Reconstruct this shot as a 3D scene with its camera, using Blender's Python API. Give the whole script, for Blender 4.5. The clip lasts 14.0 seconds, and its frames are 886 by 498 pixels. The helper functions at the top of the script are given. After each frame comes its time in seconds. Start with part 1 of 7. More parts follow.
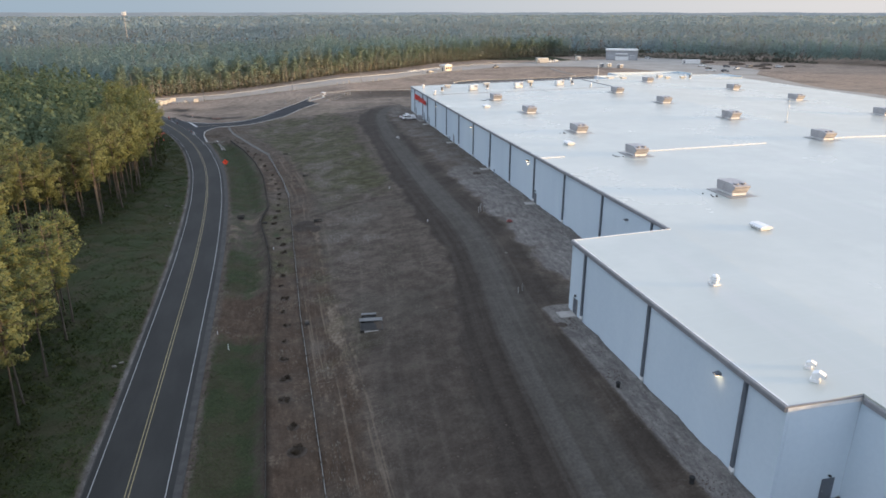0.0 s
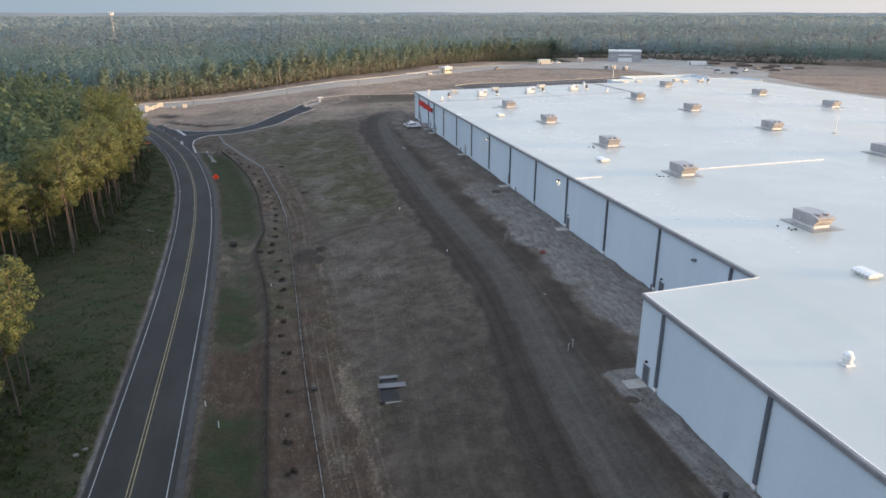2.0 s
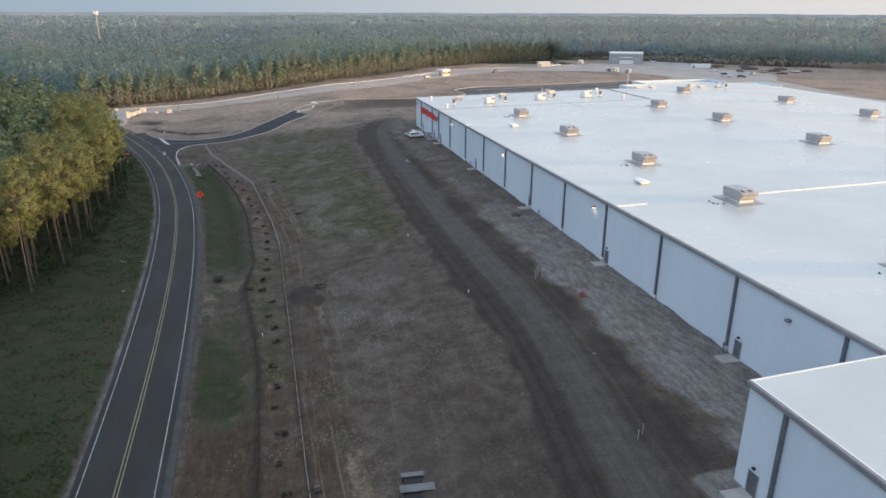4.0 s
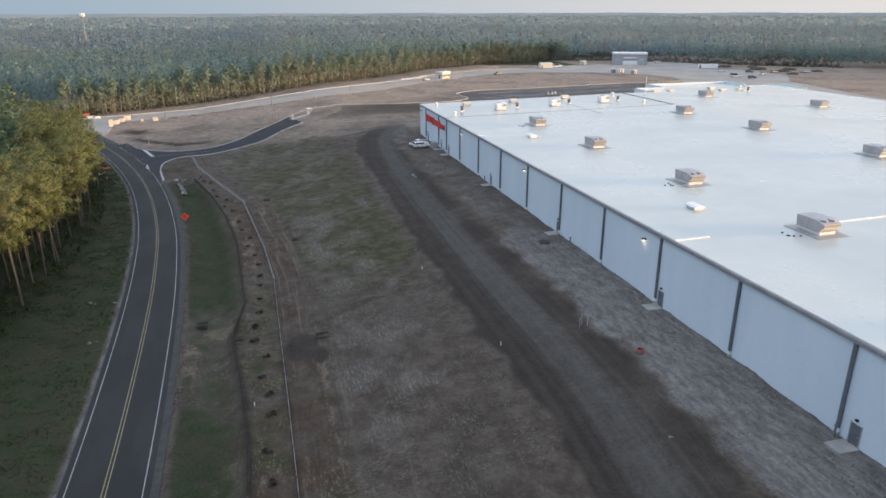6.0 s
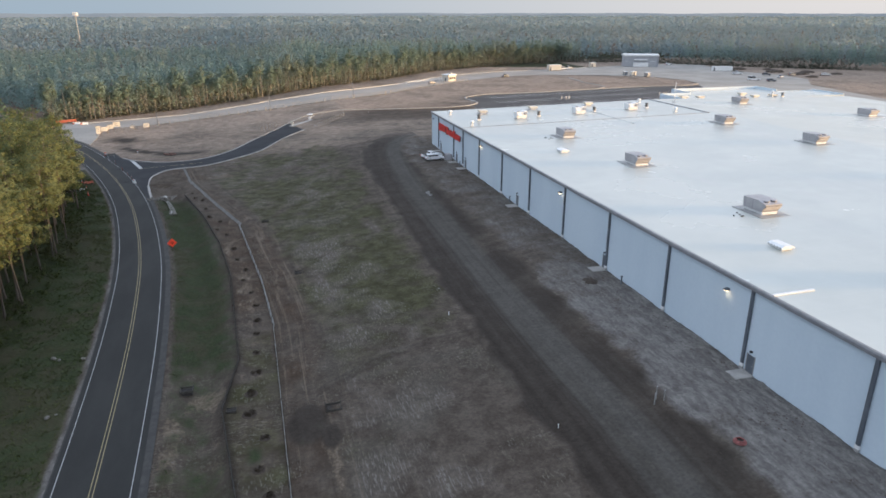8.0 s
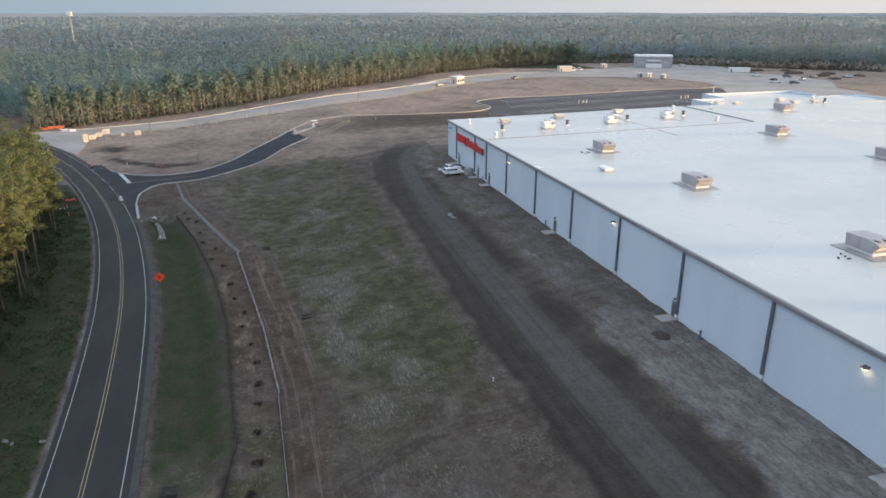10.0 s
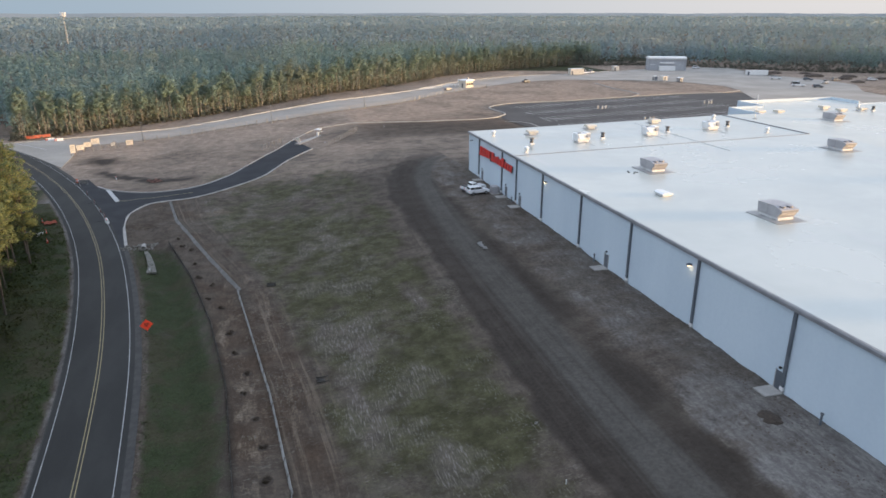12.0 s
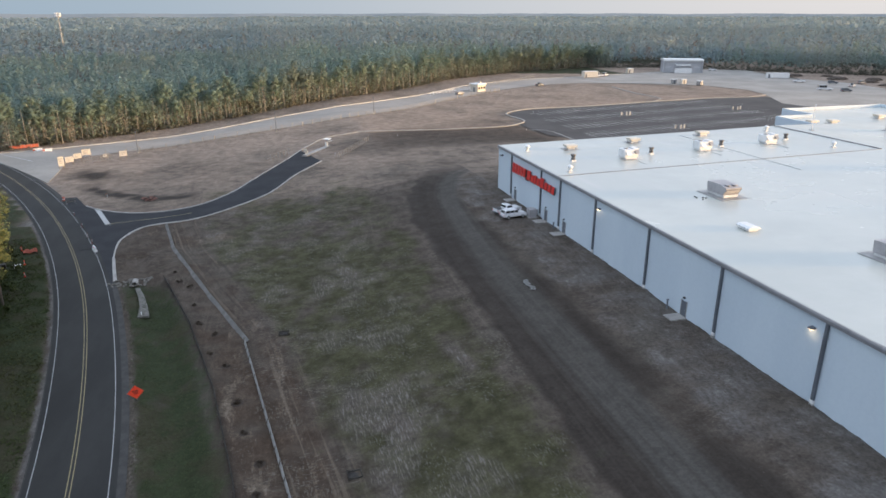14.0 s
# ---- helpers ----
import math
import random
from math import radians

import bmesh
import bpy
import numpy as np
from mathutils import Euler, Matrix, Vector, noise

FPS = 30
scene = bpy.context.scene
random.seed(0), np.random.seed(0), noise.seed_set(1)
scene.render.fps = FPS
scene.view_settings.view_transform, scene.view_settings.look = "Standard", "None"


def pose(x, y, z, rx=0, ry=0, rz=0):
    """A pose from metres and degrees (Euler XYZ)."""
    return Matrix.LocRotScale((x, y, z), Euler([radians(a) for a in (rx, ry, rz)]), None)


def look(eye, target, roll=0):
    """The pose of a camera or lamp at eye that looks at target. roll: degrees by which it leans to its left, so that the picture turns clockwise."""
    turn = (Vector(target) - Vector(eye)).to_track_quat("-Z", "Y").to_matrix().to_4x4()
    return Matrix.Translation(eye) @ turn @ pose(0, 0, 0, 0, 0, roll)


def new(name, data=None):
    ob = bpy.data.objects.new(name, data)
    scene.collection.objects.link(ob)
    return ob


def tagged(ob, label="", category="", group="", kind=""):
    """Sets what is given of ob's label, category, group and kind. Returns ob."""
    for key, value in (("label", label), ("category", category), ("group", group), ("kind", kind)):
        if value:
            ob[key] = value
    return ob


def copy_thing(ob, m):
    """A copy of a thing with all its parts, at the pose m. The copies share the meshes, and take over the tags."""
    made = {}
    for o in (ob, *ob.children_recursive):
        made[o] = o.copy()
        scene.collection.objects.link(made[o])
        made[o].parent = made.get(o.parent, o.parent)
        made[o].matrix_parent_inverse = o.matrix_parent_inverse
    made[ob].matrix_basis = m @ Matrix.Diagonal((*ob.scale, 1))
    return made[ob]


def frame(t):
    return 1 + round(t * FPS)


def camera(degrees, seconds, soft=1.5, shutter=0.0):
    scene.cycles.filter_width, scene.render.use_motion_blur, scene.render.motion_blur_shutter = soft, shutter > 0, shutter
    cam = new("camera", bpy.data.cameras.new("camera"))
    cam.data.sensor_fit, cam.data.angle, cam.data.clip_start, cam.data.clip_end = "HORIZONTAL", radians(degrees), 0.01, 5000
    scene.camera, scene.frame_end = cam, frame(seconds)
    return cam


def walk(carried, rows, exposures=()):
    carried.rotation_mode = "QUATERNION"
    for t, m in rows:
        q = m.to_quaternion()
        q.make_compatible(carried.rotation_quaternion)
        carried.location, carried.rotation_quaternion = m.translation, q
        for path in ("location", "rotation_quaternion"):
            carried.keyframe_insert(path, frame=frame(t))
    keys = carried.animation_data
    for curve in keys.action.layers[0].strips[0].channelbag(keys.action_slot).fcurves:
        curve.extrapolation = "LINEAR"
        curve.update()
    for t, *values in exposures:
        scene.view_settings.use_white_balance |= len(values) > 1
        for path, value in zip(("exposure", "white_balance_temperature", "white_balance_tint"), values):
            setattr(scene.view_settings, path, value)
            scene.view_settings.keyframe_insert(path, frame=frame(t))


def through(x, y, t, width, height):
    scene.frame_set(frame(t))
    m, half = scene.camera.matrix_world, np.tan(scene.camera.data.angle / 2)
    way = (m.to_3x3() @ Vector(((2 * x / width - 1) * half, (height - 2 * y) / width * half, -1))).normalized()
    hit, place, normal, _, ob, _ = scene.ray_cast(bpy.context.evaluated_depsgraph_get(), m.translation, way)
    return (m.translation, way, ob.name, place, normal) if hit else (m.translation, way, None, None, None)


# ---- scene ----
cam = camera(67.0, 14.0, 1.65)
PATH = [
    (0, (-0.088, -11.277, 37.099), (0.342, -9.443, 36.427), 0.0),
    (0.5, (-0.348, -6.773, 37.101), (0.086, -4.941, 36.429), 0.0),
    (1, (-0.549, -2.261, 37.117), (-0.11, -0.43, 36.445), -0.0),
    (1.5, (-0.758, 2.234, 37.125), (-0.314, 4.064, 36.454), -0.0),
    (2, (-0.971, 6.681, 37.131), (-0.52, 8.51, 36.459), -0.0),
    (2.5, (-1.011, 11.18, 37.117), (-0.553, 13.008, 36.446), -0.1),
    (3, (-1.014, 15.787, 37.06), (-0.549, 17.612, 36.388), -0.1),
    (3.2, (-1.015, 17.635, 37.064), (-0.547, 19.46, 36.392), -0.0),
    (5.5, (-0.744, 37.748, 36.943), (-0.254, 39.567, 36.273), -0.0),
    (6, (-0.537, 42.178, 36.882), (-0.044, 43.996, 36.212), -0.1),
    (6.5, (-0.388, 46.628, 36.812), (0.107, 48.447, 36.142), -0.0),
    (7, (-0.281, 51.179, 36.76), (0.214, 52.997, 36.09), -0.0),
    (7.5, (-0.207, 55.731, 36.736), (0.29, 57.549, 36.065), -0.0),
    (8, (-0.162, 60.258, 36.727), (0.336, 62.076, 36.057), -0.0),
    (8.2, (-0.148, 62.069, 36.73), (0.35, 63.886, 36.06), -0.0),
    (10.5, (-0.235, 83.156, 36.534), (0.267, 84.972, 35.863), 0.0),
    (11, (-0.357, 87.622, 36.56), (0.147, 89.438, 35.89), -0.0),
    (11.5, (-0.531, 92.057, 36.589), (-0.027, 93.873, 35.919), -0.0),
    (12, (-0.745, 96.476, 36.581), (-0.24, 98.292, 35.911), -0.0),
    (12.5, (-0.924, 100.945, 36.546), (-0.418, 102.761, 35.877), -0.0),
    (13, (-1.228, 105.455, 36.542), (-0.722, 107.27, 35.873), -0.0),
    (13.5, (-1.537, 109.924, 36.583), (-1.031, 111.739, 35.915), -0.1),
    (14, (-1.975, 114.539, 36.601), (-1.467, 116.354, 35.932), -0.0),
]
walk(cam, [(t, look(eye, target, roll)) for t, eye, target, roll in PATH])

# ---- light ----
SUN_AZ, SUN_EL = 110.0, 4.0          # degrees clockwise from +y, and above the horizon
world = bpy.data.worlds.new("sky")
scene.world = world
world.use_nodes = True
wn = world.node_tree
sky = wn.nodes.new("ShaderNodeTexSky")
sky.sky_type, sky.sun_disc = "NISHITA", False
sky.sun_elevation, sky.sun_rotation = radians(SUN_EL), radians(SUN_AZ)
sky.altitude, sky.air_density, sky.dust_density, sky.ozone_density = 50, 1.0, 2.5, 2.0
bg = wn.nodes["Background"]
bg.inputs["Strength"].default_value = 0.15
# morning haze: a pale veil over the clear sky, a little brighter overhead
up = wn.nodes.new("ShaderNodeTexCoord")
sep = wn.nodes.new("ShaderNodeSeparateXYZ")
wn.links.new(up.outputs["Generated"], sep.inputs[0])
ramp = wn.nodes.new("ShaderNodeMapRange")
ramp.interpolation_type = "SMOOTHSTEP"
for key, v in (("From Min", 0.0), ("From Max", 0.7), ("To Min", 0.0), ("To Max", 1.0)):
    ramp.inputs[key].default_value = v
wn.links.new(sep.outputs["Z"], ramp.inputs["Value"])
veil = wn.nodes.new("ShaderNodeMix")
veil.data_type = "RGBA"
veil.inputs[6].default_value, veil.inputs[7].default_value = (2.75, 3.0, 3.5, 1), (3.9, 4.5, 5.6, 1)
wn.links.new(ramp.outputs["Result"], veil.inputs[0])
toward = wn.nodes.new("ShaderNodeVectorMath")
toward.operation = "DOT_PRODUCT"
toward.inputs[1].default_value = (math.sin(radians(SUN_AZ)), math.cos(radians(SUN_AZ)), 0)
wn.links.new(up.outputs["Generated"], toward.inputs[0])
warmth = wn.nodes.new("ShaderNodeMapRange")
warmth.interpolation_type = "SMOOTHSTEP"
for key, v in (("From Min", -0.75), ("From Max", 0.65), ("To Min", 0.0), ("To Max", 1.0)):
    warmth.inputs[key].default_value = v
wn.links.new(toward.outputs["Value"], warmth.inputs["Value"])
band = wn.nodes.new("ShaderNodeMix")
band.data_type = "RGBA"
band.inputs[6].default_value, band.inputs[7].default_value = (1.35, 1.78, 2.2, 1), (3.1, 3.0, 3.0, 1)
wn.links.new(warmth.outputs["Result"], band.inputs[0])
low = wn.nodes.new("ShaderNodeMapRange")
low.interpolation_type = "SMOOTHSTEP"
for key, v in (("From Min", 0.02), ("From Max", 0.22), ("To Min", 0.0), ("To Max", 1.0)):
    low.inputs[key].default_value = v
wn.links.new(sep.outputs["Z"], low.inputs["Value"])
layered = wn.nodes.new("ShaderNodeMix")
layered.data_type = "RGBA"
wn.links.new(low.outputs["Result"], layered.inputs[0]), wn.links.new(band.outputs[2], layered.inputs[6]), wn.links.new(veil.outputs[2], layered.inputs[7])
hazy = wn.nodes.new("ShaderNodeMix")
hazy.data_type, hazy.blend_type = "RGBA", "MIX"
hazy.inputs[0].default_value = 0.8
wn.links.new(sky.outputs[0], hazy.inputs[6]), wn.links.new(layered.outputs[2], hazy.inputs[7])
wn.links.new(hazy.outputs[2], bg.inputs[0])
sun_data = bpy.data.lights.new("sun", "SUN")
sun_data.energy, sun_data.angle, sun_data.color = 5.0, radians(8.0), (1.0, 0.66, 0.34)
sun = new("sun", sun_data)
to_sun = Vector((math.sin(radians(SUN_AZ)) * math.cos(radians(SUN_EL)), math.cos(radians(SUN_AZ)) * math.cos(radians(SUN_EL)), math.sin(radians(SUN_EL))))
sun.matrix_world = look(to_sun * 400, (0, 0, 0))
scene.view_settings.exposure = 1.04

# ---- materials ----


class Nodes:
    """A material under construction."""

    def __init__(self, name):
        self.m = bpy.data.materials.new(name)
        self.m.use_nodes = True
        self.t = self.m.node_tree
        self.b = self.t.nodes["Principled BSDF"]
        geo = self.t.nodes.new("ShaderNodeNewGeometry")
        self.pos = geo.outputs["Position"]
        self.island = geo.outputs["Random Per Island"]

    def set(self, **kw):
        names = dict(rough="Roughness", metal="Metallic", spec="Specular IOR Level", color="Base Color")
        for k, v in kw.items():
            self.put(self.b.inputs[names[k]], v)
        return self

    def put(self, socket, v):
        if isinstance(v, bpy.types.NodeSocket):
            self.t.links.new(v, socket)
        else:
            socket.default_value = (*v, 1) if isinstance(v, tuple) and len(v) == 3 and socket.type == "RGBA" else v

    def noise(self, scale, detail=4, rough=0.55, stretch=(1, 1, 1), where=None):
        mp = self.t.nodes.new("ShaderNodeMapping")
        mp.inputs["Scale"].default_value = stretch
        self.t.links.new(where or self.pos, mp.inputs["Vector"])
        n = self.t.nodes.new("ShaderNodeTexNoise")
        n.inputs["Scale"].default_value, n.inputs["Detail"].default_value, n.inputs["Roughness"].default_value = scale, detail, rough
        self.t.links.new(mp.outputs[0], n.inputs["Vector"])
        return n.outputs["Fac"]

    def ramp(self, v, a, b, lo=0.0, hi=1.0):
        n = self.t.nodes.new("ShaderNodeMapRange")
        n.interpolation_type = "SMOOTHSTEP"
        self.t.links.new(v, n.inputs["Value"])
        for k, x in (("From Min", a), ("From Max", b), ("To Min", lo), ("To Max", hi)):
            n.inputs[k].default_value = x
        return n.outputs["Result"]

    def math(self, op, a, b=0.0):
        n = self.t.nodes.new("ShaderNodeMath")
        n.operation = op
        self.put(n.inputs[0], a), self.put(n.inputs[1], b)
        return n.outputs[0]

    def mix(self, f, a, b, blend="MIX"):
        n = self.t.nodes.new("ShaderNodeMix")
        n.data_type, n.blend_type = "RGBA", blend
        self.put(n.inputs[0], f), self.put(n.inputs[6], a), self.put(n.inputs[7], b)
        return n.outputs[2]

    def attr(self, name):
        n = self.t.nodes.new("ShaderNodeAttribute")
        n.attribute_name = name
        sep = self.t.nodes.new("ShaderNodeSeparateColor")
        self.t.links.new(n.outputs["Color"], sep.inputs[0])
        return {**{s.name: s for s in sep.outputs}, "Alpha": n.outputs["Alpha"]}

    def bump(self, h, strength=0.4, dist=0.05):
        n = self.t.nodes.new("ShaderNodeBump")
        n.inputs["Strength"].default_value, n.inputs["Distance"].default_value = strength, dist
        self.t.links.new(h, n.inputs["Height"])
        self.t.links.new(n.outputs[0], self.b.inputs["Normal"])
        return self


def worn(name, a, b, scale=1.5, fine=14.0, rough=0.7, metal=0.0, bump=0.15, dist=0.01, stretch=(1, 1, 1), spec=0.4):
    """Two tones, mottled at two scales, with a fine relief."""
    k = Nodes(name)
    broad, grain = k.noise(scale, 4, 0.6, stretch), k.noise(fine, 3, 0.6)
    f = k.math("ADD", k.ramp(broad, 0.35, 0.68, 0, 0.7), k.ramp(grain, 0.3, 0.7, 0, 0.3))
    k.set(color=k.mix(f, a, b), rough=rough, metal=metal, spec=spec)
    return k.bump(grain, bump, dist).m


ASPHALT = worn("asphalt", (0.0255, 0.0255, 0.0242), (0.0385, 0.0385, 0.0362), 0.25, 9, 0.85, bump=0.3, stretch=(1, 0.3, 1), spec=0.25)
ASPHALT_NEW = worn("new_asphalt", (0.022, 0.023, 0.026), (0.036, 0.037, 0.040), 0.2, 8, 0.85, bump=0.3, spec=0.2)
ASPHALT_LOT = worn("parking_asphalt", (0.058, 0.056, 0.055), (0.088, 0.084, 0.081), 0.08, 4, 0.85, bump=0.3, spec=0.2)
SHOULDER = worn("gravel_shoulder", (0.040, 0.039, 0.037), (0.066, 0.063, 0.059), 0.8, 12, 0.95, bump=0.6, dist=0.03)
CONCRETE = worn("concrete", (0.26, 0.25, 0.235), (0.38, 0.365, 0.34), 0.5, 9, 0.9, bump=0.2)
CONCRETE_ROAD = worn("concrete_road", (0.25, 0.226, 0.198), (0.335, 0.304, 0.268), 0.06, 1.2, 0.9, bump=0.2)
KERB = worn("pale_kerb", (0.34, 0.33, 0.31), (0.48, 0.46, 0.43), 0.5, 9, 0.9, bump=0.2)
CONCRETE_YARD = worn("concrete_yard", (0.24, 0.225, 0.20), (0.34, 0.32, 0.29), 0.06, 1.2, 0.9, bump=0.2)
PAINT_WHITE = worn("road_paint_white", (0.30, 0.30, 0.30), (0.46, 0.46, 0.45), 1.2, 10, 0.7)
PAINT_YELLOW = worn("road_paint_yellow", (0.22, 0.18, 0.10), (0.33, 0.27, 0.14), 1.2, 10, 0.7)
# white panels, with blue skylight tinted into their colour
WALL = worn("blue_lit_white_panel", (0.525, 0.612, 0.682), (0.595, 0.680, 0.742), 0.12, 2.5, 0.55, bump=0.05, stretch=(1, 1, 0.25))
DARK_TRIM = worn("dark_grey_metal", (0.095, 0.108, 0.125), (0.145, 0.160, 0.180), 0.6, 8, 0.5, 0.1)
WHITE_METAL = worn("white_metal", (0.66, 0.66, 0.65), (0.80, 0.80, 0.79), 1.0, 8, 0.45)
GREY_METAL = worn("grey_metal", (0.27, 0.265, 0.26), (0.38, 0.37, 0.355), 1.0, 8, 0.5, 0.15)
DARK_LOUVRE = worn("dark_louvre", (0.10, 0.098, 0.095), (0.17, 0.165, 0.16), 2, 9, 0.6, 0.3)
BLACK_METAL = worn("black_metal", (0.012, 0.012, 0.013), (0.03, 0.03, 0.03), 2, 9, 0.5, 0.2)
RUBBER = worn("black_rubber", (0.012, 0.012, 0.012), (0.025, 0.025, 0.025), 3, 12, 0.85)
CAR_WHITE = worn("white_car_paint", (0.72, 0.73, 0.74), (0.80, 0.80, 0.80), 0.5, 3, 0.2, spec=0.6, bump=0.0)
CAR_GLASS = worn("dark_car_glass", (0.01, 0.012, 0.014), (0.02, 0.022, 0.025), 1, 3, 0.05, spec=0.8, bump=0.0)
RED_LETTER = worn("red_sign_face", (0.62, 0.035, 0.03), (0.74, 0.06, 0.05), 2, 8, 0.4)
ORANGE = worn("orange_sign_sheet", (0.92, 0.07, 0.03), (0.98, 0.11, 0.05), 2, 8, 0.45)
ORANGE_NET = worn("orange_safety_fence", (0.42, 0.10, 0.06), (0.52, 0.16, 0.10), 2, 8, 0.7)
WOOD = worn("weathered_timber", (0.16, 0.12, 0.08), (0.30, 0.23, 0.16), 2, 18, 0.85, stretch=(1, 1, 0.2))
FABRIC = worn("grey_silt_fabric", (0.24, 0.237, 0.228), (0.34, 0.335, 0.32), 0.7, 9, 0.95)
# darker fabric for the stretch pushed nearly flat
FABRIC_DARKER = worn("darker_silt_fabric", (0.11, 0.106, 0.098), (0.19, 0.184, 0.172), 0.7, 9, 0.95)
FABRIC_BLACK = worn("black_silt_fabric", (0.030, 0.029, 0.027), (0.075, 0.070, 0.063), 0.7, 9, 0.95)
DIRTY_CONCRETE = worn("dirty_concrete", (0.10, 0.098, 0.088), (0.19, 0.18, 0.16), 1.2, 9, 0.95, bump=0.3)
STONE = worn("riprap_stone", (0.10, 0.093, 0.082), (0.21, 0.195, 0.17), 2.5, 12, 0.9, bump=0.4)
CREAM = worn("cream_render", (0.55, 0.50, 0.42), (0.68, 0.63, 0.54), 0.8, 6, 0.8)
BROWN_SOIL = worn("turned_soil", (0.05, 0.038, 0.03), (0.09, 0.07, 0.055), 1.2, 9, 0.98, bump=0.8, dist=0.08)


def roof_material():
    k = Nodes("white_roof_membrane")
    broad, fine, streak = k.noise(0.035, 5, 0.6), k.noise(1.3, 4, 0.6), k.noise(0.25, 4, 0.6, (1, 0.12, 1))
    c = k.mix(k.ramp(broad, 0.38, 0.66), (0.450, 0.463, 0.425), (0.520, 0.530, 0.486))
    rust = k.noise(0.6, 4, 0.7, (1, 0.5, 1))
    c = k.mix(k.ramp(rust, 0.72, 0.80, 0, 0.4), c, (0.42, 0.27, 0.22))
    c = k.mix(k.ramp(streak, 0.52, 0.75, 0, 0.35), c, (0.52, 0.50, 0.48))
    seam = k.t.nodes.new("ShaderNodeTexBrick")
    for n, v in (("Scale", 1.0), ("Mortar Size", 0.03), ("Brick Width", 30.0), ("Row Height", 3.05)):
        seam.inputs[n].default_value = v
    k.t.links.new(k.pos, seam.inputs["Vector"])
    c = k.mix(k.math("MULTIPLY", seam.outputs["Fac"], 0.25), c, (0.55, 0.55, 0.55))
    k.set(color=c, rough=k.ramp(broad, 0.3, 0.7, 0.15, 0.30), spec=0.5)
    return k.bump(k.math("ADD", fine, k.math("MULTIPLY", seam.outputs["Fac"], 0.6)), 0.08, 0.02).m


ROOF = roof_material()


def ground_material():
    """Soil, grass, wet mud and rubble, laid out by the ground's two cover layers."""
    k = Nodes("site_ground")
    one, two, lane = k.attr("cover"), k.attr("cover_more"), k.attr("lane")
    broad, mid, fine, grit = k.noise(0.07, 5, 0.6), k.noise(0.42, 6, 0.65), k.noise(2.6, 5, 0.7), k.noise(14.0, 3, 0.7)
    # wheel drag: streaks that follow the track's bends
    run = k.t.nodes.new("ShaderNodeCombineXYZ")
    k.t.links.new(lane["Red"], run.inputs[0]), k.t.links.new(lane["Green"], run.inputs[1])
    drag = k.noise(100.0, 4, 0.65, (1, 0.035, 1), run.outputs[0])
    comb = k.noise(120.0, 4, 0.55, (1, 0.05, 1), run.outputs[0])
    beside = k.t.nodes.new("ShaderNodeCombineXYZ")
    k.t.links.new(lane["Alpha"], beside.inputs[0]), k.t.links.new(lane["Green"], beside.inputs[1])
    rut = k.noise(170.0, 4, 0.6, (1, 0.10, 1), beside.outputs[0])
    near_fence = k.math("MULTIPLY", k.ramp(lane["Alpha"], 0.500, 0.510), k.ramp(lane["Alpha"], 0.585, 0.555))
    across = k.noise(0.6, 4, 0.7, (0.12, 1, 1))
    scuff = k.noise(1.3, 5, 0.75, (1, 0.28, 1))
    blot = k.noise(0.16, 5, 0.65)
    soil = k.mix(k.ramp(mid, 0.33, 0.70), (0.060, 0.047, 0.037), (0.087, 0.071, 0.057))
    soil = k.mix(k.ramp(drag, 0.54, 0.70, 0, 0.40), soil, (0.115, 0.098, 0.077))
    soil = k.mix(k.ramp(across, 0.57, 0.70, 0, 0.25), soil, (0.106, 0.093, 0.074))
    soil = k.mix(k.ramp(blot, 0.50, 0.64, 0, 0.65), soil, (0.047, 0.037, 0.028))
    soil = k.mix(k.ramp(broad, 0.50, 0.62, 0, 0.45), soil, (0.082, 0.073, 0.059))
    soil = k.mix(k.ramp(fine, 0.58, 0.76, 0, 0.35), soil, (0.130, 0.117, 0.095))
    soil = k.mix(k.ramp(fine, 0.42, 0.26, 0, 0.45), soil, (0.030, 0.024, 0.020))

    def lay(c, amount, a, b, n=mid, soft=0.22, n2=fine, jag=0.9, small=0.35):
        wob = k.math("ADD", k.math("MULTIPLY", k.math("SUBTRACT", n, 0.5), jag), k.math("MULTIPLY", k.math("SUBTRACT", fine, 0.5), small))
        edge = k.ramp(k.math("ADD", amount, wob), 0.5 - soft, 0.5 + soft)
        return k.mix(edge, c, k.mix(k.ramp(n2, 0.3, 0.7), a, b))

    soil = k.mix(k.ramp(scuff, 0.58, 0.70, 0, 0.40), soil, (0.146, 0.134, 0.107))
    c = lay(soil, two["Red"], (0.042, 0.0280, 0.0185), (0.076, 0.052, 0.036), blot, 0.45, scuff)        # clay
    c = lay(c, two["Green"], (0.096, 0.074, 0.054), (0.168, 0.134, 0.100), scuff, 0.30, fine, 1.8)   # pale sand
    c = k.mix(k.math("MULTIPLY", near_fence, k.ramp(rut, 0.54, 0.66, 0, 0.55)), c, (0.150, 0.120, 0.090))      # old wheel ruts beside the fence
    c = k.mix(k.math("MULTIPLY", near_fence, k.ramp(rut, 0.44, 0.34, 0, 0.5)), c, (0.038, 0.030, 0.023))
    c = lay(c, two["Blue"], (0.220, 0.170, 0.134), (0.290, 0.224, 0.173), blot, 0.4, mid)          # dry grass
    c = lay(c, two["Alpha"], (0.038, 0.036, 0.017), (0.064, 0.060, 0.031), blot, 0.36, mid, 1.8)   # sparse weeds
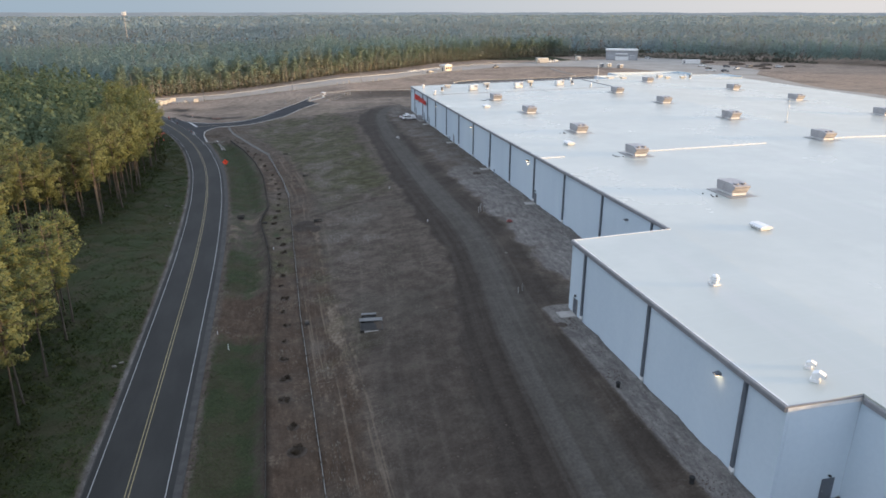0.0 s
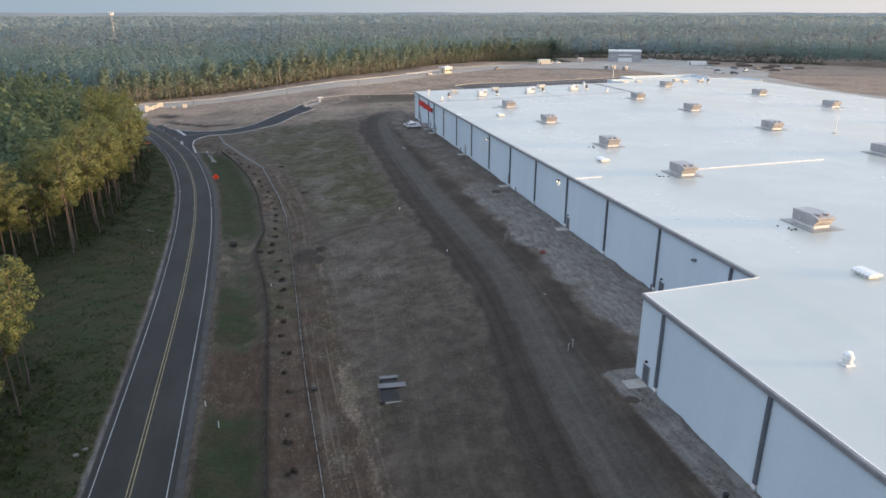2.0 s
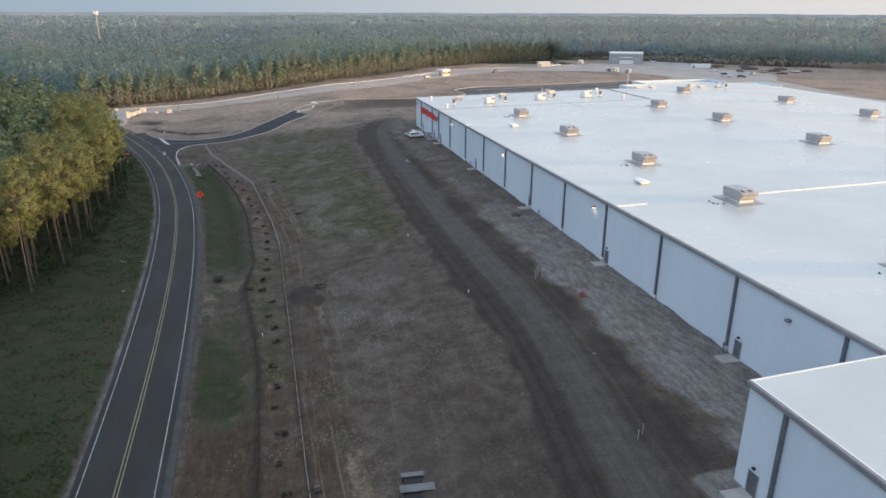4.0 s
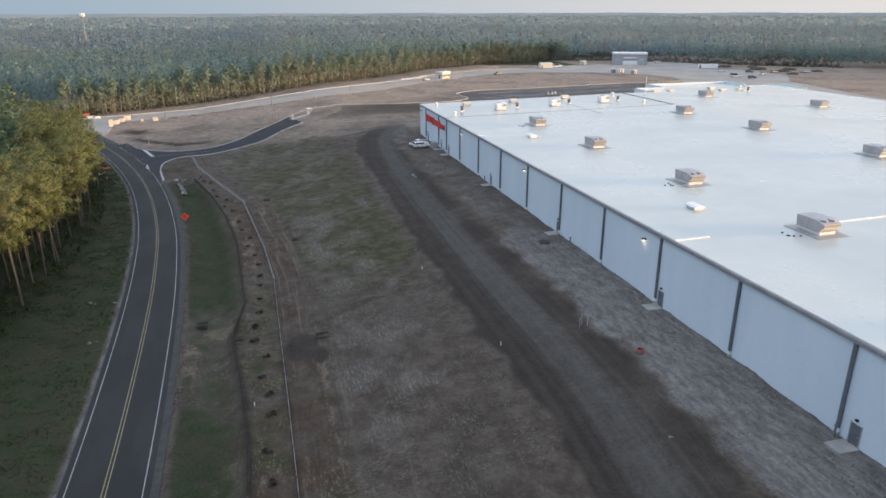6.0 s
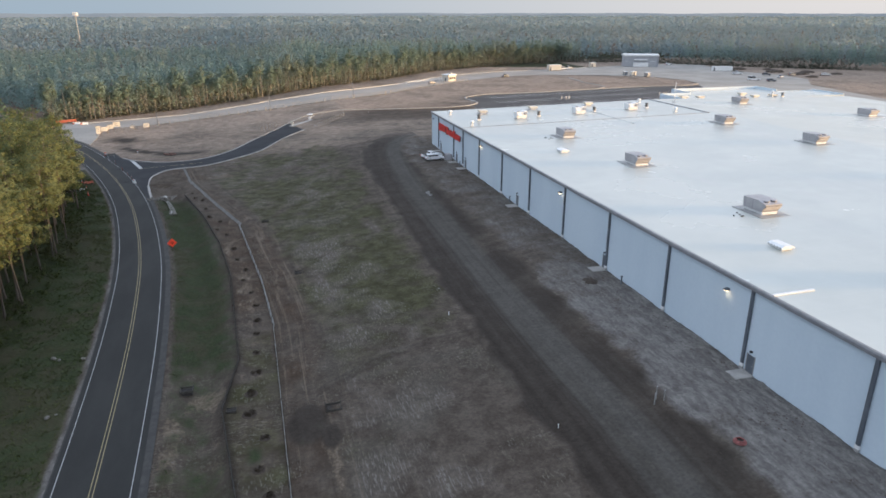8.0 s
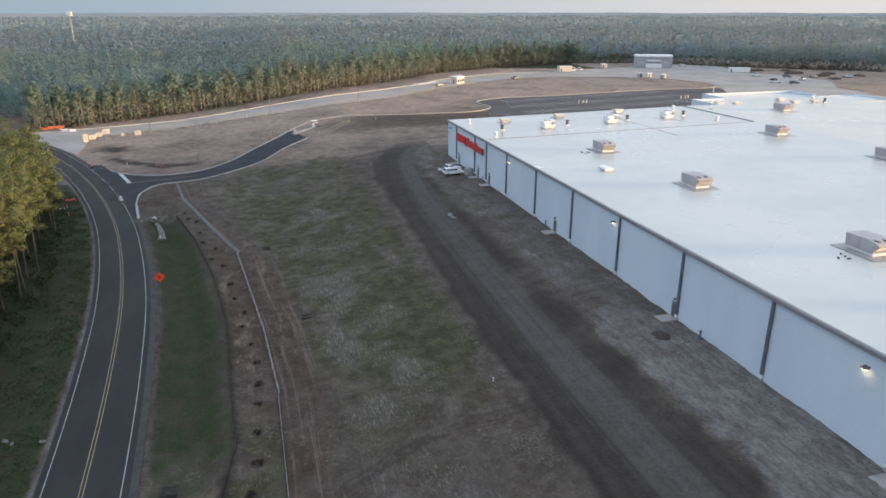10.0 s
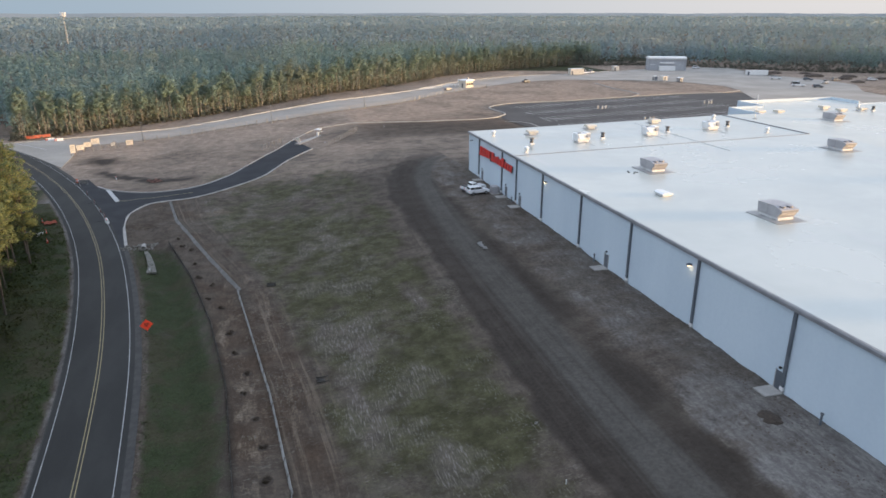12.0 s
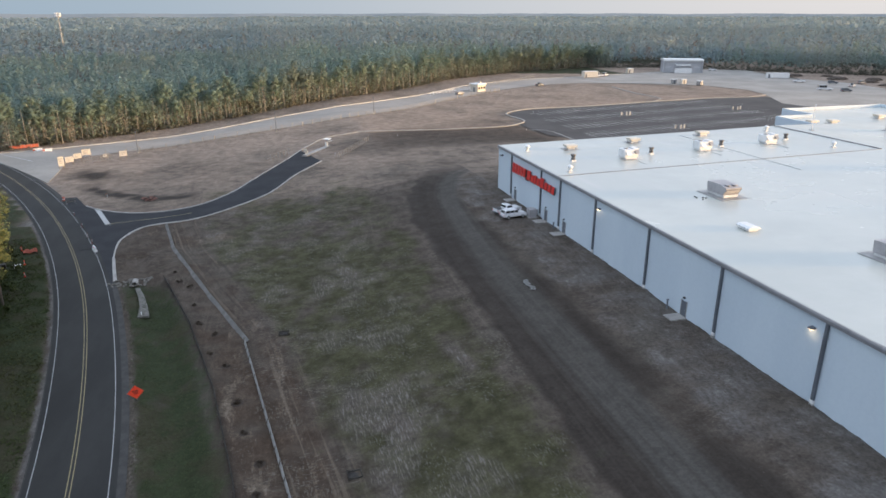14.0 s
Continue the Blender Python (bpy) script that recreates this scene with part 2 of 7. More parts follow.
    # blade scratches: short pale ticks gathered in patches
    for n, m in ((k.noise(6.5, 2, 0.5, (1, 0.25, 1)), blot), (k.noise(4.5, 3, 0.6, (0.35, 1, 1)), k.noise(0.11, 3, 0.5))):
        c = k.mix(k.math("MULTIPLY", k.ramp(n, 0.56, 0.66), k.ramp(m, 0.52, 0.62, 0, 0.5)), c, (0.160, 0.145, 0.124))
    tick = k.math("MULTIPLY", k.ramp(k.noise(6.0, 3, 0.6, (1, 0.13, 1)), 0.50, 0.66), k.ramp(lane["Blue"], 0.3, 0.95, 0, 0.8))
    c = k.mix(k.ramp(lane["Blue"], 0.3, 0.9, 0, 0.3), c, (0.112, 0.097, 0.083))      # scraped pale patches
    c = k.mix(tick, c, (0.175, 0.158, 0.138))
    c = lay(c, one["Blue"], (0.092, 0.084, 0.078), (0.186, 0.173, 0.160), blot, 0.35, scuff, 1.3)   # gravel and rubble
    c = lay(c, one["Green"], (0.033, 0.0262, 0.0208), (0.047, 0.0385, 0.0315), blot, 0.32, drag, 0.5, 0.2)       # wet mud
    lane_c = k.mix(k.ramp(comb, 0.32, 0.68), (0.057, 0.051, 0.043), (0.075, 0.069, 0.061))
    c = k.mix(k.ramp(k.math("ADD", one["Alpha"], k.math("MULTIPLY", k.math("SUBTRACT", drag, 0.5), 0.9)), 0.08, 0.92, 0, 0.95), c, lane_c)  # packed track
    c = lay(c, one["Red"], (0.020, 0.029, 0.013), (0.040, 0.049, 0.022), mid, 0.36, grit, 1.6)  # grass
    c = k.mix(k.math("MULTIPLY", k.ramp(one["Red"], 0.2, 0.7), k.ramp(blot, 0.45, 0.60, 0, 0.65)), c, (0.050, 0.042, 0.026))   # dead blades
    for n, lo, hi in ((mid, 0.92, 1.09), (fine, 0.86, 1.16), (grit, 0.88, 1.14)):
        c = k.mix(1.0, c, k.ramp(n, 0.33, 0.68, lo, hi), "MULTIPLY")
    rough = k.mix(k.ramp(mid, 0.3, 0.7), (0.95, 0.95, 0.95), (0.85, 0.85, 0.85))
    k.set(color=c, rough=rough, spec=0.15)
    return k.bump(k.math("ADD", k.math("MULTIPLY", mid, 1.6), k.math("ADD", k.math("MULTIPLY", fine, 0.8), k.math("MULTIPLY", drag, 0.25))), 0.8, 0.12).m


GROUND = ground_material()


def leaf_material(name, a, b, c, through=0.3):
    k = Nodes(name)
    broad = k.noise(0.02, 3, 0.5)
    col = k.mix(k.island, a, b)
    col = k.mix(k.ramp(broad, 0.45, 0.62, 0, 0.8), col, c)
    k.set(color=col, rough=0.75, spec=0.15)
    k.b.inputs["Transmission Weight"].default_value = 0.0
    tr = k.t.nodes.new("ShaderNodeBsdfTranslucent")
    k.t.links.new(col, tr.inputs["Color"])
    mx = k.t.nodes.new("ShaderNodeMixShader")
    mx.inputs[0].default_value = through
    out = k.t.nodes["Material Output"]
    k.t.links.new(k.b.outputs[0], mx.inputs[1]), k.t.links.new(tr.outputs[0], mx.inputs[2]), k.t.links.new(mx.outputs[0], out.inputs["Surface"])
    return k.m


PINE = leaf_material("pine_needles", (0.095, 0.142, 0.080), (0.258, 0.258, 0.094), (0.168, 0.190, 0.090), 0.5)
# darker, bluer copy of PINE: the inner wood's shade put into the colour
PINE_SHADED = leaf_material("shaded_pine_needles", (0.092, 0.146, 0.098), (0.180, 0.218, 0.118), (0.140, 0.182, 0.110), 0.4)
# distance haze put into the needle colour: paler and bluer than near pines
PINE_HAZY = leaf_material("hazed_distant_needles", (0.23, 0.31, 0.335), (0.295, 0.365, 0.37), (0.31, 0.355, 0.36), 0.5)
# north wood and its edge: haze mixed into these three needle colours
PINE_FAR_HAZED = leaf_material("pine_woods", (0.208, 0.300, 0.286), (0.285, 0.362, 0.322), (0.295, 0.338, 0.303), 0.5)
EDGE_PINE_HAZED = leaf_material("hazed_edge_needles", (0.165, 0.245, 0.215), (0.225, 0.290, 0.240), (0.230, 0.265, 0.222), 0.5)
SAPLING_HAZED = leaf_material("hazed_young_needles", (0.180, 0.240, 0.205), (0.245, 0.285, 0.235), (0.245, 0.268, 0.222), 0.5)
PALE_BARK = worn("pale_pine_bark", (0.21, 0.19, 0.165), (0.33, 0.30, 0.26), 1.2, 9, 0.95, bump=0.5, stretch=(1, 1, 0.2))
HARDWOOD = leaf_material("bare_hardwood_twigs", (0.20, 0.185, 0.17), (0.26, 0.235, 0.21), (0.24, 0.23, 0.215), 0.5)
SHRUB = leaf_material("shrub_leaves", (0.030, 0.042, 0.014), (0.065, 0.075, 0.025), (0.05, 0.05, 0.02))
GRASS = leaf_material("grass_blades", (0.030, 0.043, 0.018), (0.063, 0.074, 0.032), (0.064, 0.064, 0.032))
ROUGH_GRASS = leaf_material("rough_grass_blades", (0.036, 0.054, 0.018), (0.074, 0.092, 0.034), (0.082, 0.084, 0.036))
BRUSH = leaf_material("dry_brush_twigs", (0.125, 0.130, 0.105), (0.185, 0.178, 0.140), (0.165, 0.160, 0.130), 0.5)
BARK = worn("pine_bark", (0.075, 0.062, 0.052), (0.150, 0.122, 0.100), 1.2, 9, 0.95, bump=0.6, stretch=(1, 1, 0.2))

# ---- building blocks ----


def mesh_of(name, verts, faces, material, smooth=False):
    me = bpy.data.meshes.new(name)
    me.from_pydata([tuple(v) for v in verts], [], faces)
    me.materials.append(material)
    if smooth:
        me.polygons.foreach_set("use_smooth", [True] * len(me.polygons))
    me.update()
    return me


def thing(name, label, category, at=(0, 0, 0), turn=0.0, group="", kind=""):
    e = new(name)
    e.empty_display_size = 0.3
    e.matrix_world = pose(*at, 0, 0, turn)
    return tagged(e, label, category, group, kind)


def part(name, bm, material, parent, label="", smooth=False):
    me = bpy.data.meshes.new(name)
    bmesh.ops.recalc_face_normals(bm, faces=bm.faces)
    bm.to_mesh(me)
    bm.free()
    me.materials.append(material)
    if smooth:
        me.polygons.foreach_set("use_smooth", [True] * len(me.polygons))
    ob = new(name, me)
    ob.parent = parent
    return tagged(ob, label)


def box(x0, y0, z0, x1, y1, z1, bevel=0.0, bm=None):
    bm = bm or bmesh.new()
    g = bmesh.ops.create_cube(bm, size=1.0)
    m = Matrix.Translation(((x0 + x1) / 2, (y0 + y1) / 2, (z0 + z1) / 2)) @ Matrix.Diagonal((x1 - x0, y1 - y0, z1 - z0, 1))
    bmesh.ops.transform(bm, matrix=m, verts=g["verts"])
    if bevel:
        es = list({e for v in g["verts"] for e in v.link_edges})
        bmesh.ops.bevel(bm, geom=es, offset=bevel, segments=2, affect="EDGES")
    return bm


def tube(x, y, z0, z1, r0, r1=None, n=16, bm=None):
    bm = bm or bmesh.new()
    g = bmesh.ops.create_cone(bm, cap_ends=True, segments=n, radius1=r0, radius2=r0 if r1 is None else r1, depth=z1 - z0)
    bmesh.ops.translate(bm, vec=(x, y, (z0 + z1) / 2), verts=g["verts"])
    return bm


def rod(a, b, r, n=8, bm=None):
    bm = bm or bmesh.new()
    a, b = Vector(a), Vector(b)
    g = bmesh.ops.create_cone(bm, cap_ends=True, segments=n, radius1=r, radius2=r, depth=(b - a).length)
    m = Matrix.Translation((a + b) / 2) @ (b - a).to_track_quat("Z", "Y").to_matrix().to_4x4()
    bmesh.ops.transform(bm, matrix=m, verts=g["verts"])
    return bm


def prism(outline, axis, lo, hi, bm=None):
    """An outline of (u, v), drawn across x (u = y), or across y (u = x), v up; made solid from lo to hi."""
    bm = bm or bmesh.new()
    put = (lambda u, v, w: (w, u, v)) if axis == "x" else (lambda u, v, w: (u, w, v))
    a = [bm.verts.new(put(u, v, lo)) for u, v in outline]
    b = [bm.verts.new(put(u, v, hi)) for u, v in outline]
    bm.faces.new(a), bm.faces.new(b)
    for i in range(len(a)):
        j = (i + 1) % len(a)
        bm.faces.new((a[i], a[j], b[j], b[i]))
    return bm


# ---- the lie of the land ----
ROAD = [(-16.4, -120), (-16.6, -20), (-16.9, 44), (-17.2, 76), (-17.9, 115), (-20.2, 158), (-22.4, 180), (-25.7, 201), (-29.6, 220), (-37.2, 247), (-47.5, 275), (-59, 300), (-76, 330), (-104, 368), (-150, 415), (-230, 470)]
TRACK = [(14, 0), (19.5, 33), (24.6, 60), (26.8, 76), (29.0, 100), (30.2, 127), (31.4, 165), (32.2, 190), (32.9, 208), (34.0, 228), (36.8, 250), (44, 267), (59, 279), (80, 284)]
SILT_PALE = [(1.6, 10), (0.8, 40), (0.3, 60), (-0.2, 80), (-0.4, 110), (-0.8, 148), (-2.2, 166), (-6.1, 198.5), (-11.6, 215.6), (-19.2, 241), (-22, 257)]
SILT_DARK = [(-4.2, 20), (-4.6, 45), (-5.0, 67), (-4.6, 100), (-5.3, 113), (-7.0, 128), (-5.3, 139), (-7.0, 169), (-9.5, 187), (-13.4, 206), (-18.6, 225)]
HAUL_N = [(-84, 347), (-64, 353.5), (-23.5, 370), (13.5, 393.5), (27, 401), (79, 437), (112, 471), (160, 496), (190, 500), (230, 512)]
HAUL_S = [(-58, 335), (-38.5, 344), (-14.6, 354.5), (24, 370), (56, 387.5), (90, 420), (130, 451), (161, 466), (194, 464), (230, 462)]
DRIVE_N = [(-40.5, 277), (-36.4, 272.2), (-24.6, 267), (-16.9, 269), (-9.6, 276.5), (-3.1, 288.6), (5.5, 306), (13.6, 324), (20.6, 335), (31, 339)]
DRIVE_S = [(-28.6, 238), (-28.8, 250), (-26.0, 256.5), (-16.3, 259.4), (-7.4, 266.6), (-1.1, 273.1), (7.1, 288), (15, 300.5), (22, 315), (34, 322)]


def dense(line, step=3.0):
    """The line as a smooth curve, by even steps."""
    p = np.array(line, float)
    d = np.r_[0, np.cumsum(np.hypot(*np.diff(p, axis=0).T))]
    m = np.gradient(p, d, axis=0)
    s = np.linspace(0, d[-1], max(2, int(d[-1] / step)))
    i = np.clip(np.searchsorted(d, s) - 1, 0, len(d) - 2)
    h = (d[i + 1] - d[i])[:, None]
    u = ((s - d[i]) / (d[i + 1] - d[i]))[:, None]
    return (2 * u**3 - 3 * u**2 + 1) * p[i] + (u**3 - 2 * u**2 + u) * h * m[i] + (3 * u**2 - 2 * u**3) * p[i + 1] + (u**3 - u**2) * h * m[i + 1]


def away(x, y, line):
    """Distance to a line, and on which side: positive to the right as it runs."""
    best, side = np.full(np.shape(x), 1e9), np.zeros(np.shape(x))
    for (ax, ay), (bx, by) in zip(line[:-1], line[1:]):
        dx, dy = bx - ax, by - ay
        u = np.clip(((x - ax) * dx + (y - ay) * dy) / (dx * dx + dy * dy), 0, 1)
        d = np.hypot(x - ax - u * dx, y - ay - u * dy)
        near = d < best
        best = np.where(near, d, best)
        side = np.where(near, np.sign((x - ax) * dy - (y - ay) * dx), side)
    return best, side


def smooth(a, b, v):
    u = np.clip((v - a) / (b - a), 0, 1)
    return u * u * (3 - 2 * u)


def land(x, y):
    """The graded ground without its small unevenness."""
    x, y = np.asarray(x, float), np.asarray(y, float)
    n = smooth(245, 300, y)
    south = -5 + 5 * np.clip(x / (31 + 11 * smooth(60, 78, y)), 0, 1)
    north = -5 + 3.5 * np.clip((x + 30) / 64, 0, 1)
    return south * (1 - n) + north * n


def waves(x, y, size, seed):
    """Cheap smooth noise, about -1 to 1."""
    r = np.random.RandomState(seed)
    out = np.zeros(np.shape(x))
    for k in range(7):
        a, p = r.uniform(0, 2 * np.pi), r.uniform(0, 2 * np.pi)
        f = 2 * np.pi / size * r.uniform(0.6, 1.8)
        out = out + np.sin(f * (x * np.cos(a) + y * np.sin(a)) + p + 1.5 * np.sin(f * 0.6 * (x * np.sin(a) - y * np.cos(a)) + p * 2))
    return out / 4


def between(x, y, left, right):
    """Whether a point lies in the strip between two lines."""
    poly = np.array(list(left) + list(right)[::-1], float)
    inside = np.zeros(np.shape(x), bool)
    j = len(poly) - 1
    for i in range(len(poly)):
        (xi, yi), (xj, yj) = poly[i], poly[j]
        if yi != yj:
            inside ^= ((yi > y) != (yj > y)) & (x < (xj - xi) * (y - yi) / (yj - yi) + xi)
        j = i
    return inside


def strip_mesh(name, left, right, lift, material, parent=None, across=1, label="", thick=0.0):
    """A ribbon between two lines of equal count, laid on the land."""
    left, right = np.asarray(left), np.asarray(right)
    n, verts, faces = len(left), [], []
    for i in range(n):
        for j in range(across + 1):
            x, y = left[i] + (right[i] - left[i]) * j / across
            verts.append((x, y, float(land(x, y)) + lift))
    w = across + 1
    for i in range(n - 1):
        for j in range(across):
            a = i * w + j
            faces.append((a, a + 1, a + w + 1, a + w))
    if thick:
        base = len(verts)
        verts += [(x, y, z - thick) for x, y, z in verts]
        for i in range(n - 1):
            faces.append((i * w, (i + 1) * w, base + (i + 1) * w, base + i * w))
            faces.append((i * w + across, base + i * w + across, base + (i + 1) * w + across, (i + 1) * w + across))
        faces.append((0, base, base + across, across)), faces.append(((n - 1) * w, (n - 1) * w + across, base + (n - 1) * w + across, base + (n - 1) * w))
    ob = new(name, mesh_of(name, verts, faces, material))
    ob.parent = parent
    return tagged(ob, label)


def offset(line, d):
    """The line moved d metres to the right of its run."""
    p = np.asarray(line)
    t = np.gradient(p, axis=0)
    t /= np.hypot(*t.T)[:, None]
    return p + d * np.c_[t[:, 1], -t[:, 0]]


def even(line, n, straight=False):
    p = dense(line, 1.0)
    if straight:
        q = np.array(line, float)
        d = np.r_[0, np.cumsum(np.hypot(*np.diff(q, axis=0).T))]
        s = np.linspace(0, d[-1], n)
        return np.c_[np.interp(s, d, q[:, 0]), np.interp(s, d, q[:, 1])]
    i = np.linspace(0, len(p) - 1, n)
    return np.c_[np.interp(i, range(len(p)), p[:, 0]), np.interp(i, range(len(p)), p[:, 1])]


ROAD_D, TRACK_D = dense(ROAD, 3), dense(TRACK, 4)
HN, HS = even(HAUL_N, 90), even(HAUL_S, 90)
DN, DS = even(DRIVE_N, 60), even(DRIVE_S, 60)
MOUTH_E = even([(-26.6, 226), (-28.55, 238), (-34.5, 257.5), (-40.45, 277), (-44.2, 286)], 24, True)
road_edge = offset(ROAD_D, 4.0)
MOUTH_W = np.array([(float(np.interp(y, road_edge[:, 1], road_edge[:, 0])), y) for y in np.linspace(221, 286, 24)])
END = 44
LOT_KERB = [(31, 339), (66, 335), (86, 337), (93, 343), (95, 366), (104, 373), (136, 376), (171, 382), (200, 386), (228, 386), (238, 391)]
LOT = [(90, 316), (89, 339), (93, 343), (95, 366), (104, 373), (136, 376), (171, 382), (200, 386), (232, 384), (232, 300), (200, 290), (120, 290), (100, 298)]
YARD = [(190, 500), (186, 463), (212, 453), (236, 434), (244, 411), (239, 393), (222, 362), (226, 345), (272, 344), (318, 398), (322, 428), (316, 448), (310, 464), (324, 505), (330, 515), (290, 530), (230, 512)]


COURT_W, COURT_E = [(194.6, 60), (194.6, 160), (194.6, 262), (205, 285), (234, 300), (240, 345)], [(262, 60), (266, 180), (271, 255), (277, 295), (285, 330), (298, 385)]


def in_poly(x, y, poly):
    return between(x, y, poly, [])


XW_, XB_ = 48.3, 34.55


# ---- ground: one sheet ----
def spread(core, far, k):
    """Grid lines: the core's, and growing steps out to far on both sides."""
    lo, hi = core[0], core[-1]
    g = np.geomspace(6, far, k)
    return np.r_[(lo - g)[::-1], core, hi + g]


gx = spread(np.r_[np.arange(-48, 50, 0.55), np.arange(50, 330, 6.0)], 4300, 26)
gy = spread(np.r_[np.arange(10, 290, 0.62), np.arange(290, 540, 3.5)], 4300, 26)
X, Y = np.meshgrid(gx, gy)
road_d, road_side = away(X, Y, ROAD_D)
track_d, track_side = away(X, Y, TRACK_D)
dark_d, dark_side = away(X, Y, SILT_DARK)
_, pale_side = away(X, Y, SILT_PALE)
paved = between(X, Y, HN, HS) | between(X, Y, DN[:END], DS[:END]) | in_poly(X, Y, LOT) | in_poly(X, Y, YARD) | between(X, Y, COURT_W, COURT_E) | between(X, Y, MOUTH_W, MOUTH_E)
under = (X > 48.7) & (X < 194) & (Y > -40) & (Y < 249) | (X > 41.6) & (X < 60) & (Y > -40) & (Y < 60) | (X > 35.0) & (X < 60) & (Y > 24.9) & (Y < 63.8)
n1, n2, n3 = waves(X, Y, 9, 1), waves(X, Y, 2.6, 2), waves(X, Y, 40, 3)
site = smooth(0, 12, Y) * (1 - smooth(255, 300, Y))
Z = land(X, Y)
ditch = (road_side > 0) & (Y < 240)
Z = Z - 0.9 * ditch * np.exp(-((road_d - 9.5) / 2.2) ** 2) * smooth(0, 30, Y)
Z = Z + 0.35 * np.exp(-(dark_d / 0.8) ** 2)
field = (pale_side > 0) * (X < 48.6) * site
RIDGE = [(4.5, 129.2), (9.5, 131.6), (13.3, 133.1), (19.0, 134.2), (23.7, 134.0), (25.0, 129.6), (24.3, 125.0), (24.3, 119.0)]
ridge_d, _ = away(X, Y, RIDGE)
bend = smooth(205, 240, Y)
Z = Z + field * 0.22 * np.exp(-(ridge_d / 0.55) ** 2) * (0.8 + 0.5 * n2)
from_pale = X - np.interp(Y, [q[1] for q in SILT_PALE], [q[0] for q in SILT_PALE])
lane_l = np.interp(Y, [-20, 33, 44, 50, 62, 80, 96, 110, 125, 145, 165, 183, 204, 220], [19, 21.8, 22.7, 23.1, 24.3, 27.2, 28.9, 29.2, 28.9, 28.8, 29.1, 29.4, 29.9, 30.6])
lane_w = np.interp(Y, [40, 62, 80, 96, 150, 190, 215], [5.6, 5.2, 5.0, 5.2, 4.9, 5.0, 5.4])
dark_l = np.interp(Y, [-20, 33, 46, 52, 64, 75, 92, 101, 120, 137, 158, 170, 183, 208, 225], [9, 15.5, 17.5, 17.9, 19.6, 22.0, 25.2, 24.8, 24.3, 24.6, 24.3, 24.9, 25.5, 25.9, 26.2])
from_lane = (X - lane_l) * (1 - bend) + (track_d * track_side + 2.2) * bend      # metres east of the lane's edge
from_dark = (X - dark_l) * (1 - bend) + (track_d * track_side + 8.5) * bend
on_lane = smooth(-6.5, -4.0, from_lane) * smooth(9.5, 7.0, from_lane)
Z = Z + field * (0.05 * n1 + 0.06 * np.abs(n2)) * (1 - on_lane) + 0.09 * field * np.exp(-((from_lane + 1.6) / 1.3) ** 2) + 0.09 * field * np.exp(-((from_lane - lane_w - 1.4) / 1.3) ** 2)
rubble = field * np.where(Y < 65, smooth(30.6, 31.7, X), smooth(36.0, 39.6, X + 0.9 * n1))
at_door = 1.0
for yd in (239.0, 223.6, 215.9, 180.9, 144.9, 112.7, 81.6, 61.6):
    at_door = at_door * (1 - np.exp(-((Y - yd) / 2.0) ** 4))
wall_off = np.where(Y < 64.5, XB_ - X, XW_ - X)
Z = Z + field * np.exp(-(wall_off / 1.1) ** 2) * (0.10 + 0.10 * waves(X, Y, 11, 44)) * (wall_off > -0.3) * at_door
Z = Z + rubble * 0.20 * np.abs(waves(X, Y, 2.2, 9)) * np.abs(waves(X, Y, 7, 19)) + 0.10 * (X < -25) * n1
Z = Z - 0.22 * smooth(5.2, 4.2, road_d) - 0.25 * paved - 0.3 * under
Z = np.where(np.hypot(X, Y) > 900, -6.0, Z)

rough = np.clip(1.0 * (road_side < 0) * smooth(4.2, 5.6, road_d) * (X < 0) * (Y < 340), 0, 1)
grass = rough * (0.78 + 0.25 * waves(X, Y, 8, 14))


def verge_green(x, y):
    """How thickly grass grows between the road and the ditch fence, 0 to 1."""
    thick = np.interp(y, [0, 66, 72, 78, 88, 93, 106, 113, 121, 135, 143, 215, 222, 226], [1, 1, 0.8, 0.05, 0.05, 0.76, 0.72, 0.52, 0.38, 0.42, 0.85, 0.95, 0.9, 0.0])
    ditch_x = np.interp(y, [q[1] for q in SILT_DARK], [q[0] for q in SILT_DARK])
    mottle = 0.20 * waves(x, y, 11, 12) + 0.16 * waves(x, y, 4, 13)
    return np.clip((thick + mottle * (thick > 0.1)) * (0.45 + 0.55 * smooth(0.2, 2.6, ditch_x - x)), 0, 1)


verge = (road_side > 0) * (dark_side < 0) * (Y < 252) * smooth(5.0, 6.2, road_d)
grass = np.maximum(grass, verge * verge_green(X, Y))
grass = np.maximum(grass, 0.9 * np.exp(-((X + 3.5) / 0.9) ** 2 - ((Y - 119.3) / 1.6) ** 2))
weeds = np.clip(field * (0.52 + 0.22 * waves(X, Y, 30, 5) + 0.16 * waves(X, Y, 7, 6)) * 1.35 * smooth(124, 150, Y) * smooth(3, 9, from_pale) * smooth(27, 20, X) * (1 - 0.25 * smooth(215, 250, Y)), 0, 1)
weeds = np.maximum(weeds, rough)
weeds = np.maximum(weeds, (pale_side < 0) * (dark_side > 0) * site * smooth(92, 100, Y) * smooth(160, 140, Y) * (0.42 + 0.35 * n1))
for cx, cy, sx, sy in ((8.5, 200, 6.0, 14.0), (15.0, 162, 4.0, 12.0), (5.0, 226, 6.0, 10.0)):
    weeds = np.clip(weeds + 0.35 * field * np.exp(-((X - cx) / sx) ** 2 - ((Y - cy) / sy) ** 2) * (0.8 + 0.6 * n1), 0, 1)
weeds = np.maximum(weeds, field * 0.30 * smooth(1, 4, from_pale) * smooth(13, 8, X) * smooth(60, 70, Y) * smooth(126, 110, Y) * (0.8 + 0.5 * waves(X, Y, 12, 16)))
grass = np.maximum(grass, 0.9 * (np.hypot(X, Y) > 560) * ~((X > 230) & (Y < 600)))
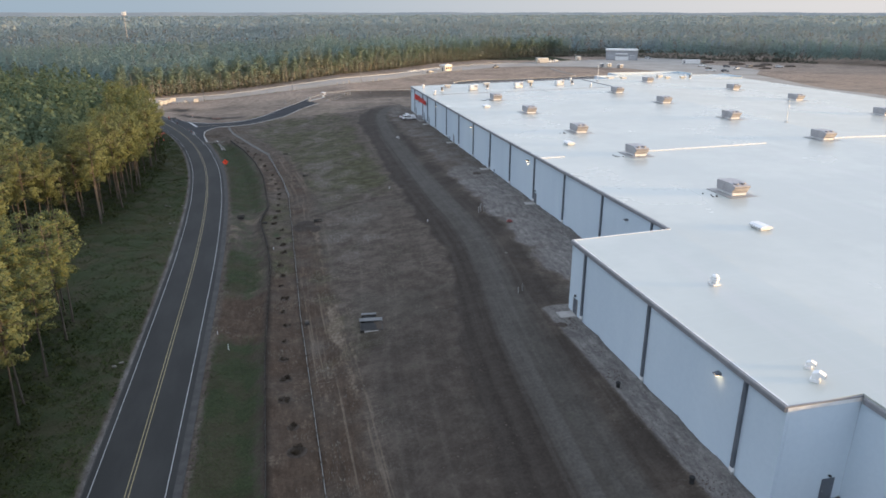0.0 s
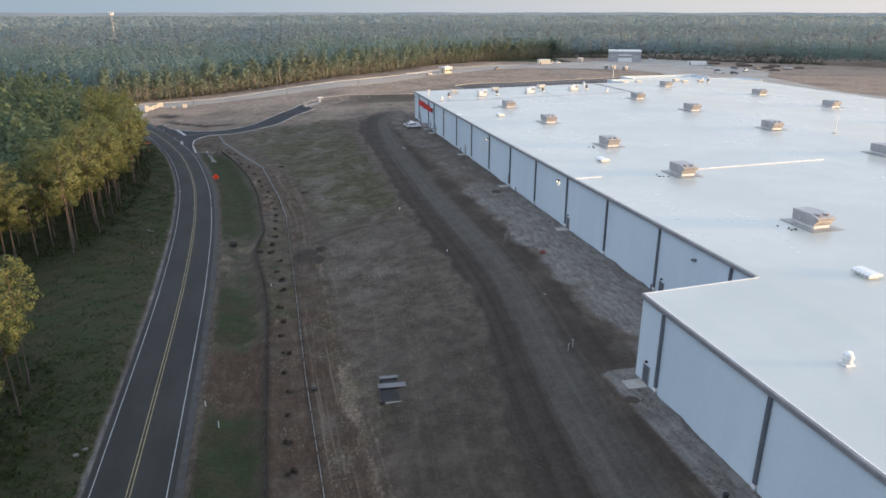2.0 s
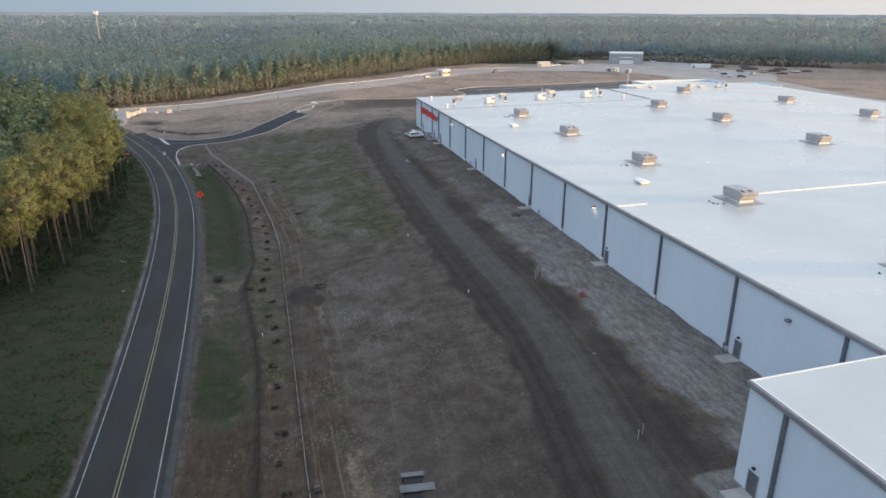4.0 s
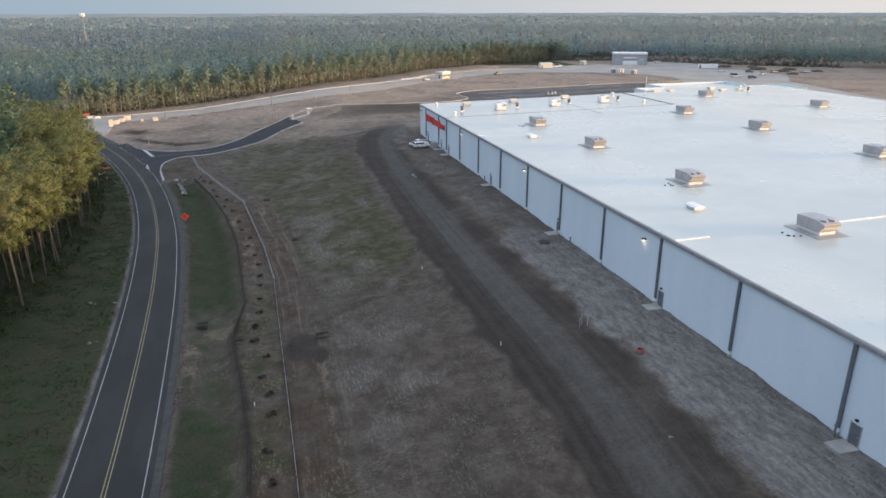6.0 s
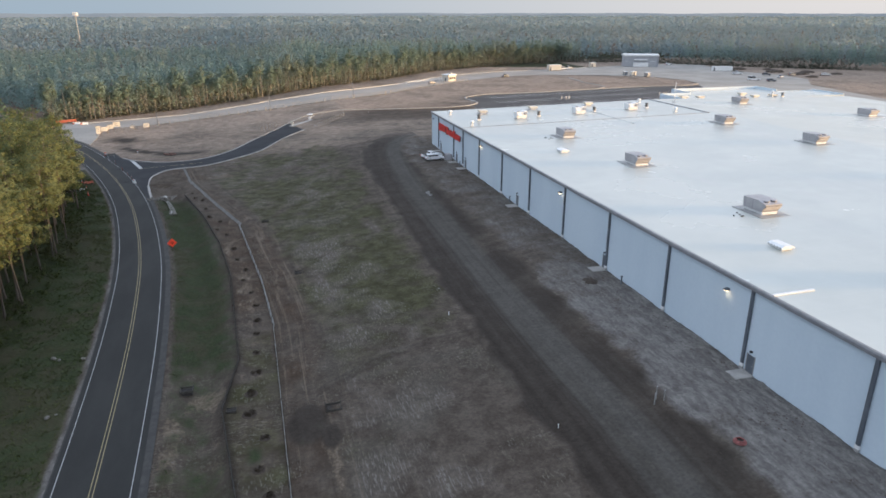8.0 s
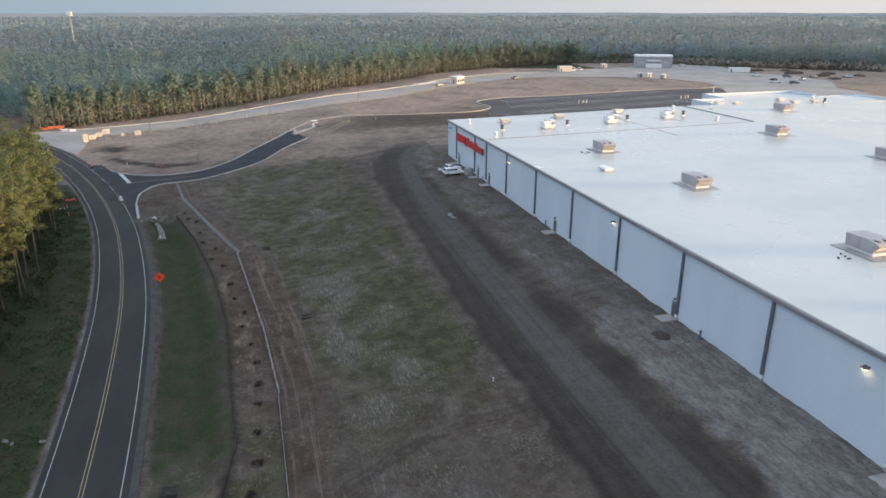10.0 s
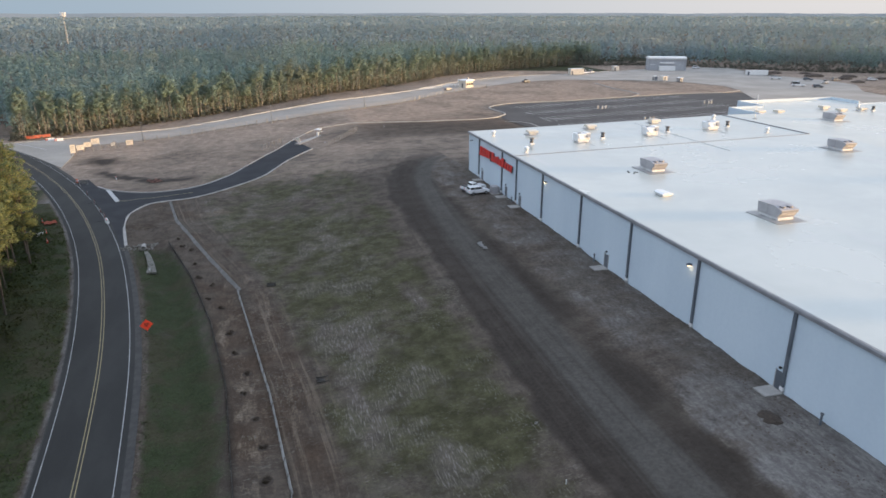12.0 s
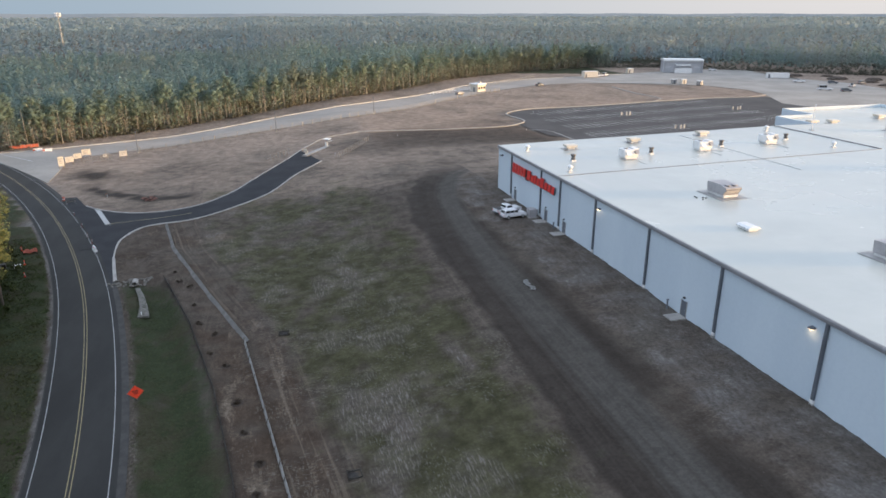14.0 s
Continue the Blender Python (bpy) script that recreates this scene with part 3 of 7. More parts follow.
lane_w = lane_w * (1 - bend) + 4.6 * bend
mud = field * smooth(-1.2, 1.2, from_dark + 0.6 * n1) * smooth(2.2, 0.5, from_lane) * (0.92 + 0.10 * n3) * (1 - 0.15 * smooth(150, 190, Y))
mud = np.maximum(mud, field * smooth(-2.0, 0.0, from_lane - lane_w) * smooth(5.6, 3.6, from_lane - lane_w + n1) * (0.66 + 0.18 * waves(X, Y, 30, 71)) * (1 - rubble))
mud = np.maximum(mud, field * 0.55 * np.exp(-((ridge_d - 0.5) / 0.45) ** 2))
mud = np.maximum(mud, 0.6 * np.exp(-(dark_d / 0.9) ** 2))
# the south field is laid darker with a share of the same tone
mud = np.maximum(mud, field * (0.44 + 0.10 * smooth(75, 55, Y)) * smooth(108, 78, Y) * smooth(5, 9, X) * (1 - rubble))
mud = np.maximum(mud, (0.85 + 0.3 * waves(X, Y, 9, 17)) * np.exp(-(((X + 46 + 0.4 * (Y - 312)) / 8.0) ** 2 + ((Y - 310) / 9.0) ** 2)))
berm_d, _ = away(X, Y, [(-44, 296), (-37, 287), (-27, 279), (-18, 279)])
mud = np.maximum(mud, (0.75 + 0.3 * waves(X, Y, 7, 18)) * np.exp(-(berm_d / 3.2) ** 2))
heap = np.maximum(np.exp(-(((X - 2.1 + 0.3 * n1) / 2.4) ** 2 + ((Y - 122.6) / 3.9) ** 2) ** 2), np.exp(-(((X - 4.2) / 1.1) ** 2 + ((Y - 119.8 + 0.5 * n1) / 2.2) ** 2) ** 2))
Z = Z + 0.25 * heap * (0.8 + 0.6 * np.abs(n2))
mud = np.maximum(mud, 1.25 * heap)
packed = field * smooth(-1.7, 1.7, from_lane) * smooth(1.9, -1.9, from_lane - lane_w) * (0.97 + 0.05 * n1)
mud = np.maximum(mud, 0.62 * smooth(20, 40, X) * smooth(100, 88, X) * smooth(296, 312, Y) * smooth(340, 335, Y))
gravel = rubble * (0.85 + 0.15 * n1 + 0.3 * smooth(75, 60, Y)) * (1 - 0.55 * smooth(116, 165, Y))
gravel = np.maximum(gravel, 0.8 * smooth(5.0, 4.3, road_d))
bed = (pale_side < 0) * (dark_side > 0) * site
clay = bed * (0.72 + 0.25 * n1 - 0.42 * smooth(95, 118, Y) + 0.36 * smooth(146, 158, Y) * smooth(206, 194, Y)) + field * smooth(7.5, 3.5, from_pale) * (0.62 + 0.3 * n1 - 0.2 * smooth(95, 125, Y) + 0.25 * smooth(148, 160, Y) * smooth(200, 188, Y)) + verge * smooth(70, 77, Y) * smooth(94, 88, Y) * (0.95 + 0.1 * n1)
clay = np.maximum(clay, verge * smooth(222, 227, Y) * 0.3)
sand = bed * (0.02 + 0.30 * waves(X, Y, 5, 31)) + verge * (0.14 + 0.35 * waves(X, Y, 9, 21)) * smooth(92, 98, Y) * smooth(142, 134, Y)
for cx, cy, sx, sy, much in ((4.6, 74, 1.0, 8.0, 1.10), (5.6, 60, 0.7, 8.0, 0.45), (4.2, 104, 0.6, 14.0, 0.45), (4.3, 118, 0.8, 5.0, 0.55), (1.3, 95, 0.6, 5.0, 0.35), (-1.6, 188, 0.8, 14.0, 0.50), (-7.6, 183, 0.9, 8.0, 0.55), (-5.0, 166, 1.1, 8.0, 0.50), (-3.4, 157, 0.9, 6.0, 0.40), (0.5, 164, 0.6, 10.0, 0.50), (-4.7, 203, 1.2, 4.0, 0.40),
                             (-10.5, 245, 4.5, 3.2, 0.72), (8.5, 172, 2.6, 9.0, 0.30), (-8.6, 132, 1.8, 2.2, 0.8), (-7.2, 97, 1.3, 5.0, 1.0), (-11.6, 119, 1.2, 5.0, 0.35), (-11.5, 126, 1.2, 5.0, 0.3), (2.6, 58, 0.9, 9.0, 0.3)):
    sand = sand + much * np.exp(-((X - cx + 0.5 * n1) / sx) ** 2 - ((Y - cy) / sy) ** 2)
dry = np.maximum(smooth(250, 275, Y) * (np.hypot(X, Y) < 700), (X > 194) * (Y < 620)) * (0.75 + 0.2 * n3)
bank_d, _ = away(X, Y, HAUL_S)
dry = dry * np.where((X < 100) & (Y > 255), 0.72 + 0.28 * smooth(44, 26, bank_d), 1.0)
scraped = 0.0 * X
for cx, cy, sx, sy, much in ((8.8, 173.5, 2.6, 6.0, 1.0), (7.2, 160.5, 1.9, 6.0, 1.0), (10.4, 215.5, 2.2, 5.5, 0.8), (19.4, 183.5, 1.1, 5.0, 0.8), (7.4, 112.0, 2.5, 4.0, 0.7), (14.5, 144.5, 2.6, 4.0, 0.6), (-11.5, 246.0, 3.5, 4.0, 0.6)):
    scraped = np.maximum(scraped, much * np.exp(-((X - cx + 0.9 * n1 + 0.12 * (Y - cy)) / sx) ** 2 - ((Y - cy) / sy) ** 2))
weeds = weeds * (1 - 0.75 * scraped)
cover = np.stack([grass, mud, gravel, packed], -1)
cover2 = np.stack([clay, sand, dry, weeds], -1)
ny, nx = X.shape
idx = np.arange(nx * ny).reshape(ny, nx)
quads = np.stack([idx[:-1, :-1], idx[:-1, 1:], idx[1:, 1:], idx[1:, :-1]], -1).reshape(-1, 4)
gm = bpy.data.meshes.new("ground")
gm.vertices.add(nx * ny)
gm.vertices.foreach_set("co", np.stack([X, Y, Z], -1).astype(np.float32).ravel())
gm.loops.add(quads.size)
gm.loops.foreach_set("vertex_index", quads.astype(np.int32).ravel())
gm.polygons.add(len(quads))
gm.polygons.foreach_set("loop_start", np.arange(0, quads.size, 4, dtype=np.int32))
gm.polygons.foreach_set("use_smooth", np.ones(len(quads), bool))
gm.update(calc_edges=True)
scratched = field * (0.55 + 0.45 * smooth(85, 112, Y)) * smooth(4.5, 8, from_pale) * smooth(22, 16, X) * np.clip(0.45 + 0.7 * waves(X, Y, 13, 81) + 0.3 * waves(X, Y, 4, 82), 0, 1)
scratched = np.clip(0.8 * scratched + field * scraped * (0.85 + 0.5 * waves(X, Y, 3, 83)), 0, 1)
lane_run = np.stack([np.clip(from_lane / 100 + 0.5, 0, 1), np.clip(Y / 100 * 0.2, 0, 1), scratched, np.clip(from_pale / 100 + 0.5, 0, 1)], -1)
for name, values in (("cover", cover), ("cover_more", cover2), ("lane", lane_run)):
    layer = gm.attributes.new(name, "FLOAT_COLOR", "POINT")
    layer.data.foreach_set("color", np.clip(values, 0, 1).astype(np.float32).ravel())
gm.materials.append(GROUND)
tagged(new("ground", gm), "graded bare soil with grass verges and muddy wheel tracks", "ground", kind="structure")

# ---- roads ----
road = thing("road", "two-lane asphalt road curving along the woods", "road", kind="structure")
strip_mesh("shoulder", offset(ROAD_D, -4.15), offset(ROAD_D, 4.9), 0.01, SHOULDER, road, 2, "grey gravel shoulder")
strip_mesh("carriageway", offset(ROAD_D, -4.0), offset(ROAD_D, 4.1), 0.05, ASPHALT, road, 2, "dark grey asphalt")
for name, at, w, mat in (("edge_line", -3.45, 0.075, PAINT_WHITE), ("edge_line", 3.45, 0.075, PAINT_WHITE), ("centre_line", -0.17, 0.09, PAINT_YELLOW), ("centre_line", 0.17, 0.09, PAINT_YELLOW)):
    strip_mesh(name, offset(ROAD_D, at - w / 2), offset(ROAD_D, at + w / 2), 0.058, mat, road)

haul = thing("haul_road", "wide pale concrete road curving past the woods", "road", kind="structure")
strip_mesh("slab", HN, HS, 0.0, CONCRETE_ROAD, haul, 6)
strip_mesh("kerb", HN, offset(HN, -0.42), 0.28, KERB, haul, 1, "white concrete kerb", 0.5)
drive = thing("entrance_drive", "new black asphalt entrance drive with pale kerbs", "driveway", kind="structure")
strip_mesh("surface", DN[:END], DS[:END], 0.0, ASPHALT_NEW, drive, 4)
strip_mesh("mouth", MOUTH_W, MOUTH_E, 0.03, ASPHALT_NEW, drive, 3, "dark fresh asphalt at the drive mouth")
strip_mesh("kerb", [(-26.5, 226.3), (-27.6, 232.2), (-28.6, 238.1)], [(-25.95, 226.3), (-27.05, 232.2), (-28.1, 238.1)], 0.15, CONCRETE, drive, 1, "pale concrete kerb", 0.4)
strip_mesh("kerb", DN, offset(DN, -0.24), 0.15, KERB, drive, 1, "pale concrete kerb", 0.4)
strip_mesh("kerb", DS[:END], offset(DS, 0.24)[:END], 0.15, KERB, drive, 1, "pale concrete kerb", 0.4)

apron = thing("junction_apron", "pale concrete apron joining the two roads", "road", kind="structure")
strip_mesh("slab", even([(-54.5, 303), (-64, 318.5), (-73, 332), (-84, 347)], 16), even([(-54.6, 308), (-55.2, 320), (-57.5, 334), (-66, 352)], 16), 0.16, CONCRETE_YARD, apron, 4, "", 0.4)


def flat_poly(name, poly, z, material, parent=None, label=""):
    bm = bmesh.new()
    f = bm.faces.new([bm.verts.new((x, y, z)) for x, y in poly])
    bmesh.ops.triangulate(bm, faces=[f])
    return part(name, bm, material, parent, label)


lot = thing("parking_lot", "empty asphalt parking lot with white bay lines", "parking lot", kind="structure")
flat_poly("surface", LOT, -1.47, ASPHALT_LOT, lot)
court = thing("truck_court", "long pale concrete truck court beside the warehouse", "yard", kind="structure")
strip_mesh("surface", even(COURT_W, 40, True), even(COURT_E, 40, True), 0.035, CONCRETE_YARD, court, 4)
yard = thing("concrete_yard", "wide pale concrete yard before the woods", "yard", kind="structure")
flat_poly("surface", YARD, -1.44, CONCRETE_YARD, yard)

# ---- warehouse ----
XW, XB, XS, XE = 48.3, 34.55, 41.15, 194.0      # west walls of main, bay and south part; east wall
YN, YB0, YB1, YS = 249.3, 24.5, 63.65, -40.0
BASE = -0.6


def roof_z(x):
    if x < XW:
        return 9.42 + 0.035 * (x - XB)
    return 9.48 + 0.0158 * (min(x, 121) - XW) - 0.0158 * max(0, x - 121)


hall = thing("warehouse", "large white warehouse with dark downspouts and a low white roof", "warehouse", kind="structure")


ANNEX = 9.75


def roof_at(x, y):
    return ANNEX if y > YN else roof_z(x)


def roof_piece(x0, x1, y0, y1):
    xs = sorted({x0, x1, *[v for v in (XW, 121.0) if x0 < v < x1]})
    bm = bmesh.new()
    for a, b in zip(xs[:-1], xs[1:]):
        vs = [bm.verts.new(p) for p in ((a, y0, roof_z(a + 1e-6)), (b, y0, roof_z(b - 1e-6)), (b, y1, roof_z(b - 1e-6)), (a, y1, roof_z(a + 1e-6)))]
        lo = [bm.verts.new((v.co.x, v.co.y, v.co.z - 0.35)) for v in vs]
        bm.faces.new(vs), bm.faces.new(lo[::-1])
        for i in range(4):
            bm.faces.new((vs[i], lo[i], lo[(i + 1) % 4], vs[(i + 1) % 4]))
    return bm


for span in ((XW, XE, YS, YN), (XB, XW, YB0, YB1), (XS, XW, YS, YB0)):
    part("roof", roof_piece(*span), ROOF, hall, "white roof membrane")
for x0, x1, y0, y1 in ((132.0, XE, YN + 0.01, 263.3), (143.6, 178.4, 263.31, 274.3)):
    part("roof", box(x0, y0, ANNEX - 0.35, x1, y1, ANNEX), ROOF, hall, "white roof membrane")


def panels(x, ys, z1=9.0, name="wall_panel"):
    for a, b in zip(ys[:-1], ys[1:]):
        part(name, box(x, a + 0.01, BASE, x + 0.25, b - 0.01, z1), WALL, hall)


BAYS = [YB1] + [190 + 15.24 * k for k in range(-8, 2)] + [218.0, 226.25, 241.3, YN]
panels(XW, BAYS)


def eave(y):
    """The top of the long west gutter, which rises a little towards the south."""
    return float(np.interp(y, [64, 90, 125, 155], [9.95, 9.82, 9.60, 9.48]))


panels(XB, [YB0, 29.0, 44.25, 59.5, YB1])
panels(XS, [YS, -25, -10, 5, 15, YB0])
for a, b, y, s in ((XB, XW, YB1, -1), (XB, XS, YB0, 1)):
    part("wall_panel", box(a + 0.26, min(y, y + 0.25 * s), BASE, b, max(y, y + 0.25 * s), 9.0), WALL, hall)
for k in range(5):
    a = XW + 0.3 + k * (131.7 - XW - 0.3) / 5
    part("wall_panel", box(a, YN - 0.25, BASE, a + (131.7 - XW - 0.3) / 5 - 0.02, YN, 9.1 + 0.22 * k), WALL, hall)
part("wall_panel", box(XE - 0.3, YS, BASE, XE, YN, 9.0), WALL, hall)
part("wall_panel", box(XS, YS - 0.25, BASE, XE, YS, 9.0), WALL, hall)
for x0, y0, x1, y1, top in ((131.7, YN + 0.02, 132.0, 263.6, 10.4), (132.01, 263.31, 143.3, 263.6, 10.4), (143.3, 263.61, 143.6, 274.6, 10.55), (143.61, 274.31, 178.7, 274.6, 10.55),
                           (178.41, 263.61, 178.7, 274.3, 10.55), (178.71, 263.31, XE, 263.6, 9.9), (XE - 0.3, YN + 0.02, XE, 263.3, 10.2)):
    part("parapet", box(x0, y0, BASE - 1, x1, y1, top), WALL, hall)


TRIM_GREY = worn("gutter_grey", (0.185, 0.185, 0.195), (0.26, 0.26, 0.27), 0.8, 8, 0.5, 0.05)


def gutter(x, y0, y1):
    g = part("gutter", prism([(x - 0.26, 9.0), (x + 0.02, 9.0), (x + 0.02, 9.47), (x - 0.20, 9.47), (x - 0.26, 9.38)], "y", y0, y1), TRIM_GREY, hall, "grey metal gutter")
    # solid gutter: a dark strip on top paints the shade inside it
    part("trough", box(x - 0.12, y0 + 0.02, 9.471, x - 0.02, y1 - 0.02, 9.478), DARK_TRIM, g, "dark strip for the trough's shaded inside")
    part("lip", box(x - 0.21, y0 + 0.02, 9.471, x - 0.13, y1 - 0.02, 9.51), GREY_METAL, g, "pale folded lip")
    part("drip_edge", box(x + 0.021, y0, 9.40, x + 0.12, y1, 9.50), WHITE_METAL, g, "white roof edge strip")


cuts = [YB1 + 0.3, 77.0, 90.0, 107.0, 125.0, 140.0, 155.0, YN + 0.1]
for y0, y1 in zip(cuts[:-1], cuts[1:]):
    bm = bmesh.new()
    ends = [[bm.verts.new((XW + dx, y, eave(y) + dz)) for dx, dz in ((-0.30, -0.46), (0.10, -0.46), (0.10, 0.0), (-0.22, 0.0), (-0.30, -0.12))] for y in (y0, y1)]
    bm.faces.new(ends[0]), bm.faces.new(ends[1])
    for i in range(5):
        bm.faces.new((ends[0][i], ends[0][(i + 1) % 5], ends[1][(i + 1) % 5], ends[1][i]))
    g = part("gutter", bm, TRIM_GREY, hall, "grey metal gutter")
    # trough: dark strip again, painting the shaded inside of the gutter
    for name, x0, x1, dz, mat in (("trough", -0.10, -0.01, 0.008, DARK_TRIM), ("lip", -0.20, -0.12, 0.03, GREY_METAL)):
        bm = bmesh.new()
        ends = [[bm.verts.new((XW + dx, y, eave(y) + z)) for dx, z in ((x0, 0.001), (x1, 0.001), (x1, dz), (x0, dz))] for y in (y0, y1)]
        bm.faces.new(ends[0]), bm.faces.new(ends[1])
        for i in range(4):
            bm.faces.new((ends[0][i], ends[0][(i + 1) % 4], ends[1][(i + 1) % 4], ends[1][i]))
        part(name, bm, mat, g)
    part("fascia", box(XW - 0.012, y0, 8.9, XW - 0.004, y1, max(9.03, eave(y1) - 0.3)), WALL, hall)
gutter(XB, YB0, YB1 + 0.1), gutter(XS, YS, YB0 - 0.3)
part("coping", box(XB - 0.30, YB0 - 0.10, 9.40, XS, YB0 + 0.05, 9.52), TRIM_GREY, hall)
part("fascia", box(XB, YB0 - 0.05, 9.02, XS, YB0 - 0.006, 9.395), WHITE_METAL, hall, "white fascia strip")
part("coping", prism([(XB - 0.05, 9.0), (XW, 9.0), (XW, roof_z(XW - 0.01) + 0.06), (XB - 0.05, 9.48)], "y", YB1 - 0.05, YB1 + 0.10), WHITE_METAL, hall)


def downspout(x, y):
    top = eave(y) - 0.462 if x == XW else 8.998
    d = part("downspout", box(x - 0.24, y - 0.20, 0.75, x - 0.014, y + 0.20, top, 0.03), DARK_TRIM, hall, "dark grey downspout")
    part("boot", box(x - 0.27, y - 0.25, -0.3, x - 0.01, y + 0.25, 0.35, 0.03), GREY_METAL, d)
    part("band", box(x - 0.26, y - 0.24, 0.36, x - 0.01, y + 0.24, 0.74, 0.02), WHITE_METAL, d, "white band")


for y in BAYS[1:-1]:
    downspout(XW, y)
for y in (29.0, 44.25, 59.5):
    downspout(XB, y)

# ---- trees ----


def tufts(rng, centres, radii, per, size, flat=0.75, heart=(0, 0, 0)):
    """Needle tufts: small triangles scattered about branch ends, turned and shaded outwards from the crown's heart."""
    c = np.repeat(centres, per, 0)
    r = np.repeat(radii, per, 0)[:, None]
    d = rng.normal(size=c.shape)
    d /= np.linalg.norm(d, axis=1)[:, None]
    p = c + d * r * rng.uniform(0.35, 1.0, (len(c), 1)) ** 0.6 * np.array([1, 1, flat])
    n = len(p)
    hearts = np.repeat(heart, per, 0) if np.ndim(heart) == 2 else np.asarray(heart, float)
    out = (p - hearts) * np.array([1, 1, 0.8])
    out /= np.linalg.norm(out, axis=1)[:, None] + 1e-6
    out = out + 0.7 * d + np.array([0, 0, 0.25])
    out /= np.linalg.norm(out, axis=1)[:, None] + 1e-6
    lean = out + rng.normal(0, 0.38, (n, 3))
    lean /= np.linalg.norm(lean, axis=1)[:, None]
    u = np.cross(lean, rng.normal(size=(n, 3)))
    u /= np.linalg.norm(u, axis=1)[:, None]
    w = np.cross(lean, u)
    s = size * rng.uniform(0.6, 1.4, (n, 1))
    tri = np.stack([p + u * s, p - u * s * 0.5 + w * s * 0.75, p - u * s * 0.5 - w * s * 0.75], 1)
    face = np.cross(tri[:, 1] - tri[:, 0], tri[:, 2] - tri[:, 0])
    back = (face * out).sum(1) < 0
    tri[back] = tri[back][:, ::-1]
    return tri.reshape(-1, 3), np.repeat(out, 3, 0)


def tri_mesh(name, made, material):
    pts, normals = made
    me = bpy.data.meshes.new(name)
    n = len(pts) // 3
    me.vertices.add(n * 3)
    me.vertices.foreach_set("co", pts.astype(np.float32).ravel())
    me.loops.add(n * 3)
    me.loops.foreach_set("vertex_index", np.arange(n * 3, dtype=np.int32))
    me.polygons.add(n)
    me.polygons.foreach_set("loop_start", np.arange(0, n * 3, 3, dtype=np.int32))
    me.polygons.foreach_set("use_smooth", np.ones(n, bool))
    me.update(calc_edges=True)
    if normals is not None:
        me.normals_split_custom_set_from_vertices(normals.astype(np.float32))
    me.materials.append(material)
    return me


def trunk_bm(rng, height, r, branches, twig=0.04):
    bm = bmesh.new()
    bend = rng.uniform(-0.25, 0.25, 2)
    rings = []
    for k in range(7):
        u = k / 6
        rr = r * (1 - 0.82 * u) * (1.25 if k == 0 else 1)
        rings.append([bm.verts.new((bend[0] * math.sin(u * 3) + rr * math.cos(a), bend[1] * math.sin(u * 2.4) + rr * math.sin(a), u * height)) for a in np.linspace(0, 2 * math.pi, 7)[:-1]])
    for a, b in zip(rings[:-1], rings[1:]):
        for i in range(6):
            bm.faces.new((a[i], a[(i + 1) % 6], b[(i + 1) % 6], b[i]))
    for p, q in branches:
        rod(p, q, twig, 4, bm)
    return bm


def pine(seed, height, bare, n=44, per=46, size=0.19, leaf=None, label="tall pine with a bare trunk and a ragged green crown", group="pines beside the road", slim=1.0, bark=None, girth=1.0):
    """A tall pine: bare trunk below, limbs and a ragged crown above."""
    rng = np.random.RandomState(seed)
    root = thing("pine_tree", label, "tree", (0, 0, 0), 0, group)
    h = np.sort(rng.uniform(bare, 1.0, n)) * height
    u = (h / height - bare) / (1 - bare)
    reach = (0.6 + 2.7 * np.sin(np.pi * np.clip(0.18 + 0.74 * u, 0, 1)) ** 0.8) * rng.uniform(0.55, 1.15, n) * slim
    ang = rng.uniform(0, 2 * np.pi, n)
    tip = np.c_[reach * np.cos(ang), reach * np.sin(ang), h + rng.uniform(-0.1, 0.5, n)]
    mid = np.c_[reach * 0.5 * np.cos(ang), reach * 0.5 * np.sin(ang), h]
    centres = np.r_[tip, mid[::2], [[0, 0, height]]]
    part("trunk", trunk_bm(rng, height, (0.12 + 0.003 * height) * girth, [((0, 0, z - 0.3), tuple(p)) for z, p in zip(h, tip)]), bark or BARK, root, "", True)
    crown = new("crown", tri_mesh("crown", tufts(rng, centres, rng.uniform(0.6, 1.1, len(centres)), per, size, 0.75, (0, 0, height * (0.35 + 0.5 * bare))), leaf or PINE))
    crown.parent = root
    return root


pines = [pine(10 + k, h, b) for k, (h, b) in enumerate(((20.5, 0.42), (19, 0.38), (21.5, 0.46), (17.5, 0.36), (20, 0.45), (22, 0.44)))]


def wood_edge(y):
    """Where the roadside wood begins, west of the road."""
    return np.interp(y, [0, 60, 84, 92, 98, 128, 136, 165, 200, 235, 250, 300, 400], [-30, -31, -32, -36, -50, -50, -40, -37, -39, -45, -51, -84, -190])


rng = np.random.RandomState(4)
spots = []
for y in np.arange(18, 250, 4.2):
    for dx in np.arange(0, 13, 4.4):
        px, py = float(wood_edge(y)) - dx + rng.uniform(-1.7, 1.7), y + rng.uniform(-1.7, 1.7)
        if rng.uniform() < 0.93:
            spots.append((px, py))
for i, (px, py) in enumerate(spots):
    src = pines[i % len(pines)]
    m = pose(px, py, float(land(px, py)) - 0.1, rng.uniform(-3, 3), rng.uniform(-3, 3), rng.uniform(0, 360)) @ Matrix.Scale(0.88 if py < 105 else 1.0, 4)
    if i < len(pines):
        src.matrix_basis = m
    else:
        copy_thing(src, m @ Matrix.Diagonal((1, 1, rng.uniform(0.85, 1.1), 1)))


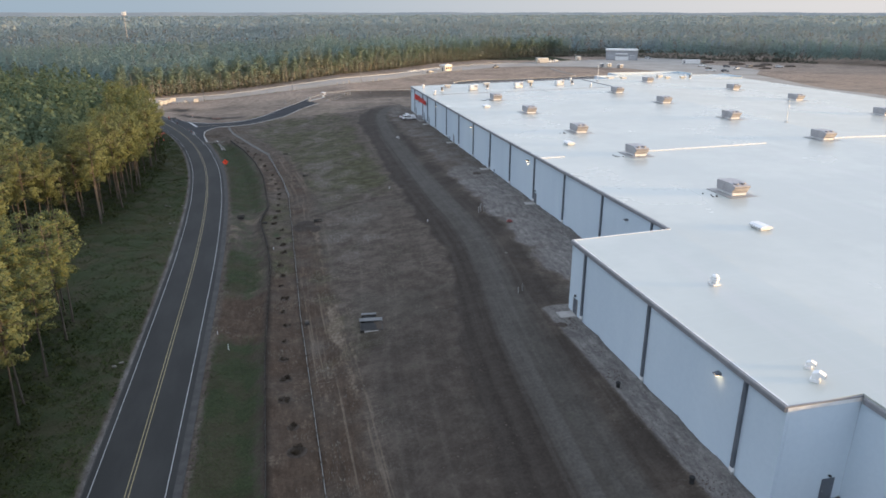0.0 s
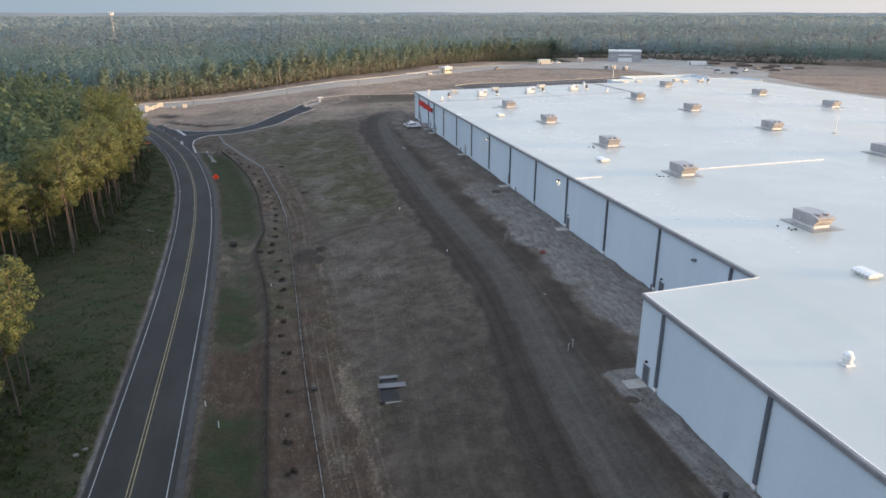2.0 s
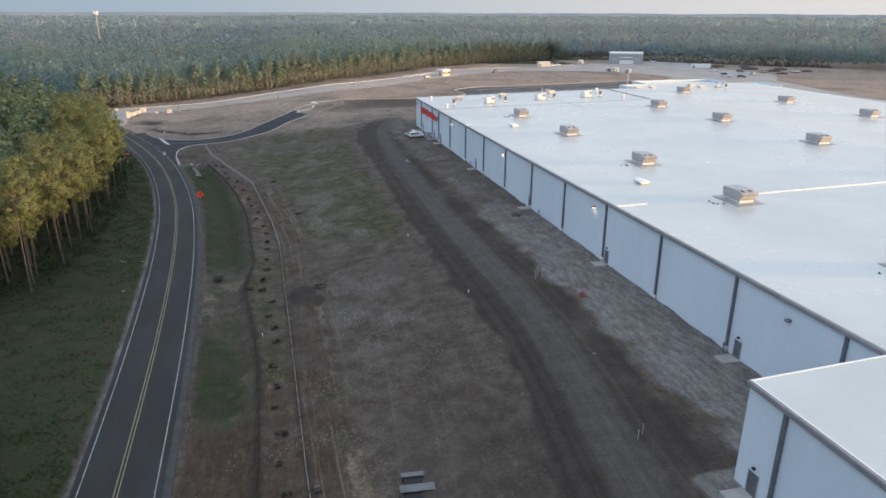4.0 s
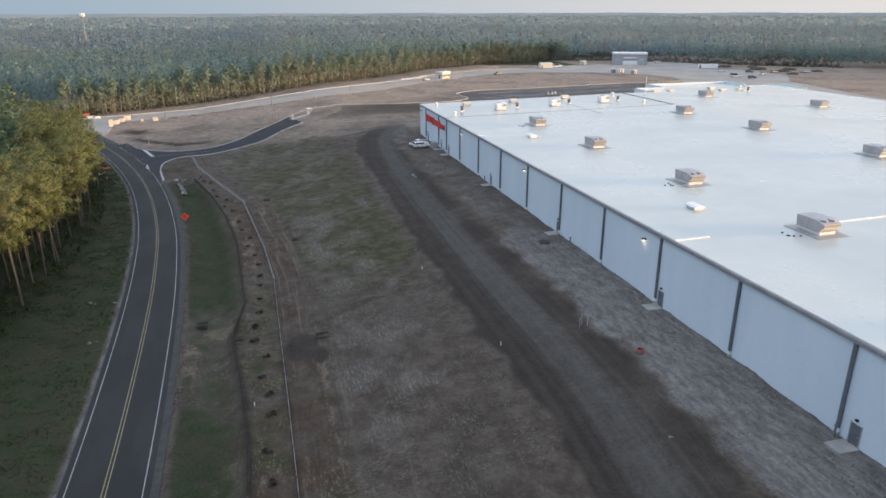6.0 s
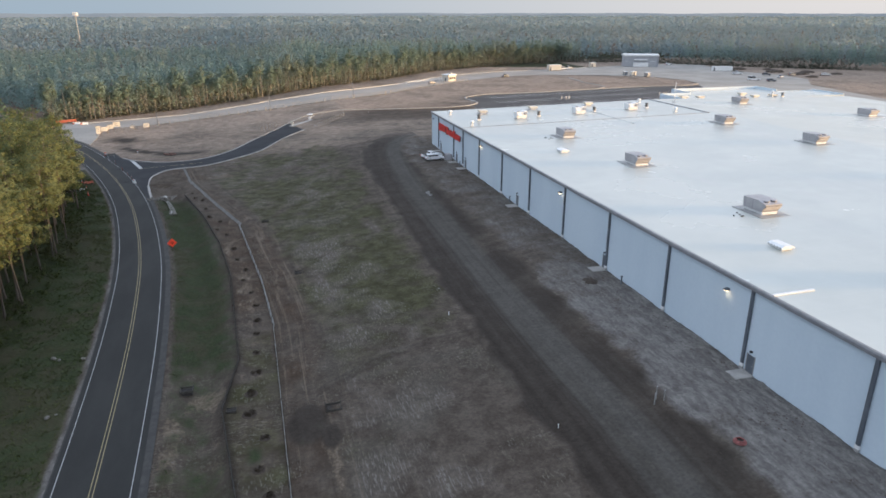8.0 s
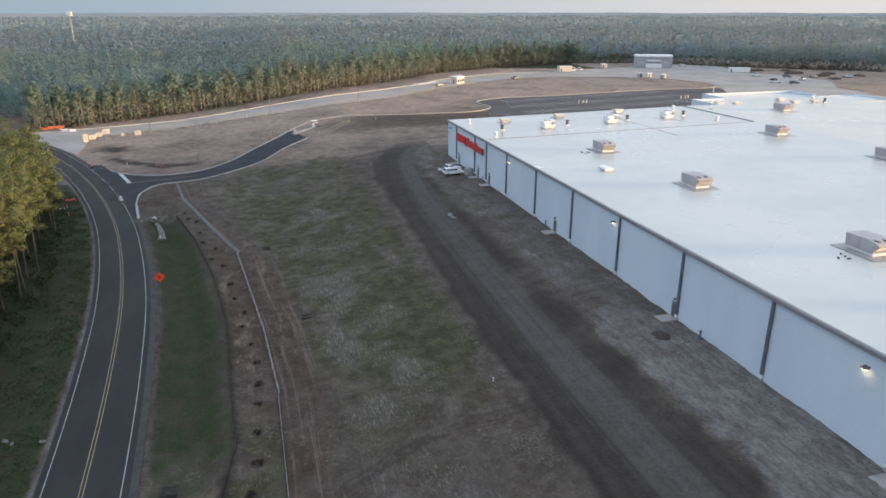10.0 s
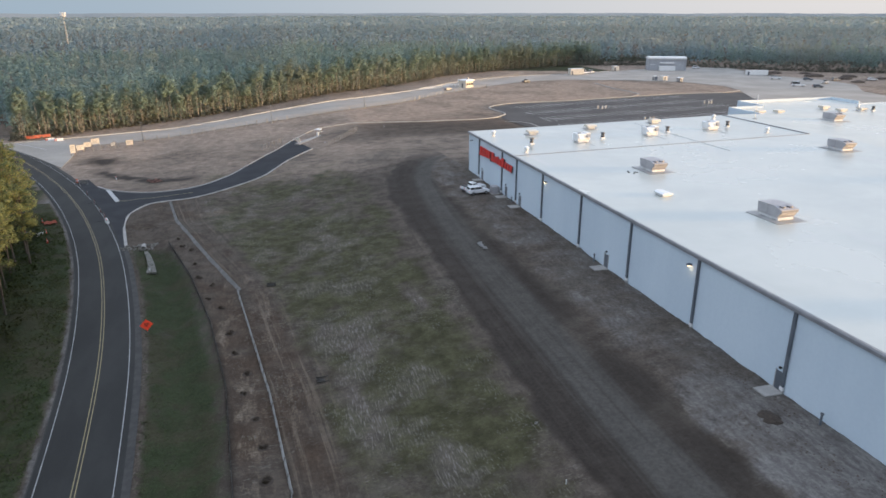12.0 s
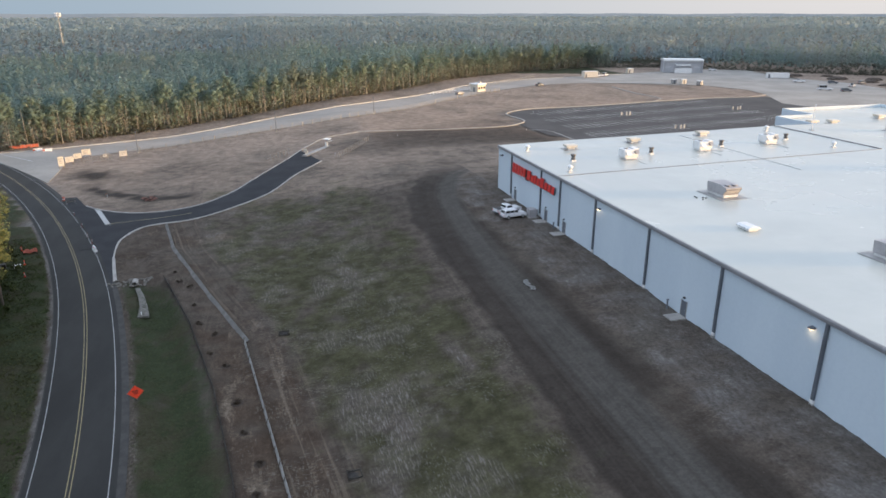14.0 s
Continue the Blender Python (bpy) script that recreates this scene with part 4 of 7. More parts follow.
r = np.random.RandomState(21)
c = []
for y in np.arange(12, 255, 1.5):
    for dx in np.arange(-2.5, 22, 2.2):
        if r.uniform() < 0.75:
            px, py = float(wood_edge(y)) - dx + r.uniform(-1, 1), y + r.uniform(-0.8, 0.8)
            c.append((px, py, float(land(px, py)) + r.uniform(0.2, 1.3)))
c = np.array(c)
tagged(new("undergrowth", tri_mesh("undergrowth", tufts(r, c, r.uniform(0.5, 1.3, len(c)), 26, 0.20, 0.75, c - np.array([0, 0, 0.8])), SHRUB)), "dark low undergrowth beneath the roadside pines", "undergrowth", kind="stuff")


def north_edge(x):
    return np.interp(x, [-140, -90, -80, -54, -33, 10, 69, 114, 170, 232, 300, 325, 355, 390, 420, 470, 560], [395, 360, 354, 371, 386, 414, 459, 509, 545, 566, 546, 510, 476, 450, 415, 335, 200])


edge_pines = [pine(60 + k, h, (0.56, 0.64, 0.60, 0.66, 0.50)[k], 26, 34, 0.24, EDGE_PINE_HAZED, "slender pale-trunked pine at the edge of the far wood", "pines at the far wood edge", 0.66, PALE_BARK, 0.62) for k, h in enumerate((16.5, 15.5, 17.0, 16.0, 14.5))]
rng = np.random.RandomState(14)
i = 0
for x in np.arange(-80, 240, 2.4):
    if rng.uniform() < 0.12:
        continue
    px = x + rng.uniform(-1.5, 1.5)
    py = float(north_edge(px)) + rng.uniform(-0.8, 2.6)
    m = pose(px, py, float(land(px, py)), rng.uniform(-2, 2), rng.uniform(-2, 2), rng.uniform(0, 360))
    if i < len(edge_pines):
        edge_pines[i].matrix_basis = m
    else:
        copy_thing(edge_pines[i % len(edge_pines)], m @ Matrix.Diagonal((1, 1, rng.uniform(0.8, 1.08), 1)))
    i += 1


def stems(name, label, pts, height, r0, material, seed):
    """Bare tapered trunks of many trees in one mesh."""
    rng = np.random.RandomState(seed)
    n = len(pts)
    a = np.arange(5) * 2 * np.pi / 5
    ring = np.stack([np.cos(a), np.sin(a)], -1)
    foot = np.c_[pts, land(pts[:, 0], pts[:, 1])]
    h = height * rng.uniform(0.7, 1.05, n)
    lean = rng.normal(0, 0.3, (n, 2))
    r = r0 * rng.uniform(0.7, 1.3, n)
    lo = np.concatenate([foot[:, None, :2] + ring * r[:, None, None], np.repeat(foot[:, None, 2:], 5, 1) - 0.2], -1)
    hi = np.concatenate([foot[:, None, :2] + lean[:, None, :] + ring * 0.35 * r[:, None, None], np.repeat((foot[:, 2] + h)[:, None, None], 5, 1)], -1)
    k = np.arange(5)
    f = np.stack([k, (k + 1) % 5, 5 + (k + 1) % 5, 5 + k], -1)[None] + 10 * np.arange(n)[:, None, None]
    return tagged(new(name, mesh_of(name, np.concatenate([lo, hi], 1).reshape(-1, 3), f.reshape(-1, 4).tolist(), material)), label, "tree trunks", kind="stuff")


def woods(name, label, pts, height, material, per, size, seed, spread_r=2.3, low=0.35, point=0.0):
    """Many trees in one sheet of foliage."""
    rng = np.random.RandomState(seed)
    p = np.asarray(pts)
    n = len(p)
    h = height * rng.uniform(0.68, 1.15, n) * (1 + 0.16 * waves(p[:, 0], p[:, 1], 70, 90))
    k = np.arange(per) / per
    u = (k[None, :] + rng.uniform(0, 1 / per, (n, per))) ** 0.85
    rad = spread_r * (np.sin(np.pi * np.clip(0.25 + 0.72 * u, 0, 1)) * (1 - point) + point * (1.05 - u)) * rng.uniform(0.5, 1.0, (n, per)) ** 0.5
    ang = rng.uniform(0, 2 * np.pi, (n, per))
    c = np.stack([p[:, :1] + rad * np.cos(ang), p[:, 1:] + rad * np.sin(ang), np.repeat(land(p[:, 0], p[:, 1])[:, None], per, 1) + h[:, None] * (low + (1 - low) * u)], -1).reshape(-1, 3)
    hearts = np.repeat(np.c_[p, land(p[:, 0], p[:, 1]) + 0.45 * h], per, 0)
    pts3 = tufts(rng, c, np.full(len(c), size * 0.35), 1, size, 0.75, hearts)
    ob = new(name, tri_mesh(name, pts3, material))
    return tagged(ob, label, "woods", kind="stuff")


def scatter(rng, step, test, x0, x1, y0, y1, jitter=0.48):
    xs, ys = np.meshgrid(np.arange(x0, x1, step), np.arange(y0, y1, step))
    x = xs.ravel() + rng.uniform(-jitter, jitter, xs.size) * step
    y = ys.ravel() + rng.uniform(-jitter, jitter, ys.size) * step
    keep = test(x, y)
    return np.c_[x, y][keep]


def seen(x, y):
    """Inside a generous fan about the camera's view, north of the site."""
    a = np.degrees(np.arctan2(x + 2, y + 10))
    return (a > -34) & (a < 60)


def is_wood(x, y):
    r = np.hypot(x, y)
    north = y > north_edge(x) + 3.5
    west = (x < wood_edge(y) - 13) & (y < 330) | (x < wood_edge(y) - 3) & (y >= 250) & (y < 330)
    rd, _ = away(x, y, ROAD_D)
    return (north | west) & (rd > 11)


rng = np.random.RandomState(8)
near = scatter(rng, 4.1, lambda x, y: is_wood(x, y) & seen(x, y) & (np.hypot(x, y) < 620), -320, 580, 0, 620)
west = (near[:, 1] < 335) & (near[:, 0] < 0)
brown = (rng.uniform(size=len(near)) < 0.10) & ~west
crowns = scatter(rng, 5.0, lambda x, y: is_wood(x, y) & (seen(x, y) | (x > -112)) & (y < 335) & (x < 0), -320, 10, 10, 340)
woods("roadside_wood", "dense yellow-green pine wood west of the road", crowns, 19.5, PINE_SHADED, 170, 0.52, 7, 2.6, 0.45)
woods("pine_woods", "dense green pine wood seen from above", near[~west & ~brown], 16.5, PINE_FAR_HAZED, 82, 0.62, 1, 2.2, 0.25, 0.7)
woods("bare_trees", "grey-brown leafless trees among the pines", near[brown], 14.0, HARDWOOD, 70, 0.5, 9, 1.9, 0.3)
r = np.random.RandomState(33)
bare_stems = scatter(r, 2.7, lambda x, y: (y > north_edge(x) - 0.5) & (y < north_edge(x) + 9), -80, 250, 340, 590)
stems("pine_stems", "pale slender pine trunks at the far wood edge", bare_stems, 12.5, 0.11, PALE_BARK, 35)
fringe = scatter(r, 2.3, lambda x, y: (y > north_edge(x) + 1.2) & (y < north_edge(x) + 14), -80, 250, 340, 590)
woods("edge_wood", "dense green pines behind the far wood edge", fringe, 16.5, PINE_FAR_HAZED, 80, 0.40, 34, 1.5, 0.42, 0.1)
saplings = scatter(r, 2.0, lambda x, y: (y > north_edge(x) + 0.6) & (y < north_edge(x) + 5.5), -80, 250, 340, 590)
woods("edge_wood", "young pines and brush filling the far wood edge", saplings, 10.5, SAPLING_HAZED, 60, 0.42, 36, 1.25, 0.04, 0.35)
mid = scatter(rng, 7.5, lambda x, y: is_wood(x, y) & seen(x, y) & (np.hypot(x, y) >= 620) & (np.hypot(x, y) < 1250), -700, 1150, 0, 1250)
bare = rng.uniform(size=len(mid)) < 0.12
woods("bare_trees", "distant grey leafless trees among the pines", mid[bare], 15, HARDWOOD, 50, 0.8, 12, 3.0)
mid = mid[~bare]
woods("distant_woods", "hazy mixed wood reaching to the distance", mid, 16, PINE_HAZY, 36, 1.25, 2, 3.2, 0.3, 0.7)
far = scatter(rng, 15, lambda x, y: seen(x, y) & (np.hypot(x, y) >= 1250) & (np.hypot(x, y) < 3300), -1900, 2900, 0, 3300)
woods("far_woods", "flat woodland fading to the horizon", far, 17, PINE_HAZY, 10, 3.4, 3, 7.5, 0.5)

r = np.random.RandomState(23)
bx = r.uniform(-82, 400, 2600)
by = north_edge(bx) + r.uniform(-1.0, 10, 2600)
c = np.c_[bx, by, land(bx, by) + 0.2 + 6.5 * r.uniform(0, 1, 2600) ** 1.6 * smooth(-1, 5, by - north_edge(bx))]
tagged(new("brush", tri_mesh("brush", tufts(r, c, r.uniform(0.8, 1.8, 2600), 20, 0.42, 0.8, c - np.array([0, 0, 1.2])), BRUSH)), "grey-brown brush along the far wood edge", "brush", kind="stuff")


def grass_patch(name, label, n, test, size, seed, material):
    """Tufts of grass blades standing on the land."""
    r = np.random.RandomState(seed)
    x, y = test(r, n)
    z = land(x, y)
    m = len(x)
    a = r.uniform(0, np.pi, (m, 3))
    h = size * r.uniform(0.5, 1.4, (m, 3))
    base = np.stack([x, y, z], -1)[:, None, :] + np.r_["2", r.uniform(-0.2, 0.2, (m, 3, 2)), np.zeros((m, 3, 1))]
    side = np.stack([np.cos(a), np.sin(a), 0 * a], -1) * (size * 0.35)
    tip = base + np.stack([r.normal(0, 1.0, (m, 3)) * h, r.normal(0, 1.0, (m, 3)) * h, 0.75 * h], -1)
    tri = np.stack([base + side, base - side, tip], 2).reshape(-1, 3)
    return tagged(new(name, tri_mesh(name, (tri, None), material)), label, "grass", kind="stuff")


def left_verge(r, n):
    y = r.uniform(15, 255, n)
    rx = np.interp(y, ROAD_D[:, 1], ROAD_D[:, 0])
    x = r.uniform(wood_edge(y) - 4, rx - 4.8)
    d, _ = away(x, y, ROAD_D)
    k = (d > 4.7) & (waves(x, y, 6, 41) + r.uniform(-0.6, 0.6, n) > -0.35)
    return x[k], y[k]


def right_verge(r, n):
    y = r.uniform(25, 235, n)
    rx = np.interp(y, ROAD_D[:, 1], ROAD_D[:, 0])
    dx = np.interp(y, [q[1] for q in SILT_DARK], [q[0] for q in SILT_DARK])
    x = r.uniform(rx + 5.2, dx + 0.5)
    k = verge_green(x, y) > r.uniform(0.45, 0.95, n)
    return x[k], y[k]


grass_patch("verge_grass", "rough green grass between the road and the wood", 34000, left_verge, 0.20, 51, ROUGH_GRASS)
grass_patch("verge_grass", "short green grass beside the road ditch", 12000, right_verge, 0.13, 52, GRASS)

# distance: a plain band of hazy woodland along the horizon, its haze a glow
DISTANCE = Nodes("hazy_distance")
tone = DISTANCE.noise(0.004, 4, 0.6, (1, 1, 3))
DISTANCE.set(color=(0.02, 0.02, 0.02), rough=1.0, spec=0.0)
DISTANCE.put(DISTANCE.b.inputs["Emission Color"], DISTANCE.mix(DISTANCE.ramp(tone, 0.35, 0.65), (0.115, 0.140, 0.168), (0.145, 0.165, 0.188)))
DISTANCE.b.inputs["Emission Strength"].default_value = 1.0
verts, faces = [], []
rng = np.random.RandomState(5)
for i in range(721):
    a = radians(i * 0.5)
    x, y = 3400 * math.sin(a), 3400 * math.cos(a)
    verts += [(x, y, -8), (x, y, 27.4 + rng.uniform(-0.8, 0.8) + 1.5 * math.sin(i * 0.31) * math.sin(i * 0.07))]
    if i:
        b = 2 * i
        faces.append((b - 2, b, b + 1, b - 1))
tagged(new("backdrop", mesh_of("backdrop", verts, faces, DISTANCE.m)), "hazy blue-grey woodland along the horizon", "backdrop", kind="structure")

# ---- things on the warehouse ----


def door(x, y, w=1.05, h=2.15):
    d = part("door", box(x - 0.06, y - w / 2, 0.0, x - 0.012, y + w / 2, h, 0.01), DARK_TRIM, hall, "dark grey steel door")
    part("handle", box(x - 0.12, y - w / 2 + 0.1, 0.98, x - 0.06, y - w / 2 + 0.22, 1.06, 0.01), GREY_METAL, d)
    part("frame", box(x - 0.08, y - w / 2 - 0.09, 0, x - 0.014, y - w / 2 - 0.005, h + 0.08), GREY_METAL, d)
    part("frame", box(x - 0.08, y + w / 2 + 0.005, 0, x - 0.014, y + w / 2 + 0.09, h + 0.08), GREY_METAL, d)
    part("lamp", box(x - 0.28, y - 0.14, h + 0.35, x - 0.014, y + 0.14, h + 0.55, 0.03), BLACK_METAL, d, "small dark lamp over the door")


for x, y in ((XW, 239.0), (XW, 223.6), (XW, 215.9), (XW, 180.9), (XW, 144.9), (XW, 112.7), (XW, 81.6), (XB, 61.6)):
    door(x, y)
    s = thing("door_stoop", "pale concrete slab before a warehouse door", "step", (x - 1.2, y, 0), 0, "door stoops")
    part("slab", box(-1.1, -0.9, -0.45, 1.1, 0.9, 0.16, 0.03), CONCRETE, s)

d = part("door", box(39.1, YB0 - 0.05, 0.0, 40.3, YB0 - 0.012, 2.15, 0.01), DARK_TRIM, hall, "dark grey steel door")
part("handle", box(39.2, YB0 - 0.12, 0.98, 39.32, YB0 - 0.05, 1.06, 0.01), GREY_METAL, d)
part("lamp", box(39.6, YB0 - 0.22, 2.35, 39.8, YB0 - 0.014, 2.5, 0.03), BLACK_METAL, d, "small dark lamp over the door")

LAMP_GLASS = Nodes("lit_lamp_glass")
LAMP_GLASS.b.inputs["Emission Color"].default_value = (1.0, 0.72, 0.42, 1)
LAMP_GLASS.b.inputs["Emission Strength"].default_value = 2.2


def wall_lamp(x, y, lit):
    w = part("wall_lamp", prism([(x - 0.62, 7.78), (x - 0.58, 7.88), (x - 0.05, 7.97), (x - 0.012, 7.94), (x - 0.012, 7.74), (x - 0.1, 7.72)], "y", y - 0.24, y + 0.24), DARK_TRIM, hall, "dark wall pack lamp")
    part("lens", box(x - 0.5, y - 0.19, 7.66, x - 0.2, y + 0.19, 7.715, 0.01), LAMP_GLASS.m if lit else GREY_METAL, w, "warm lit lens" if lit else "unlit lens")
    if lit:
        la = bpy.data.lights.new("wall_lamp_light", "AREA")
        la.shape, la.size, la.size_y, la.energy, la.color = "RECTANGLE", 0.4, 0.45, 3.2, (1.0, 0.74, 0.46)
        lo = new("wall_lamp_light", la)
        lo.matrix_world = look((x - 0.42, y, 7.62), (x + 0.35, y, 6.3))


for x, y, lit in ((XW, 203.9, True), (XW, 161.1, True), (XW, 117.7, True), (XB, 32.4, True), (XW, 75.0, False), (XW, 246.6, False)):
    wall_lamp(x, y, lit)

# the sign: a striped emblem and a row of plain red blocks
sign = thing("wall_sign", "red wall sign of slanted stripes and plain blocks", "sign", (XW - 0.42, 0, 0))


def slanted(y0, y1, z0, z1, lean=0.35):
    bm = bmesh.new()
    pts = [(y0, z0), (y1, z0), (y1 - lean, z1), (y0 - lean, z1)]
    return prism([(u, v) for u, v in pts], "x", -0.09, 0.09, bm)


for k in range(5):
    y0 = 240.0 - 1.42 * k
    part("stripe", slanted(y0 - 0.88, y0, 5.75 + 0.07 * k, 7.75), RED_LETTER, sign)
part("backing", box(0.1, 231.9, 5.6, 0.16, 233.4, 7.7, 0.01), BLACK_METAL, sign, "black block")
yy = 232.3
for w, h in ((1.75, 1.85), (1.4, 1.35), (1.1, 1.6), (1.45, 1.35), (1.8, 1.85), (1.45, 1.35), (1.4, 1.35), (1.4, 1.35)):
    part("letter_shadow", slanted(yy - w + 0.26, yy - 0.06, 5.86, 5.9 + h), DARK_TRIM, sign).location.x = 0.12
    part("letter_block", slanted(yy - w + 0.32, yy, 5.95, 5.95 + h), RED_LETTER, sign)
    yy -= w + 0.12
for y in (239, 235, 231, 227, 223, 220.4):
    part("bracket", box(0.09, y - 0.05, 6.3, 0.41, y + 0.05, 6.4), GREY_METAL, sign)


UNIT_GREY = worn("unit_grey_paint", (0.32, 0.31, 0.315), (0.41, 0.40, 0.405), 0.8, 7, 0.55, 0.05)
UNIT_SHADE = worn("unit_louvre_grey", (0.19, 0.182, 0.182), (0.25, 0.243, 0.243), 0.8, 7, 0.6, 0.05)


def rooftop_unit(x, y):
    z = roof_z(x)
    u = thing("rooftop_unit", "grey rooftop air unit on a white curb with a slanted hood", "air conditioner", (x, y, z), 0, "rooftop units")
    part("pad", box(-2.3, -3.1, 0.0, 2.5, 3.2, 0.05, 0.01), GREY_METAL, u, "grey walk pad")
    part("curb", box(-1.15, -1.75, 0.05, 1.35, 2.0, 0.42, 0.02), WHITE_METAL, u, "white curb")
    part("body", prism([(-1.65, 0.42), (2.1, 0.42), (2.25, 1.85), (-0.85, 1.95), (-2.3, 1.62), (-2.3, 1.38)], "x", -1.3, 1.5), UNIT_GREY, u)
    part("hood", prism([(-1.68, 0.6), (-2.35, 1.35), (-2.33, 1.52), (-1.6, 0.66)], "x", -1.22, 1.42), UNIT_SHADE, u, "darker louvred intake")
    for k in range(4):
        part("louvre", prism([(-1.78 - 0.15 * k, 0.68 + 0.17 * k), (-1.86 - 0.15 * k, 0.68 + 0.17 * k), (-1.84 - 0.15 * k, 0.76 + 0.17 * k)], "x", -1.2, 1.4), UNIT_GREY, u)
    for dx in (-0.5, 0.7):
        f = part("fan", tube(dx, -1.45, 1.70, 1.98, 0.40), UNIT_SHADE, u)
        part("guard", tube(dx, -1.45, 1.98, 2.01, 0.43, 0.34), UNIT_GREY, f)
    part("seam", box(-1.312, 0.2, 0.45, -1.302, 0.26, 1.85), UNIT_SHADE, u)
    part("access_panel", box(-1.33, 0.5, 0.6, -1.301, 1.5, 1.6, 0.01), UNIT_GREY, u)
    return u


def place_copies(make, spots, turn=0.0):
    first = make(*spots[0])
    for x, y in spots[1:]:
        copy_thing(first, pose(x, y, roof_at(x, y), 0, 0, turn))


place_copies(rooftop_unit, [(68.0, 78.6), (68.0, 109.4), (67.8, 136.9), (67.3, 169.6), (66.9, 199.8), (114.3, 112.3), (113.4, 143.3), (113.0, 175.6), (111.6, 203.4),
                            (141.2, 235.6), (160.0, 142.0), (159.6, 175.2), (159.0, 206.4), (160.0, 109.0), (160.0, 78.0)])


def skylight(x, y):
    u = thing("roof_hatch", "low white ridged roof vent box", "roof vent", (x, y, roof_z(x)), 0, "low roof vents")
    part("curb", box(-0.7, -1.0, 0, 0.7, 1.0, 0.28, 0.02), WHITE_METAL, u)
    part("hood", prism([(-0.95, 0.28), (0.95, 0.28), (0.95, 0.42), (0.55, 0.62), (-0.55, 0.62), (-0.95, 0.42)], "y", -1.25, 1.25), WHITE_METAL, u)
    for k in range(5):
        part("rib", box(-0.97, -1.05 + 0.5 * k, 0.30, -0.93, -0.9 + 0.5 * k, 0.44), GREY_METAL, u)
    return u


place_copies(skylight, [(59.2, 184.4), (59.6, 123.3), (60.6, 61.9)])


def mushroom(x, y, z=None):
    u = thing("exhaust_vent", "white round exhaust vent on a square curb", "roof vent", (x, y, roof_z(x)), 0, "white exhaust vents")
    part("curb", box(-0.38, -0.38, 0, 0.38, 0.38, 0.3, 0.02), WHITE_METAL, u)
    part("stack", tube(0, 0, 0.3, 0.7, 0.26), WHITE_METAL, u, "", True)
    bm = bmesh.new()
    bmesh.ops.create_uvsphere(bm, u_segments=16, v_segments=8, radius=0.5)
    bmesh.ops.transform(bm, matrix=Matrix.Translation((0, 0, 0.92)) @ Matrix.Diagonal((1, 1, 0.72, 1)), verts=bm.verts)
    part("cap", bm, WHITE_METAL, u, "", True)
    return u


place_copies(mushroom, [(51.5, 241.3), (51.6, 221.6), (111.2, 223.7), (112.0, 244.0), (170.8, 256.5)])


def gravity_vent(x, y):
    u = thing("gravity_vent", "white stacked cylindrical gravity vent", "roof vent", (x, y, roof_z(x)), 0)
    part("curb", box(-0.45, -0.45, 0, 0.45, 0.45, 0.22, 0.02), WHITE_METAL, u)
    part("stack", tube(0, 0, 0.22, 0.7, 0.36, 0.34, 20), WHITE_METAL, u, "", True)
    part("band", tube(0, 0, 0.62, 0.82, 0.47, 0.47, 20), WHITE_METAL, u, "", True)
    part("cap", tube(0, 0, 0.82, 1.15, 0.40, 0.30, 20), WHITE_METAL, u, "", True)


def gooseneck(x, y, turn, s):
    u = thing("gooseneck_vent", "white metal gooseneck vent open to one side", "roof vent", (x, y, roof_z(x)), turn, "gooseneck vents")
    part("curb", box(-0.4 * s, -0.4 * s, 0, 0.4 * s, 0.4 * s, 0.25, 0.02), WHITE_METAL, u)
    part("neck", prism([(-0.3 * s, 0.25), (0.3 * s, 0.25), (0.3 * s, 0.8 * s), (-0.2 * s, 1.05 * s), (-0.75 * s, 0.8 * s), (-0.75 * s, 0.5 * s), (-0.3 * s, 0.6 * s)], "x", -0.33 * s, 0.33 * s), WHITE_METAL, u)
    part("mesh", box(-0.28 * s, -0.765 * s, 0.52 * s, 0.28 * s, -0.752 * s, 0.78 * s), DARK_LOUVRE, u)


gravity_vent(42.8, 45.9)
gooseneck(39.9, 28.8, 40, 0.7), gooseneck(39.0, 27.0, 40, 0.9)


def black_vent(x, y):
    u = thing("black_flue", "black upblast roof fan with a wide bowl", "roof fan", (x, y, roof_z(x)), 0, "black roof fans")
    part("curb", box(-0.45, -0.45, 0, 0.45, 0.45, 0.32, 0.02), WHITE_METAL, u, "white curb")
    part("stack", tube(0, 0, 0.32, 0.95, 0.42, 0.34), DARK_LOUVRE, u, "", True)
    part("bowl", tube(0, 0, 0.95, 1.35, 0.36, 0.55), DARK_LOUVRE, u, "", True)
    return u


place_copies(black_vent, [(56.0, 229.4), (73.3, 230.2), (90.8, 232.0), (108.2, 233.6), (168.6, 249.2)])


